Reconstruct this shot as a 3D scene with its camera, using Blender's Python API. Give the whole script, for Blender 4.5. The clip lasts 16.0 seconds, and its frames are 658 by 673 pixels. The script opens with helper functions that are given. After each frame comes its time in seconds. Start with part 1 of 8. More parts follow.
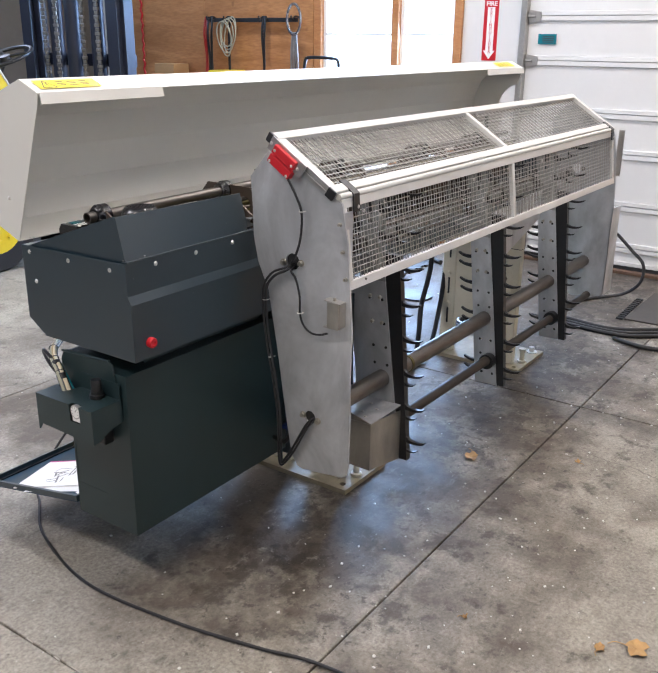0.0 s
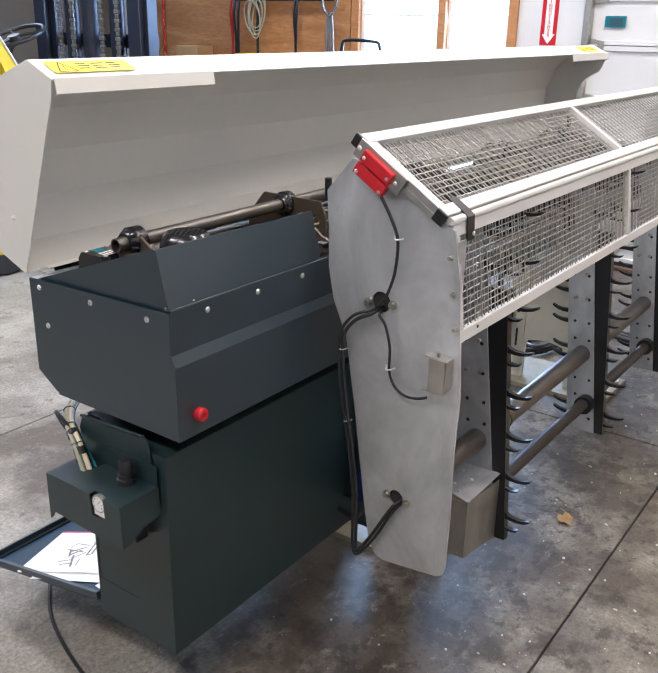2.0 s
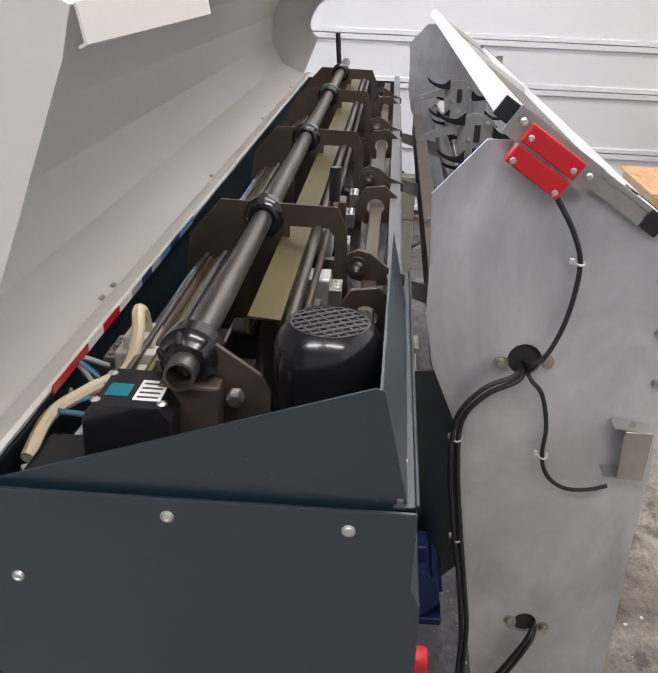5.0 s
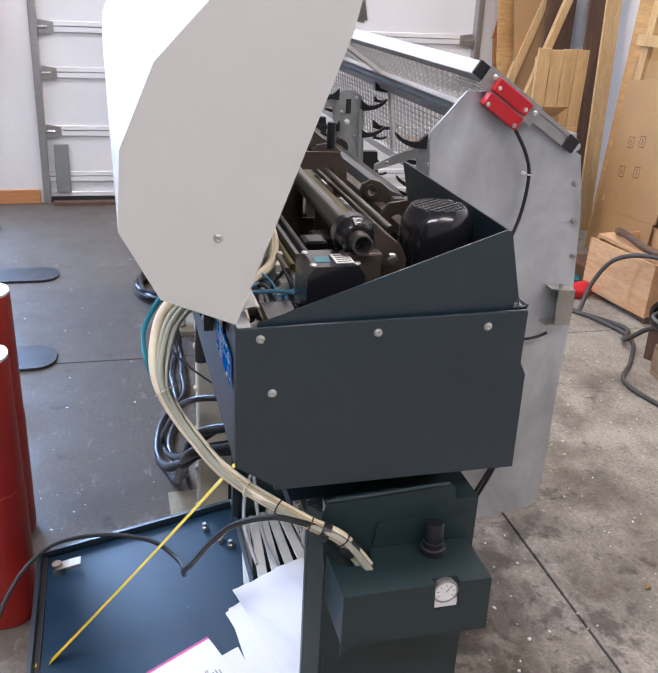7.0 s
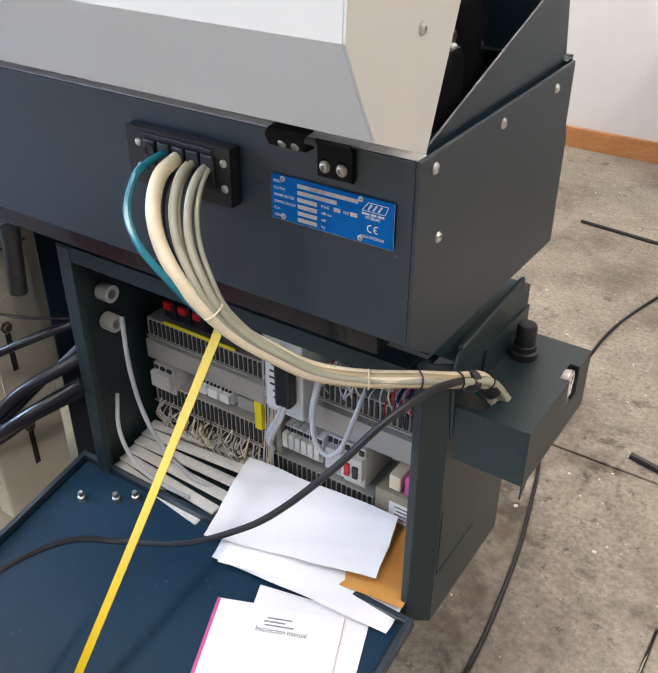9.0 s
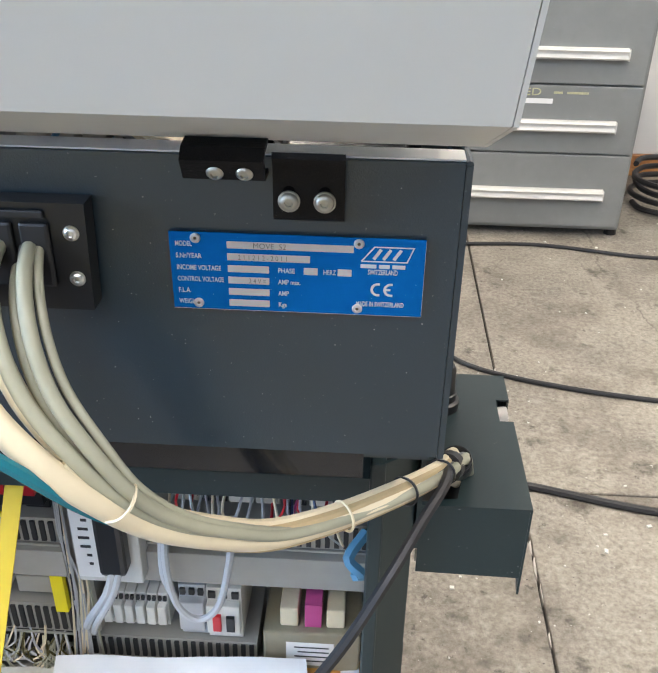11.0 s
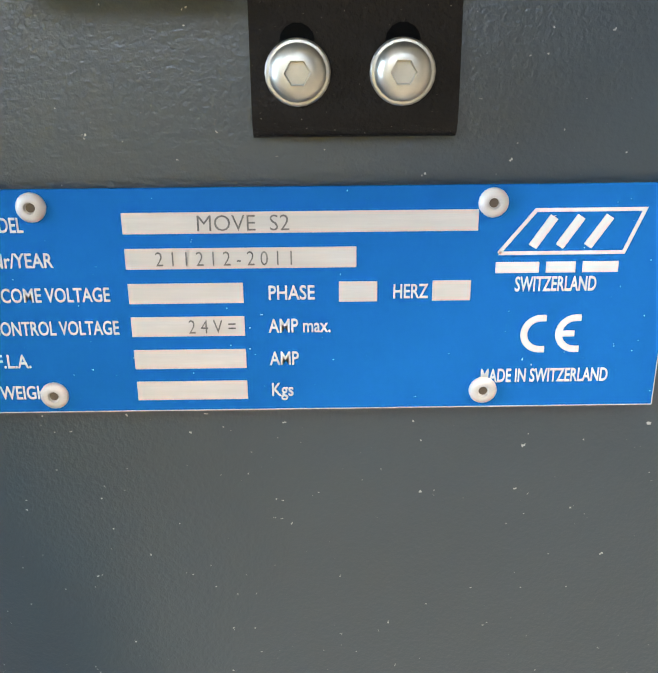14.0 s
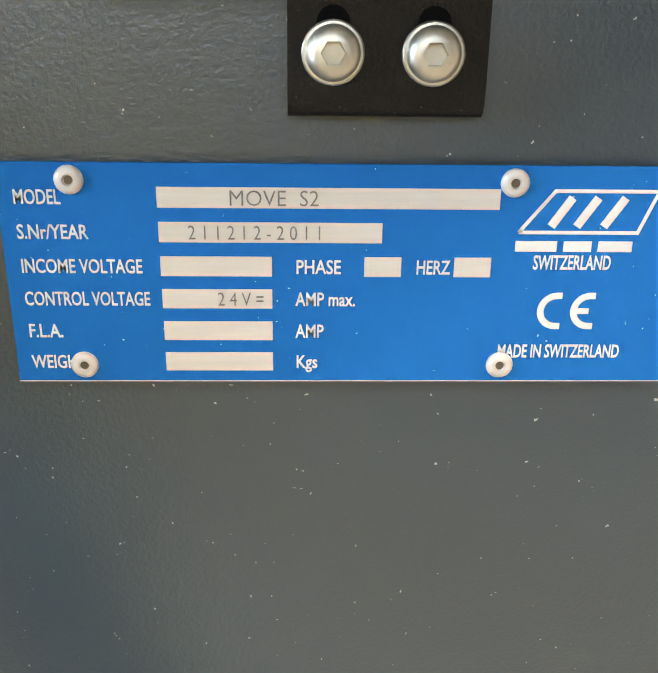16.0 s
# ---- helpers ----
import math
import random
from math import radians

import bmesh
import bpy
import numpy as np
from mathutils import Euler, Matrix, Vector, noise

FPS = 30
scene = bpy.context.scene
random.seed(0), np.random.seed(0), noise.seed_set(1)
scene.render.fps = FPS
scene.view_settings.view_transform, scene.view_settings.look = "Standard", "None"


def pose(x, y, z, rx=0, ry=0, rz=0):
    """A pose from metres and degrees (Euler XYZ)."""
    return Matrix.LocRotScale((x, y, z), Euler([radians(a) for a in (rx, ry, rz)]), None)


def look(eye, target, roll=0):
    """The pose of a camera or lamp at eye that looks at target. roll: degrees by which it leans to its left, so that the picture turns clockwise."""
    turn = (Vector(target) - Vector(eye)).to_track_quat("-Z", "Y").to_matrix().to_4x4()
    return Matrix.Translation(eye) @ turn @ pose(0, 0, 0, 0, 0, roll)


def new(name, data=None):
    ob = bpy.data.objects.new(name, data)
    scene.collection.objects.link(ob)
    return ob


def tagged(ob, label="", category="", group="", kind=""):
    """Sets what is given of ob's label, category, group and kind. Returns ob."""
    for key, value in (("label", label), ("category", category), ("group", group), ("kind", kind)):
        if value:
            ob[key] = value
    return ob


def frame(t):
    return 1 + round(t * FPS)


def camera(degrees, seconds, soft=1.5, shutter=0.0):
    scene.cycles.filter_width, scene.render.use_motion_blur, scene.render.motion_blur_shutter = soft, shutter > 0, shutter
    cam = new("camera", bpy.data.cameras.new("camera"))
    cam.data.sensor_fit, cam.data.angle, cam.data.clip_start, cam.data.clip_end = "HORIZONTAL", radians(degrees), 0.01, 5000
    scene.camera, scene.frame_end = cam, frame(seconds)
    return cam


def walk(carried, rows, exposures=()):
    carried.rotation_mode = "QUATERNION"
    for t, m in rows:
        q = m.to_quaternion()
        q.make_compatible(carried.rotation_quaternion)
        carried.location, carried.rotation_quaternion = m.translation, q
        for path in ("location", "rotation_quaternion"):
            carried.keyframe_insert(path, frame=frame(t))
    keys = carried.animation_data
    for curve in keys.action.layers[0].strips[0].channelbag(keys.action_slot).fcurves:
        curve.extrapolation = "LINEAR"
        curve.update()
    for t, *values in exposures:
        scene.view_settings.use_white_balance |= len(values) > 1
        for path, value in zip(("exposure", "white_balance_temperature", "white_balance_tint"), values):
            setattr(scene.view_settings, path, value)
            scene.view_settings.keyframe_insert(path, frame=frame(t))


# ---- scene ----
cam = camera(42.8, 16.0)
PATH = [
    (0, (-1.381, -1.802, 1.573), (0.166, -0.726, 0.904), 0.6),
    (0.5, (-1.379, -1.73, 1.572), (0.17, -0.659, 0.9), 0.6),
    (1, (-1.361, -1.61, 1.56), (0.193, -0.547, 0.885), 0.9),
    (1.5, (-1.21, -1.475, 1.532), (0.344, -0.421, 0.843), 1.3),
    (2, (-1.02, -1.309, 1.542), (0.506, -0.222, 0.843), 1.1),
    (2.5, (-0.895, -1.06, 1.532), (0.617, 0.044, 0.829), 1.0),
    (3, (-0.761, -0.866, 1.503), (0.75, 0.23, 0.784), 0.8),
    (3.5, (-0.601, -0.695, 1.492), (0.914, 0.356, 0.717), 0.3),
    (4, (-0.574, -0.489, 1.477), (1.13, 0.196, 0.686), 2.2),
    (4.2, (-0.568, -0.411, 1.468), (1.19, 0.131, 0.683), 2.7),
    (6.3, (-0.891, 0.078, 1.479), (0.916, -0.178, 0.661), 1.5),
    (6.5, (-0.952, 0.122, 1.482), (0.861, -0.167, 0.689), 1.7),
    (7, (-1.004, 0.344, 1.456), (0.768, -0.143, 0.667), 2.9),
    (7.5, (-0.952, 0.566, 1.423), (0.71, -0.179, 0.597), 2.1),
    (8, (-0.745, 0.705, 1.355), (0.74, -0.258, 0.424), -0.0),
    (8.1, (-0.705, 0.727, 1.349), (0.737, -0.272, 0.389), -0.7),
    (8.2, (-0.671, 0.749, 1.347), (0.723, -0.284, 0.353), -0.9),
    (10.3, (0.048, 0.913, 1.248), (0.198, -0.779, 0.194), -0.4),
    (10.5, (0.054, 0.831, 1.243), (0.153, -0.854, 0.171), -0.1),
    (11, (0.053, 0.65, 1.18), (0.137, -1.072, 0.166), 1.0),
    (11.5, (0.084, 0.537, 1.099), (0.171, -1.237, 0.18), 0.1),
    (12, (0.095, 0.474, 1.053), (0.188, -1.365, 0.272), -1.0),
    (12.5, (0.1, 0.435, 1.024), (0.158, -1.429, 0.302), -0.9),
    (13, (0.107, 0.402, 1.018), (0.142, -1.453, 0.272), -0.8),
    (13.5, (0.1, 0.376, 1.016), (0.099, -1.493, 0.305), -0.9),
    (14, (0.095, 0.373, 1.014), (0.075, -1.498, 0.308), -0.5),
    (14.5, (0.096, 0.372, 1.012), (0.066, -1.499, 0.306), -0.2),
    (15, (0.1, 0.378, 1.016), (0.06, -1.492, 0.308), 0.1),
    (15.5, (0.103, 0.381, 1.014), (0.049, -1.489, 0.308), 0.4),
    (16, (0.105, 0.381, 1.011), (0.04, -1.488, 0.302), 0.8),
]
EXPOSURE = [(0.0, 2.05, 6500, 17), (1.5, 2.12, 6500, 17), (3.5, 2.20, 6500, 17), (4.2, 2.10, 6500, 17), (6.5, 2.05, 6200, 22), (7.0, 2.08, 6300, 21), (7.5, 2.14, 6400, 20), (8.2, 2.15, 6900, 18), (10.5, 2.10, 7250, 15), (11.0, 2.38, 6900, 13), (11.5, 2.92, 6300, 12), (12.0, 3.38, 6300, 11), (13.0, 3.40, 6800, 11), (14.5, 3.36, 8500, 12), (16.0, 3.36, 8900, 12)]
walk(cam, [(t, look(e, g, r)) for t, e, g, r in PATH], EXPOSURE)

# ---- world and light ----
world = bpy.data.worlds.new("world")
scene.world = world
world.use_nodes = True
wn = world.node_tree
sky = wn.nodes.new("ShaderNodeTexSky")
sky.sky_type, sky.sun_disc = "NISHITA", False
sky.sun_elevation, sky.sun_rotation = radians(35), radians(22)
wn.links.new(sky.outputs[0], wn.nodes["Background"].inputs[0])
wn.nodes["Background"].inputs[1].default_value = 0.06


def area(name, where, aim, sx, sy, watts, color):
    lamp = bpy.data.lights.new(name, "AREA")
    lamp.shape, lamp.size, lamp.size_y, lamp.energy, lamp.color = "RECTANGLE", sx, sy, watts, color
    ob = new(name, lamp)
    ob.matrix_world = look(where, aim)
    return ob


# daylight in the window beside the roll door and in an assumed, unseen high window band of the long wall
area("window_daylight", (4.60, 1.90, 1.90), (0.0, 1.4, 0.6), 1.15, 2.70, 46, (0.36, 0.62, 1.0))
area("assumed_band_daylight", (1.2, 5.30, 2.90), (1.2, 0.6, 0.0), 4.4, 1.1, 17, (0.38, 0.62, 1.0))
# assumed ceiling lamps, out of view, each tuned to fill its part of the hall
for lx, kw, kr in ((-2.2, 1.0, 1.15), (0.6, 0.90, 1.15), (3.2, 1.1, 0.65)):
    area("ceiling_fill_light", (lx, -1.0, 3.80), (lx, -1.0, 0.0), 0.30, 2.3, 15.5 * kw, (1.0, 0.955, 0.885))
    area("ceiling_fill_light", (lx, 1.9, 3.80), (lx, 1.9, 0.0), 0.30, 2.3, 17.5 * kr, (0.93, 0.96, 1.0))

# ---- materials ----


def node_mat(name):
    m = bpy.data.materials.new(name)
    m.use_nodes = True
    nt = m.node_tree
    return m, nt, nt.nodes["Principled BSDF"]


def mixc(nt, fac, a, b, kind="MIX"):
    n = nt.nodes.new("ShaderNodeMix")
    n.data_type, n.blend_type = "RGBA", kind
    for sock, v in ((0, fac), (6, a), (7, b)):
        if isinstance(v, bpy.types.NodeSocket):
            nt.links.new(v, n.inputs[sock])
        elif sock == 0:
            n.inputs[0].default_value = v
        else:
            n.inputs[sock].default_value = (*v, 1)
    return n.outputs[2]


def coords(nt, sx=1, sy=1, sz=1):
    tc = nt.nodes.new("ShaderNodeTexCoord")
    mp = nt.nodes.new("ShaderNodeMapping")
    mp.inputs[3].default_value = (sx, sy, sz)
    nt.links.new(tc.outputs["Object"], mp.inputs[0])
    return mp.outputs[0]


def noise_tex(nt, vec, scale, detail=4, rough=0.55, dist=0.0):
    n = nt.nodes.new("ShaderNodeTexNoise")
    n.inputs["Scale"].default_value, n.inputs["Detail"].default_value = scale, detail
    n.inputs["Roughness"].default_value, n.inputs["Distortion"].default_value = rough, dist
    nt.links.new(vec, n.inputs["Vector"])
    return n.outputs[0]


def ramp(nt, fac, lo, hi, a=0.0, b=1.0):
    n = nt.nodes.new("ShaderNodeMapRange")
    n.inputs[1].default_value, n.inputs[2].default_value = lo, hi
    n.inputs[3].default_value, n.inputs[4].default_value = a, b
    nt.links.new(fac, n.inputs[0])
    return n.outputs[0]


def bumped(nt, bsdf, height, strength, dist=0.001):
    n = nt.nodes.new("ShaderNodeBump")
    n.inputs["Strength"].default_value, n.inputs["Distance"].default_value = strength, dist
    nt.links.new(height, n.inputs["Height"])
    nt.links.new(n.outputs[0], bsdf.inputs["Normal"])


def shade(c, k):
    return tuple(min(1.0, max(0.0, v * k)) for v in c)


def paint(name, color, rough=0.5, metal=0.0, var=0.15, s1=5.0, s2=60.0, bump=0.0, bscale=300.0, specks=0.0, speck_col=(0.5, 0.5, 0.5),
          specular=0.5, stretch=(1, 1, 1), coat=0.0, speck_scale=330):
    """A painted, plastic or metal surface: large and small tone changes, a fine relief, and a few dust specks."""
    m, nt, b = node_mat(name)
    v = coords(nt, *stretch)
    big, fine = noise_tex(nt, v, s1, 5), noise_tex(nt, v, s2, 4)
    col = mixc(nt, ramp(nt, big, 0.3, 0.7), shade(color, 1 - var), shade(color, 1 + var))
    col = mixc(nt, ramp(nt, fine, 0.35, 0.75, 0.0, 0.5), col, shade(color, 1 - var))
    if specks:
        sp = noise_tex(nt, coords(nt), speck_scale, 2, 0.6)
        col = mixc(nt, ramp(nt, sp, 0.735 - specks, 0.775 - specks), col, speck_col)
    nt.links.new(col, b.inputs["Base Color"])
    nt.links.new(ramp(nt, big, 0.25, 0.75, rough * 0.85, min(1.0, rough * 1.15)), b.inputs["Roughness"])
    b.inputs["Metallic"].default_value = metal
    b.inputs["Specular IOR Level"].default_value = specular
    b.inputs["Coat Weight"].default_value = coat
    if bump:
        bumped(nt, b, noise_tex(nt, coords(nt), bscale, 2), bump)
    return m


def wood(name, a, b_, scale=3.0, along=(1, 12, 12), rough=0.7):
    m, nt, b = node_mat(name)
    v = coords(nt, *along)
    grain = noise_tex(nt, v, scale, 6, 0.6, 1.2)
    fine = noise_tex(nt, v, scale * 9, 3)
    col = mixc(nt, ramp(nt, grain, 0.32, 0.68), a, b_)
    col = mixc(nt, ramp(nt, fine, 0.4, 0.7, 0.0, 0.45), col, shade(a, 0.7))
    knots = noise_tex(nt, coords(nt), 7.0, 2)
    col = mixc(nt, ramp(nt, knots, 0.70, 0.78, 0.0, 0.55), col, shade(a, 0.4))
    nt.links.new(col, b.inputs["Base Color"])
    b.inputs["Roughness"].default_value = rough
    bumped(nt, b, fine, 0.15)
    return m


def concrete(name):
    """Old grey concrete: clouded tone, oil stains and painted shade along the machine, drips, scuffs, pits and pale
    grit.
    """
    m, nt, b = node_mat(name)
    v = coords(nt)
    big, mid, fine = noise_tex(nt, v, 0.9, 6, 0.58), noise_tex(nt, v, 5.0, 9, 0.68), noise_tex(nt, v, 85, 6, 0.75)
    col = mixc(nt, ramp(nt, big, 0.34, 0.66), (0.215, 0.187, 0.150), (0.435, 0.392, 0.322))
    col = mixc(nt, ramp(nt, mid, 0.36, 0.58, 0.68, 0.0), col, (0.115, 0.100, 0.080))
    col = mixc(nt, ramp(nt, fine, 0.34, 0.68), mixc(nt, 0.48, col, (0.075, 0.064, 0.05)), mixc(nt, 0.36, col, (0.54, 0.505, 0.44)))
    sep = nt.nodes.new("ShaderNodeSeparateXYZ")
    nt.links.new(nt.nodes.new("ShaderNodeNewGeometry").outputs["Position"], sep.inputs[0])
    def math_node(op, x, y=None):
        n = nt.nodes.new("ShaderNodeMath")
        n.operation = op
        for i, q in enumerate((x, y)):
            if q is None:
                continue
            if isinstance(q, (int, float)):
                n.inputs[i].default_value = q
            else:
                nt.links.new(q, n.inputs[i])
        return n.outputs[0]
    # stain mask round the machine; it also paints the machine's soft shadow
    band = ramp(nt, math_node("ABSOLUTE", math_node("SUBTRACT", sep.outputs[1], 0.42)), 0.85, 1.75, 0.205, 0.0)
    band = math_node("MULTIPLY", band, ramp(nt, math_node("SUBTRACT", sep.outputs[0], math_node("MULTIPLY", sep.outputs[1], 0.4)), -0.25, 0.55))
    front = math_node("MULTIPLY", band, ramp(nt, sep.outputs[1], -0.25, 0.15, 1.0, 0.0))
    # darker tone over the dim floor behind the machine: shade put into the colour
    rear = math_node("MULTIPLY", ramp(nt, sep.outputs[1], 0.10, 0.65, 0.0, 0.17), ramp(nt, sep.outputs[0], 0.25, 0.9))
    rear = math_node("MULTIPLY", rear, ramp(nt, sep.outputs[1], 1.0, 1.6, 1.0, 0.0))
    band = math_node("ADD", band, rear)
    stain_shade = math_node("ADD", noise_tex(nt, v, 2.3, 10, 0.68), band)
    col = mixc(nt, ramp(nt, stain_shade, 0.50, 0.71, 0.0, 0.86), col, (0.062, 0.046, 0.033))
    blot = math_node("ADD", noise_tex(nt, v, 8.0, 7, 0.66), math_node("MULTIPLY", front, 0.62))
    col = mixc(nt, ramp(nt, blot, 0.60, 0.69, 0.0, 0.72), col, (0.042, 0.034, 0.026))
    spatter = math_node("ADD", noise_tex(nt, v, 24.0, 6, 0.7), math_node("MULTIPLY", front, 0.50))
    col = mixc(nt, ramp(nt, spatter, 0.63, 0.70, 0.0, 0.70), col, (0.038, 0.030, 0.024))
    worn = math_node("ADD", noise_tex(nt, v, 13.0, 8, 0.75), math_node("MULTIPLY", front, 0.35))
    col = mixc(nt, ramp(nt, worn, 0.66, 0.74, 0.0, 0.45), col, (0.40, 0.36, 0.30))
    drops = noise_tex(nt, v, 19, 3, 0.5)
    col = mixc(nt, ramp(nt, drops, 0.635, 0.71, 0.0, 0.42), col, (0.050, 0.043, 0.037))
    scuff = noise_tex(nt, coords(nt, 1, 2.6, 1), 9, 9, 0.78)
    col = mixc(nt, math_node("MULTIPLY", ramp(nt, scuff, 0.57, 0.74, 0.0, 0.55), math_node("SUBTRACT", 1.0, math_node("MULTIPLY", rear, 4.0))), col, (0.43, 0.405, 0.36))
    crack = nt.nodes.new("ShaderNodeTexVoronoi")
    crack.feature = "DISTANCE_TO_EDGE"
    crack.inputs["Scale"].default_value = 0.75
    warp = mixc(nt, 0.22, (0.5, 0.5, 0.5), noise_tex(nt, v, 3.0, 6, 0.6))
    shift = nt.nodes.new("ShaderNodeVectorMath")
    nt.links.new(v, shift.inputs[0])
    nt.links.new(warp, shift.inputs[1])
    nt.links.new(shift.outputs[0], crack.inputs["Vector"])
    hair = math_node("MULTIPLY", ramp(nt, crack.outputs["Distance"], 0.0, 0.004, 0.6, 0.0), ramp(nt, noise_tex(nt, v, 1.7, 3), 0.46, 0.56))
    col = mixc(nt, hair, col, (0.06, 0.052, 0.043))
    for sc, lo, tone in ((48, 0.735, (0.58, 0.56, 0.52)), (110, 0.735, (0.62, 0.59, 0.54)), (150, 0.71, (0.04, 0.036, 0.03))):
        grit = noise_tex(nt, v, sc, 2)
        col = mixc(nt, ramp(nt, grit, lo, lo + 0.03, 0.0, 0.85), col, tone)
    nt.links.new(col, b.inputs["Base Color"])
    nt.links.new(mixc(nt, ramp(nt, mid, 0.40, 0.62), ramp(nt, stain_shade, 0.48, 0.76, 0.66, 0.47), (0.68, 0.68, 0.68)), b.inputs["Roughness"])
    b.inputs["Specular IOR Level"].default_value = 0.38
    bumped(nt, b, fine, 0.45, 0.0018)
    return m


def worn_steel(name, color, rough, streak=(1.3, 1.3, 0.75), metal=0.85):
    """Zinc-plated sheet with cloudy patches and wiped streaks."""
    m, nt, b = node_mat(name)
    cloud = noise_tex(nt, coords(nt, *streak), 4.0, 5, 0.6, 0.5)
    fine = noise_tex(nt, coords(nt), 45, 4)
    col = mixc(nt, ramp(nt, cloud, 0.3, 0.7), shade(color, 0.62), shade(color, 1.30))
    col = mixc(nt, ramp(nt, fine, 0.4, 0.8, 0.0, 0.14), col, shade(color, 0.6))
    nt.links.new(col, b.inputs["Base Color"])
    nt.links.new(ramp(nt, cloud, 0.3, 0.7, rough * 1.25, rough * 0.8), b.inputs["Roughness"])
    b.inputs["Metallic"].default_value = metal
    bumped(nt, b, fine, 0.06)
    return m


def glow(name, color, strength):
    m, nt, b = node_mat(name)
    b.inputs["Base Color"].default_value = (*color, 1)
    b.inputs["Emission Color"].default_value = (*color, 1)
    b.inputs["Emission Strength"].default_value = strength
    return m


M_DARK = paint("dark_powder_coat", (0.0075, 0.0218, 0.0322), 0.37, 0, 0.14, 3, 40, 0.22, 1000, 0.0005, (0.35, 0.35, 0.33), specular=0.92, speck_scale=520)
M_CAB = paint("dark_green_grey_coat", (0.0125, 0.0275, 0.0298), 0.40, 0, 0.14, 3, 40, 0.28, 1000, 0.001, (0.35, 0.35, 0.33), specular=0.48, speck_scale=520)
M_STAMP = paint("worn_stamp_ink", (0.115, 0.11, 0.105), 0.6, 0, 0.5, 300, 900)
M_HINGE = paint("black_hinge_steel", (0.0075, 0.0062, 0.0055), 0.46, 0, 0.3, 20, 160, 0.35, 900, 0.012, (0.34, 0.32, 0.28), specular=0.14, speck_scale=1500)
M_SLOT = paint("dark_slot", (0.002, 0.002, 0.002), 0.9, specular=0.05)
M_PANELIN = paint("dark_door_inside", (0.005, 0.029, 0.056), 0.38, 0, 0.15, 3, 40, 0.06, 300, 0.004, (0.4, 0.42, 0.44), specular=0.28)
M_COVER = paint("warm_grey_paint", (0.61, 0.60, 0.555), 0.42, 0, 0.03, 2, 30, 0.06, 400)
M_FRAME = paint("white_frame_paint", (0.58, 0.57, 0.54), 0.52, 0, 0.05, 4, 50, 0.03, 300)
M_ZINC = worn_steel("zinc_sheet", (0.53, 0.545, 0.56), 0.44, metal=0.55)
M_ZINC2 = worn_steel("polished_sheet", (0.40, 0.385, 0.35), 0.34)
M_WIRE = paint("zinc_wire", (0.40, 0.395, 0.365), 0.50, 0.55, 0.2, 20, 80)
M_BLACK = paint("black_plastic", (0.012, 0.012, 0.013), 0.36, 0, 0.2, 8, 60, 0.05, 300)
M_RUBBER = paint("black_rubber", (0.015, 0.015, 0.017), 0.48, 0, 0.25, 10, 80)
M_MOTOR = paint("black_enamel", (0.010, 0.010, 0.012), 0.24, 0, 0.2, 8, 60, 0.04, 120, coat=0.3)
M_OXIDE = paint("brown_oxide_steel", (0.105, 0.080, 0.062), 0.42, 0.45, 0.22, 9, 70)
M_TUBE = paint("bare_steel_tube", (0.165, 0.152, 0.138), 0.40, 0.85, 0.25, 14, 90, stretch=(1, 6, 6))
M_CHROME = paint("bright_screw", (0.47, 0.445, 0.385), 0.44, 1.0, 0.16, 120, 600)
M_BOLT = paint("zinc_screw", (0.72, 0.71, 0.68), 0.30, 1.0, 0.12, 120, 600)
M_ROD = paint("ground_rod", (0.55, 0.53, 0.50), 0.25, 1.0, 0.1, 20, 90)
M_BRASS = paint("yellow_passivated", (0.125, 0.105, 0.036), 0.42, 0.6, 0.2, 10, 60, stretch=(1, 4, 4))
M_ALU = paint("aluminium_profile", (0.44, 0.43, 0.41), 0.36, 0.85, 0.1, 8, 60, stretch=(1, 6, 6))
M_CREAM = paint("cream_machine_paint", (0.64, 0.60, 0.475), 0.48, 0, 0.12, 3, 30, 0.05, 120, 0.02, (0.16, 0.12, 0.08))
M_RED = paint("red_switch_plastic", (0.52, 0.012, 0.020), 0.34, 0, 0.12, 30, 120)
M_REDTANK = paint("red_tube_paint", (0.34, 0.018, 0.012), 0.38, 0, 0.15, 4, 40)
M_BLUE = paint("blue_plate", (0.0, 0.092, 0.285), 0.42, 0, 0.07, 20, 200, 0, specks=0.002, speck_col=(0.45, 0.55, 0.62), specular=0.0, speck_scale=700)
M_BLUEMOT = paint("blue_motor_paint", (0.008, 0.022, 0.105), 0.42, 0, 0.2, 8, 60)
M_WHITE = paint("white_print", (0.80, 0.79, 0.76), 0.4, 0, 0.04, 30, 200)
M_PLATEINK = paint("plate_print", (0.45, 0.45, 0.435), 0.45, 0, 0.06, 60, 400)
M_TRAFO = paint("transformer_lacquer", (0.30, 0.265, 0.185), 0.45, 0.1, 0.2, 10, 90)
M_FIELD = paint("brushed_field", (0.43, 0.40, 0.37), 0.40, 0.2, 0.08, 30, 300, stretch=(1, 1, 14))
M_INK = paint("dark_ink", (0.03, 0.03, 0.03), 0.6, 0, 0.1, 20, 100)
M_YELLOW = paint("yellow_label", (0.78, 0.66, 0.02), 0.42, 0, 0.06, 8, 60)
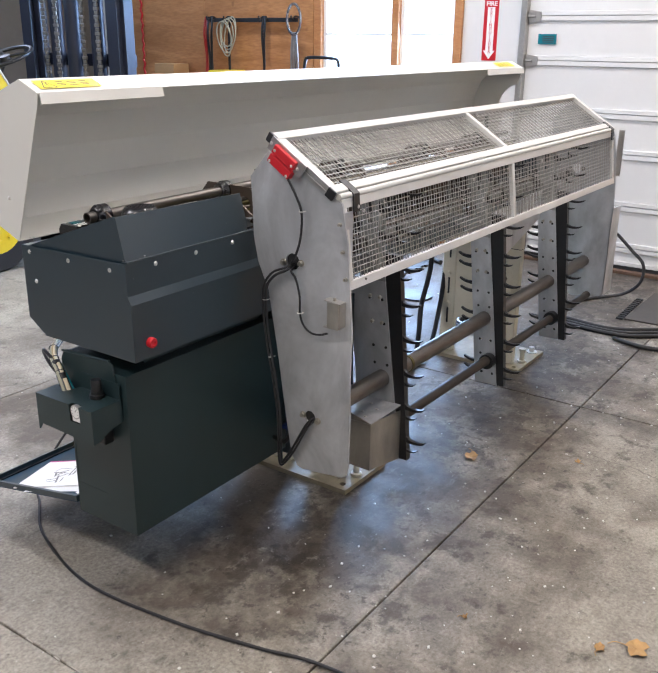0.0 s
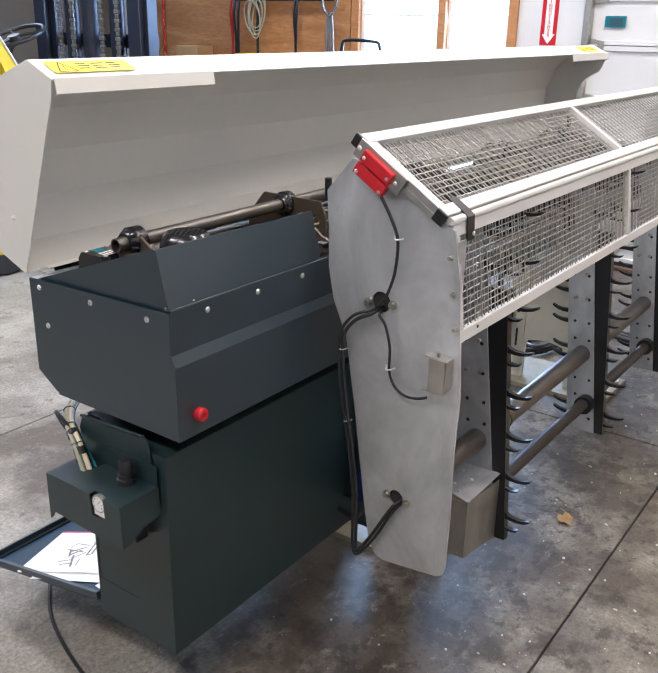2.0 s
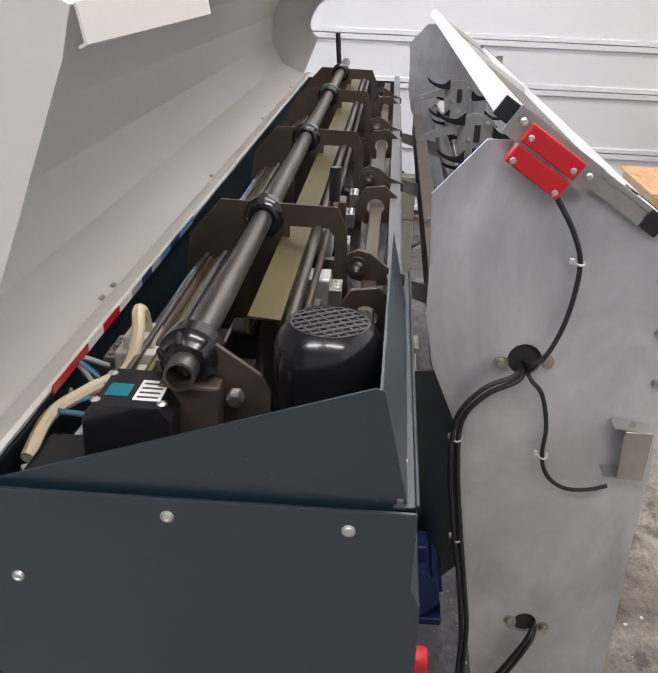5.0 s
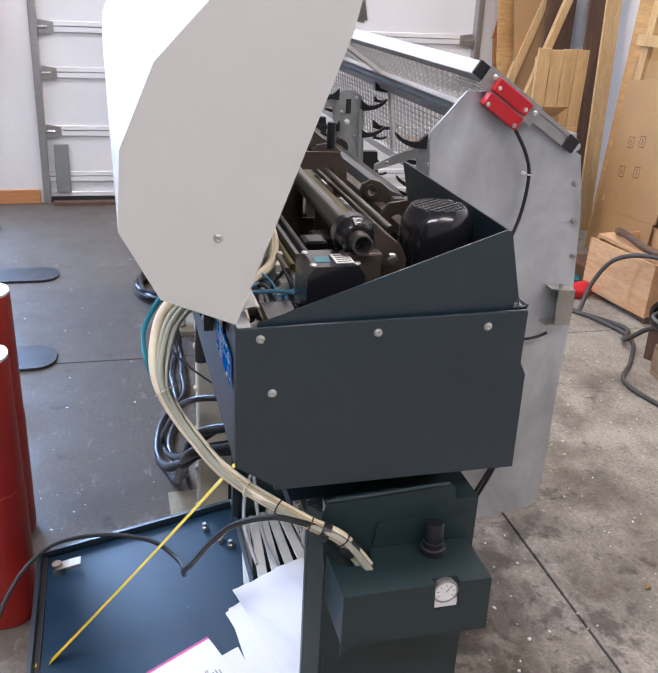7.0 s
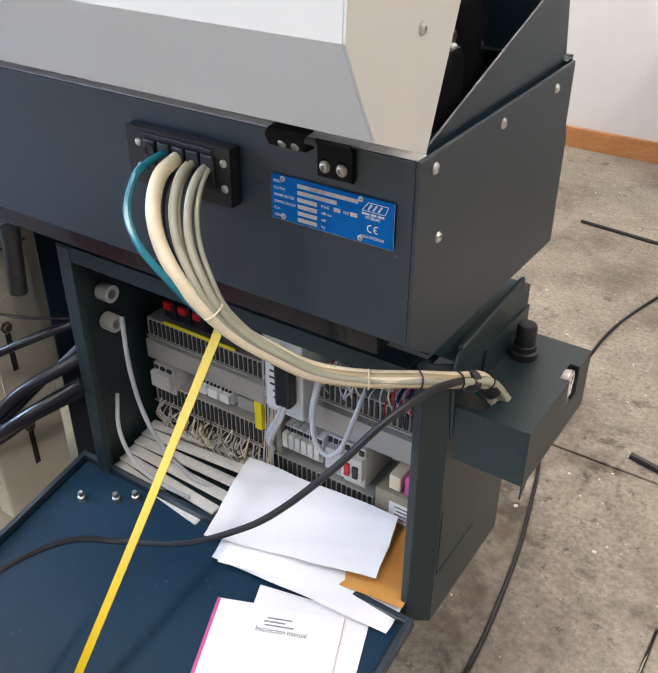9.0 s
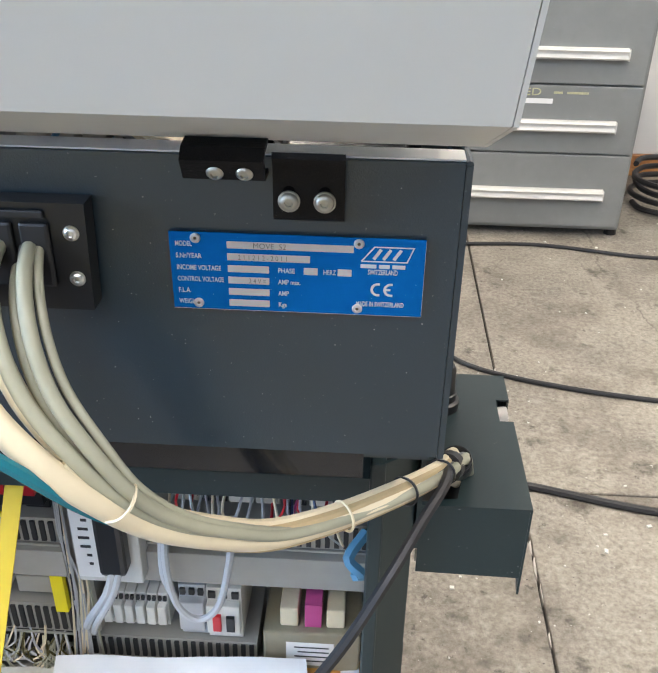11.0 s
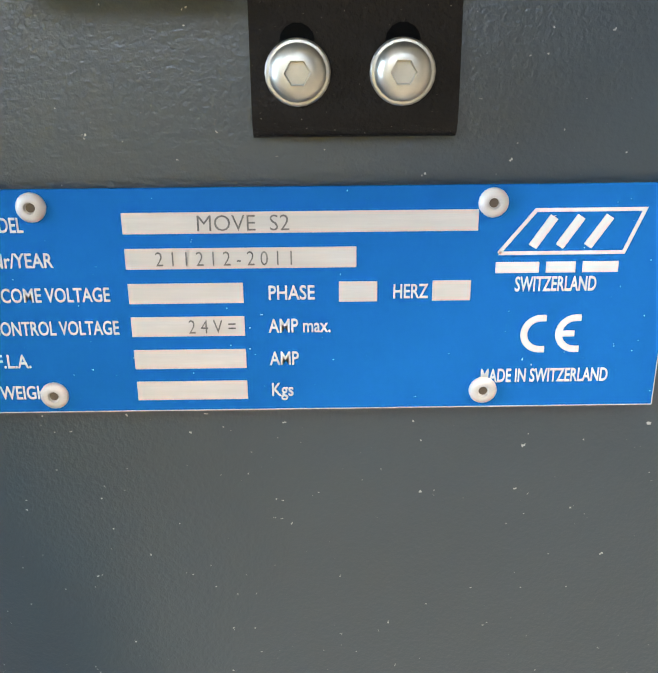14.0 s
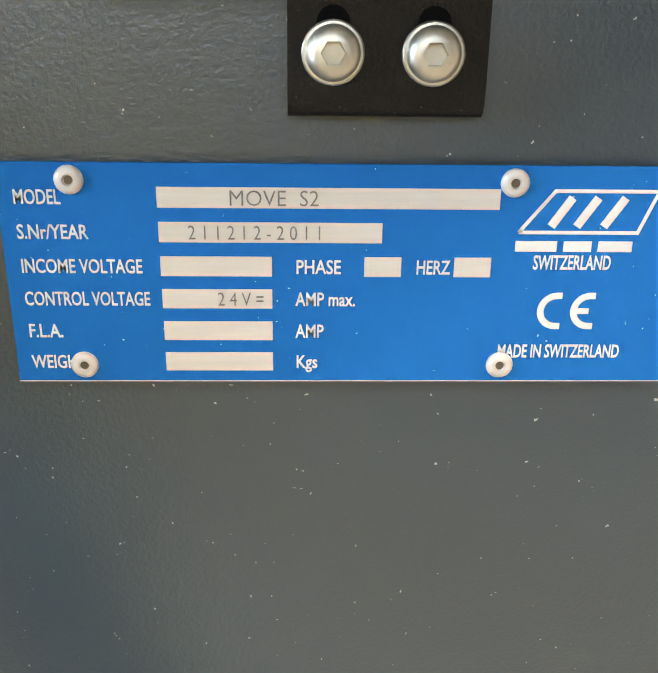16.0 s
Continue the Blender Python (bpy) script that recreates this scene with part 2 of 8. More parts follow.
M_TAPE = paint("yellow_strap", (0.63, 0.43, 0.006), 0.45, 0, 0.10, 12, 80)
M_FORK = paint("yellow_truck_paint", (0.62, 0.46, 0.02), 0.38, 0, 0.12, 3, 30)
M_MAST = paint("mast_blue_grey", (0.018, 0.022, 0.037), 0.42, 0.2, 0.25, 4, 40)
M_BASE = paint("dirty_base_plate_paint", (0.30, 0.255, 0.175), 0.6, 0, 0.35, 5, 45, 0.15, 120, 0.03, (0.10, 0.075, 0.05))
M_CABLEC = paint("cream_cable", (0.74, 0.64, 0.45), 0.42, 0, 0.10, 12, 80)
M_CABLEG = paint("olive_grey_cable", (0.37, 0.365, 0.27), 0.42, 0, 0.12, 12, 80)
M_SLEEVE = paint("tan_cable_wrap", (0.50, 0.385, 0.215), 0.5, 0, 0.18, 14, 90, 0.2, 200)
M_TEAL = paint("teal_cable", (0.006, 0.165, 0.215), 0.24, 0, 0.1, 12, 80)
M_GREYW = paint("grey_wire", (0.44, 0.45, 0.46), 0.45, 0, 0.1, 12, 80)
M_PVC = paint("grey_duct", (0.33, 0.32, 0.285), 0.5, 0, 0.08, 6, 60)
M_DEV = paint("pale_device", (0.62, 0.61, 0.56), 0.45, 0, 0.08, 20, 120)
M_PAPER = paint("white_paper", (0.74, 0.735, 0.73), 0.75, 0, 0.03, 6, 80)
M_ENVEL = paint("manila_envelope", (0.55, 0.25, 0.05), 0.7, 0, 0.08, 8, 80)
M_PINK = paint("pink_print", (0.55, 0.08, 0.26), 0.6, 0, 0.05, 20, 100)
M_WALL = paint("white_wall_paint", (0.66, 0.655, 0.64), 0.65, 0, 0.05, 1.2, 20, 0.08, 60)
M_DOORP = paint("white_door_panel", (0.68, 0.685, 0.68), 0.45, 0, 0.04, 2, 30, 0.05, 160)
M_CEIL = paint("unseen_ceiling_tone", (0.20, 0.185, 0.165), 0.8, 0, 0.15, 1.0, 15)
# north wall toned dark brown only to dim its reflection in the panels
M_WALLN = paint("dimmed_north_wall", (0.13, 0.115, 0.095), 0.75, 0, 0.15, 1.2, 20, 0.08, 60)
M_WALLG = paint("unseen_wall_grey", (0.32, 0.315, 0.30), 0.7, 0, 0.08, 1.2, 20, 0.08, 60)
M_SEAL = paint("rubber_seal", (0.02, 0.02, 0.02), 0.6)
M_SKY = paint("pale_blue_hose", (0.09, 0.27, 0.42), 0.35, 0, 0.1, 12, 80)
M_CHAIN = paint("worn_chain_steel", (0.26, 0.235, 0.20), 0.42, 0.7, 0.3, 30, 120)
M_PRINT = paint("grey_print", (0.22, 0.22, 0.22), 0.7, 0, 0.35, 60, 300)
M_CHALK = paint("faded_chalk", (0.50, 0.48, 0.30), 0.8, 0, 0.3, 60, 300)
M_FCAB = paint("mid_grey_cabinet_paint", (0.205, 0.212, 0.208), 0.42, 0, 0.12, 3, 30, 0.05, 200, 0.01, (0.4, 0.4, 0.4))
M_FILE = paint("grey_cabinet_paint", (0.120, 0.126, 0.128), 0.42, 0, 0.12, 3, 30, 0.05, 200, 0.01, (0.4, 0.4, 0.4))
M_PLY = wood("plywood", (0.44, 0.235, 0.080), (0.64, 0.40, 0.165), 1.5, (1, 1, 5))
M_PINE = wood("pine", (0.52, 0.33, 0.14), (0.66, 0.47, 0.24), 2.0, (9, 9, 1))
M_PALLET = wood("weathered_pallet", (0.20, 0.135, 0.082), (0.38, 0.27, 0.17), 2.0, (9, 1, 9), 0.85)
M_BOARD = wood("dark_plywood", (0.34, 0.140, 0.046), (0.52, 0.255, 0.100), 1.5, (1, 1, 5))
M_CRATE = wood("crate_ply", (0.50, 0.27, 0.12), (0.64, 0.40, 0.21), 2.0, (1, 8, 8))
M_BROWN = wood("dark_board", (0.085, 0.045, 0.028), (0.15, 0.085, 0.05), 2.0, (9, 9, 1))
M_TRIM = wood("orange_trim", (0.40, 0.16, 0.055), (0.52, 0.25, 0.10), 2.5, (2, 2, 9), 0.5)
M_CARD = paint("cardboard", (0.41, 0.25, 0.115), 0.8, 0, 0.10, 4, 40, 0.05, 90)
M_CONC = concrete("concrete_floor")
M_BLADE = paint("black_rust", (0.020, 0.016, 0.013), 0.8, 0, 0.35, 6, 40, specular=0.2)
M_HEAD = worn_steel("dull_zinc_sheet", (0.36, 0.37, 0.355), 0.5, metal=0.5)
M_CRUMB = paint("pale_joint_mortar", (0.46, 0.43, 0.375), 0.9, 0, 0.15, 40, 200)
M_MATB = paint("dirty_mat", (0.075, 0.066, 0.056), 0.8, 0, 0.3, 6, 60, 0.3, 120)
M_HOSEG = paint("dirty_grey_hose", (0.062, 0.056, 0.050), 0.65, 0, 0.3, 12, 80)
M_PIT = paint("joint_dirt", (0.045, 0.04, 0.034), 0.9)
M_GLASS = glow("bright_outdoors", (0.50, 0.72, 1.0), 2.8)
M_LAMP = glow("lamp_diffuser", (1.0, 0.96, 0.9), 1.0)
M_LEAF = paint("dry_leaf", (0.42, 0.25, 0.10), 0.7, 0, 0.25, 20, 60)
M_SAW = paint("rusty_blade", (0.036, 0.029, 0.024), 0.55, 0.3, 0.35, 4, 30)
M_HOSE = paint("glossy_black_hose", (0.009, 0.010, 0.014), 0.30, 0, 0.2, 10, 80)
M_CLEAR = paint("clear_film", (0.75, 0.75, 0.74), 0.2, 0, 0.1, 20, 60)

# ---- mesh helpers ----


def thing(name, where, label, category, group="", kind=""):
    e = new(name)
    e.location = where
    e.empty_display_size = 0.05
    return tagged(e, label, category, group, kind)


def part(name, bm, mat, parent=None, label="", smooth=False, kind=""):
    """Links a bmesh, in world places, as one mesh object under a thing or a part."""
    bmesh.ops.recalc_face_normals(bm, faces=bm.faces)
    me = bpy.data.meshes.new(name)
    bm.to_mesh(me)
    bm.free()
    for mt in mat if isinstance(mat, (list, tuple)) else (mat,):
        me.materials.append(mt)
    if smooth:
        me.polygons.foreach_set("use_smooth", [True] * len(me.polygons))
        me.set_sharp_from_angle(angle=radians(38))
    ob = new(name, me)
    if parent:
        ob.parent = parent
        if not parent.parent:
            ob.matrix_parent_inverse = Matrix.Translation(-Vector(parent.location))
    if label or kind:
        tagged(ob, label, "", "", kind)
    return ob


def solid(name, bm, mat, label, category, group="", kind="", smooth=False):
    ob = part(name, bm, mat, None, "", smooth)
    return tagged(ob, label, category, group, kind)


def box(bm, x0, x1, y0, y1, z0, z1, bev=0.0, m=None):
    v = [bm.verts.new((x, y, z)) for x in (x0, x1) for y in (y0, y1) for z in (z0, z1)]
    fs = [bm.faces.new([v[i] for i in f]) for f in ((0, 1, 3, 2), (4, 6, 7, 5), (0, 4, 5, 1), (2, 3, 7, 6), (0, 2, 6, 4), (1, 5, 7, 3))]
    if m is not None:
        bmesh.ops.transform(bm, matrix=m, verts=v)
    if bev:
        es = list({e for f in fs for e in f.edges})
        bmesh.ops.bevel(bm, geom=es, offset=bev, segments=2, affect="EDGES", profile=0.5)
    return bm


def B(*a, **k):
    return box(bmesh.new(), *a, **k)


def frame_axes(d):
    d = Vector(d).normalized()
    u = d.cross(Vector((0, 0, 1)) if abs(d.z) < 0.9 else Vector((1, 0, 0))).normalized()
    return u, d.cross(u)


def cyl(bm, p0, p1, r, seg=16, r1=None, cap=True):
    p0, p1 = Vector(p0), Vector(p1)
    u, w = frame_axes(p1 - p0)
    ring = []
    for p, rr in ((p0, r), (p1, r if r1 is None else r1)):
        ring.append([bm.verts.new(p + rr * (math.cos(a) * u + math.sin(a) * w)) for a in [2 * math.pi * i / seg for i in range(seg)]])
    for i in range(seg):
        bm.faces.new((ring[0][i], ring[0][(i + 1) % seg], ring[1][(i + 1) % seg], ring[1][i]))
    if cap:
        bm.faces.new(ring[0][::-1])
        bm.faces.new(ring[1])
    return bm


def C(*a, **k):
    return cyl(bmesh.new(), *a, **k)


def lathe(bm, p0, axis, prof, seg=24):
    """Turns a profile of (distance along the axis, radius) round the axis."""
    p0, axis = Vector(p0), Vector(axis).normalized()
    u, w = frame_axes(axis)
    rings = [[bm.verts.new(p0 + h * axis + r * (math.cos(a) * u + math.sin(a) * w)) for a in [2 * math.pi * i / seg for i in range(seg)]] for h, r in prof]
    for a, b in zip(rings, rings[1:]):
        for i in range(seg):
            bm.faces.new((a[i], a[(i + 1) % seg], b[(i + 1) % seg], b[i]))
    bm.faces.new(rings[0][::-1])
    bm.faces.new(rings[-1])
    return bm


def pipe_end(bm, p0, p1, r, rin, seg=24):
    """An open tube with a wall."""
    p0, p1 = Vector(p0), Vector(p1)
    u, w = frame_axes(p1 - p0)
    def ring(p, rr):
        return [bm.verts.new(p + rr * (math.cos(2 * math.pi * i / seg) * u + math.sin(2 * math.pi * i / seg) * w)) for i in range(seg)]
    a, b, c, d = ring(p0, r), ring(p1, r), ring(p1, rin), ring(p0, rin)
    for q, s in ((a, b), (b, c), (c, d), (d, a)):
        for i in range(seg):
            bm.faces.new((q[i], q[(i + 1) % seg], s[(i + 1) % seg], s[i]))
    return bm


def smooth_path(pts, n=8):
    """A soft curve through the points."""
    p = [Vector(q) for q in pts]
    p = [2 * p[0] - p[1], *p, 2 * p[-1] - p[-2]]
    out = []
    for i in range(1, len(p) - 2):
        a, b, c, d = p[i - 1:i + 3]
        for k in range(n):
            t = k / n
            out.append(0.5 * (2 * b + (c - a) * t + (2 * a - 5 * b + 4 * c - d) * t * t + (3 * b - a - 3 * c + d) * t ** 3))
    return out + [p[-2]]


def sweep(bm, pts, r, seg=8, n=8, soft=True, flat=1.0):
    path = smooth_path(pts, n) if soft else [Vector(q) for q in pts]
    prev, u = None, None
    for i, p in enumerate(path):
        d = (path[min(i + 1, len(path) - 1)] - path[max(i - 1, 0)]).normalized()
        if u is None:
            u = frame_axes(d)[0]
        u = (u - u.dot(d) * d).normalized()
        w = d.cross(u)
        ring = [bm.verts.new(p + r * (math.cos(a) * u + flat * math.sin(a) * w)) for a in [2 * math.pi * k / seg for k in range(seg)]]
        if prev:
            for k in range(seg):
                bm.faces.new((prev[k], prev[(k + 1) % seg], ring[(k + 1) % seg], ring[k]))
        else:
            bm.faces.new(ring[::-1])
        prev = ring
    bm.faces.new(prev)
    return bm


def W(pts, r, **k):
    return sweep(bmesh.new(), pts, r, **k)


AX = {"x": lambda a, p: (a, p[0], p[1]), "y": lambda a, p: (p[0], a, p[1]), "z": lambda a, p: (p[0], p[1], a)}


def circle(cx, cy, r, n=20):
    return [(cx + r * math.cos(2 * math.pi * i / n), cy + r * math.sin(2 * math.pi * i / n)) for i in range(n)]


def plate(bm, outer, a0, a1, axis="x", holes=()):
    """A flat plate cut to an outline, with holes through it, from a0 to a1 along the axis."""
    at = AX[axis]
    if not holes:
        vs = [bm.verts.new(at(a0, p)) for p in outer]
        faces = [bm.faces.new(vs)]
    else:
        edges = []
        for loop in (outer, *holes):
            vs = [bm.verts.new(at(a0, p)) for p in loop]
            edges += [bm.edges.new((vs[i], vs[(i + 1) % len(vs)])) for i in range(len(vs))]
        faces = [g for g in bmesh.ops.triangle_fill(bm, use_beauty=True, edges=edges)["geom"] if isinstance(g, bmesh.types.BMFace)]
    got = bmesh.ops.extrude_face_region(bm, geom=faces)
    bmesh.ops.translate(bm, vec=Vector(at(a1, (0, 0))) - Vector(at(a0, (0, 0))), verts=[g for g in got["geom"] if isinstance(g, bmesh.types.BMVert)])
    return bm


def P(*a, **k):
    return plate(bmesh.new(), *a, **k)


def folded(bm, prof, a0, a1, t, axis="x", side=1):
    """A folded sheet of thickness t along a profile."""
    q = [Vector(p) for p in prof]
    off = []
    for i, p in enumerate(q):
        d0 = (p - q[i - 1]).normalized() if i else (q[1] - p).normalized()
        d1 = (q[i + 1] - p).normalized() if i < len(q) - 1 else d0
        n0, n1 = Vector((-d0.y, d0.x)), Vector((-d1.y, d1.x))
        nn = (n0 + n1)
        nn = nn.normalized() / max(0.35, nn.normalized().dot(n0))
        off.append(p + side * t * nn)
    loop = q + off[::-1]
    at = AX[axis]
    lo = [bm.verts.new(at(a0, p)) for p in loop]
    hi = [bm.verts.new(at(a1, p)) for p in loop]
    n, k = len(loop), len(q)
    for i in range(n):
        bm.faces.new((lo[i], lo[(i + 1) % n], hi[(i + 1) % n], hi[i]))
    for i in range(k - 1):
        for r in (lo, hi):
            bm.faces.new((r[i], r[i + 1], r[n - 2 - i], r[n - 1 - i]))
    return bm


def S(*a, **k):
    return folded(bmesh.new(), *a, **k)


def button_bolt(bm, p, d, r):
    """A flanged button-head screw: rim, domed head and a sunk hexagon socket."""
    p, d = Vector(p), Vector(d).normalized()
    u, w = frame_axes(d)
    seg = 24
    prof = [(0.0, 1.0, 0), (0.13, 1.0, 0), (0.19, 0.95, 0), (0.20, 0.87, 0), (0.34, 0.82, 0), (0.47, 0.69, 0), (0.54, 0.52, 0), (0.55, 0.40, 1), (0.30, 0.37, 1)]
    prev = None
    for h, k, hexa in prof:
        ring = []
        for i in range(seg):
            a = 2 * math.pi * i / seg
            f = math.cos(math.pi / 6) / math.cos((a % (math.pi / 3)) - math.pi / 6) if hexa else 1.0
            ring.append(bm.verts.new(p + d * (h * r) + (r * k * f) * (math.cos(a) * u + math.sin(a) * w)))
        if prev:
            for i in range(seg):
                bm.faces.new((prev[i], prev[(i + 1) % seg], ring[(i + 1) % seg], ring[i]))
        else:
            bm.faces.new(ring[::-1])
        prev = ring
    bm.faces.new(prev)
    return bm


def bolt_part(p, d, r, parent, name="bolt", mat=None):
    return part(name, button_bolt(bmesh.new(), p, d, r), mat or M_BOLT, parent, "", True)


def lettering(text, size, m, depth=0.0003, width=None, shear=0.0, bold=0.0, align="LEFT"):
    """Built-in lettering as a mesh in a bmesh, laid by the matrix m; width squeezes it to that length."""
    cu = bpy.data.curves.new("lettering", "FONT")
    cu.body, cu.size, cu.extrude, cu.shear, cu.offset, cu.resolution_u = text, size, depth / 2, shear, bold, 3
    cu.align_x = align
    ob = bpy.data.objects.new("lettering", cu)
    me = bpy.data.meshes.new_from_object(ob)
    bm = bmesh.new()
    bm.from_mesh(me)
    bpy.data.meshes.remove(me)
    bpy.data.objects.remove(ob)
    bpy.data.curves.remove(cu)
    if width and bm.verts:
        xs = [v.co.x for v in bm.verts]
        k = width / (max(xs) - min(xs))
        for v in bm.verts:
            v.co.x = v.co.x * k
    bmesh.ops.transform(bm, matrix=m, verts=bm.verts)
    return bm


def basis(o, ux, uy):
    """A matrix that lays local x along ux and local y along uy at the place o."""
    ux, uy = Vector(ux).normalized(), Vector(uy).normalized()
    uz = ux.cross(uy)
    return Matrix(((ux.x, uy.x, uz.x, o[0]), (ux.y, uy.y, uz.y, o[1]), (ux.z, uy.z, uz.z, o[2]), (0, 0, 0, 1)))

# ---- the hall ----
DOOR_Y = (-2.19, 0.76)
WIN_Y, WIN_Z = (1.27, 2.54), (0.50, 3.25)
XW, YR, YL, XB, ZC = 4.69, -2.80, 5.40, -4.60, 3.90

bm = bmesh.new()
for y0, y1, z0, z1 in ((YR - 0.15, DOOR_Y[0], 0, ZC), (DOOR_Y[1], WIN_Y[0], 0, ZC), (WIN_Y[1], YL, 0, ZC), (DOOR_Y[0], DOOR_Y[1], 2.75, ZC),
                       (WIN_Y[0], WIN_Y[1], 0, WIN_Z[0]), (WIN_Y[0], WIN_Y[1], WIN_Z[1], ZC)):
    box(bm, XW, XW + 0.18, y0, y1, z0, z1)
solid("wall_east", bm, M_WALL, "white painted end wall with roll door and window", "wall", kind="structure")
solid("wall_south", B(XB, XW, YR - 0.15, YR, 0, ZC), M_WALL, "white painted long wall behind the stacked timber", "wall", kind="structure")
# this wall and the ceiling are unseen; their tones hold back bounce light
solid("wall_west", B(XB - 0.15, XB, YR - 0.15, YL + 0.15, 0, ZC), M_WALLG, "plain end wall out of view, grey to cut bounce light", "wall", kind="structure")
bm = bmesh.new()
for x0, x1, z0, z1 in ((XB, -1.1, 0, ZC), (3.5, XW + 0.18, 0, ZC), (-1.1, 3.5, 3.5, ZC), (-1.1, 3.5, 0, 2.3)):
    box(bm, x0, x1, YL, YL + 0.15, z0, z1)
solid("wall_north", bm, M_WALLN, "long wall kept dark brown to dim reflections, with an assumed high window band", "wall", kind="structure")
solid("ceiling", B(XB - 0.15, XW + 0.18, YR - 0.15, YL + 0.15, ZC, ZC + 0.1), M_CEIL, "plain ceiling out of view, dark brown-grey to cut bounce light", "ceiling", kind="structure")
solid("backdrop", B(6.5, 6.55, -1.5, 5.5, -0.5, 4.0), M_GLASS, "bright hazy daylight outside the window", "backdrop", kind="structure")
# unseen fittings that go with the added ceiling lamps
for lx in (-2.2, 0.6, 3.2):
    for yc in (-1.0, 1.9):
        fx = thing("assumed_ceiling_light", (lx, yc, 3.84), "assumed long white ceiling light out of view, with a pale diffuser", "lamp", "ceiling lights")
        part("housing", B(lx - 0.16, lx + 0.16, yc - 1.2, yc + 1.2, 3.84, 3.90), M_FRAME, fx)
        part("diffuser", B(lx - 0.13, lx + 0.13, yc - 1.16, yc + 1.16, 3.815, 3.84), M_LAMP, fx, "pale glowing diffuser")

# skirting of orange wood
solid("baseboard_1", B(XW - 0.02, XW, DOOR_Y[1] + 0.02, YL, 0, 0.09, bev=0.003), M_TRIM, "orange stained wooden baseboard", "baseboard", kind="structure")
solid("baseboard_2", B(XB, XW - 0.02, YR, YR + 0.02, 0, 0.09, bev=0.003), M_TRIM, "orange stained wooden baseboard", "baseboard", kind="structure")

# window with wooden casing
win = thing("window_1", (XW, 1.9, WIN_Z[0]), "bright window with orange-brown wooden casing", "window", kind="structure")
for nm, y0, y1, z0, z1 in (("casing", WIN_Y[0] - 0.045, WIN_Y[0] + 0.02, WIN_Z[0] - 0.07, WIN_Z[1] + 0.07), ("casing", WIN_Y[1] - 0.02, WIN_Y[1] + 0.05, WIN_Z[0] - 0.07, WIN_Z[1] + 0.07),
                           ("window_sill", WIN_Y[0] + 0.02, WIN_Y[1] - 0.02, WIN_Z[0] - 0.07, WIN_Z[0]), ("head", WIN_Y[0] + 0.02, WIN_Y[1] - 0.02, WIN_Z[1], WIN_Z[1] + 0.07),
                           ("mullion", 1.775, 1.835, WIN_Z[0], WIN_Z[1])):
    part(nm, B(XW - 0.025, XW + 0.06, y0, y1, z0, z1, bev=0.004), M_TRIM, win)
for y0, y1 in ((WIN_Y[0] + 0.02, 1.775), (1.835, WIN_Y[1] - 0.02)):
    bm = bmesh.new()
    for a in ((y0, y0 + 0.03, WIN_Z[0], WIN_Z[1]), (y1 - 0.03, y1, WIN_Z[0], WIN_Z[1]), (y0 + 0.03, y1 - 0.03, WIN_Z[0], WIN_Z[0] + 0.03),
              (y0 + 0.03, y1 - 0.03, WIN_Z[1] - 0.03, WIN_Z[1]), (y0 + 0.03, y1 - 0.03, 1.60, 1.615)):
        box(bm, XW + 0.02, XW + 0.05, *a)
    part("sash", bm, M_WHITE, win, "white painted sash")

# sectional roll door
door = thing("door_1", (XW, -0.7, 0), "white ribbed sectional roll door, closed", "door", kind="structure")
edges = [0.03, 0.165, 0.46, 0.82, 1.09, 1.435, 1.735, 2.05, 2.40, 2.74]
for i, (a, b) in enumerate(zip(edges, edges[1:])):
    bm = S([(XW + 0.035, a + 0.004), (XW + 0.016, a + 0.012), (XW + 0.016, a + 0.03), (XW + 0.03, a + 0.034), (XW + 0.03, b - 0.03), (XW + 0.014, b - 0.024), (XW + 0.014, b - 0.002), (XW + 0.035, b - 0.002)],
           DOOR_Y[0] + 0.03, DOOR_Y[1] - 0.03, 0.004, axis="y")
    part("panel", bm, M_DOORP, door)
part("bottom_seal", B(XW + 0.005, XW + 0.05, DOOR_Y[0] + 0.03, DOOR_Y[1] - 0.03, 0.0, 0.034), M_SEAL, door, "black rubber bottom seal")
for s, y in ((1, DOOR_Y[1]), (-1, DOOR_Y[0])):
    part("guide_rail", B(XW - 0.035, XW + 0.05, min(y, y - s * 0.045), max(y, y - s * 0.045), 0, 2.75, bev=0.006), M_ALU, door, "grey steel guide rail")
    for z in (0.46, 0.82, 1.09, 1.435, 1.735, 2.05):
        bm = P([(y - s * 0.05, z - 0.045), (y - s * 0.14, z - 0.03), (y - s * 0.14, z + 0.03), (y - s * 0.05, z + 0.045)], XW + 0.002, XW + 0.012)
        cyl(bm, (XW + 0.0, y - s * 0.10, z), (XW + 0.0, y - s * 0.03, z), 0.009, 8)
        part("hinge", bm, M_ALU, door, "grey steel roller hinge")
part("sticker", B(XW + 0.012, XW + 0.0135, 0.497, 0.632, 1.55, 1.618), M_TEAL, door, "small teal sticker")
bm = bmesh.new()
for z in (1.600, 1.588, 1.576, 1.564):
    box(bm, XW + 0.0112, XW + 0.012, 0.515, 0.60, z - 0.003, z + 0.003)
part("print", bm, M_INK, door)
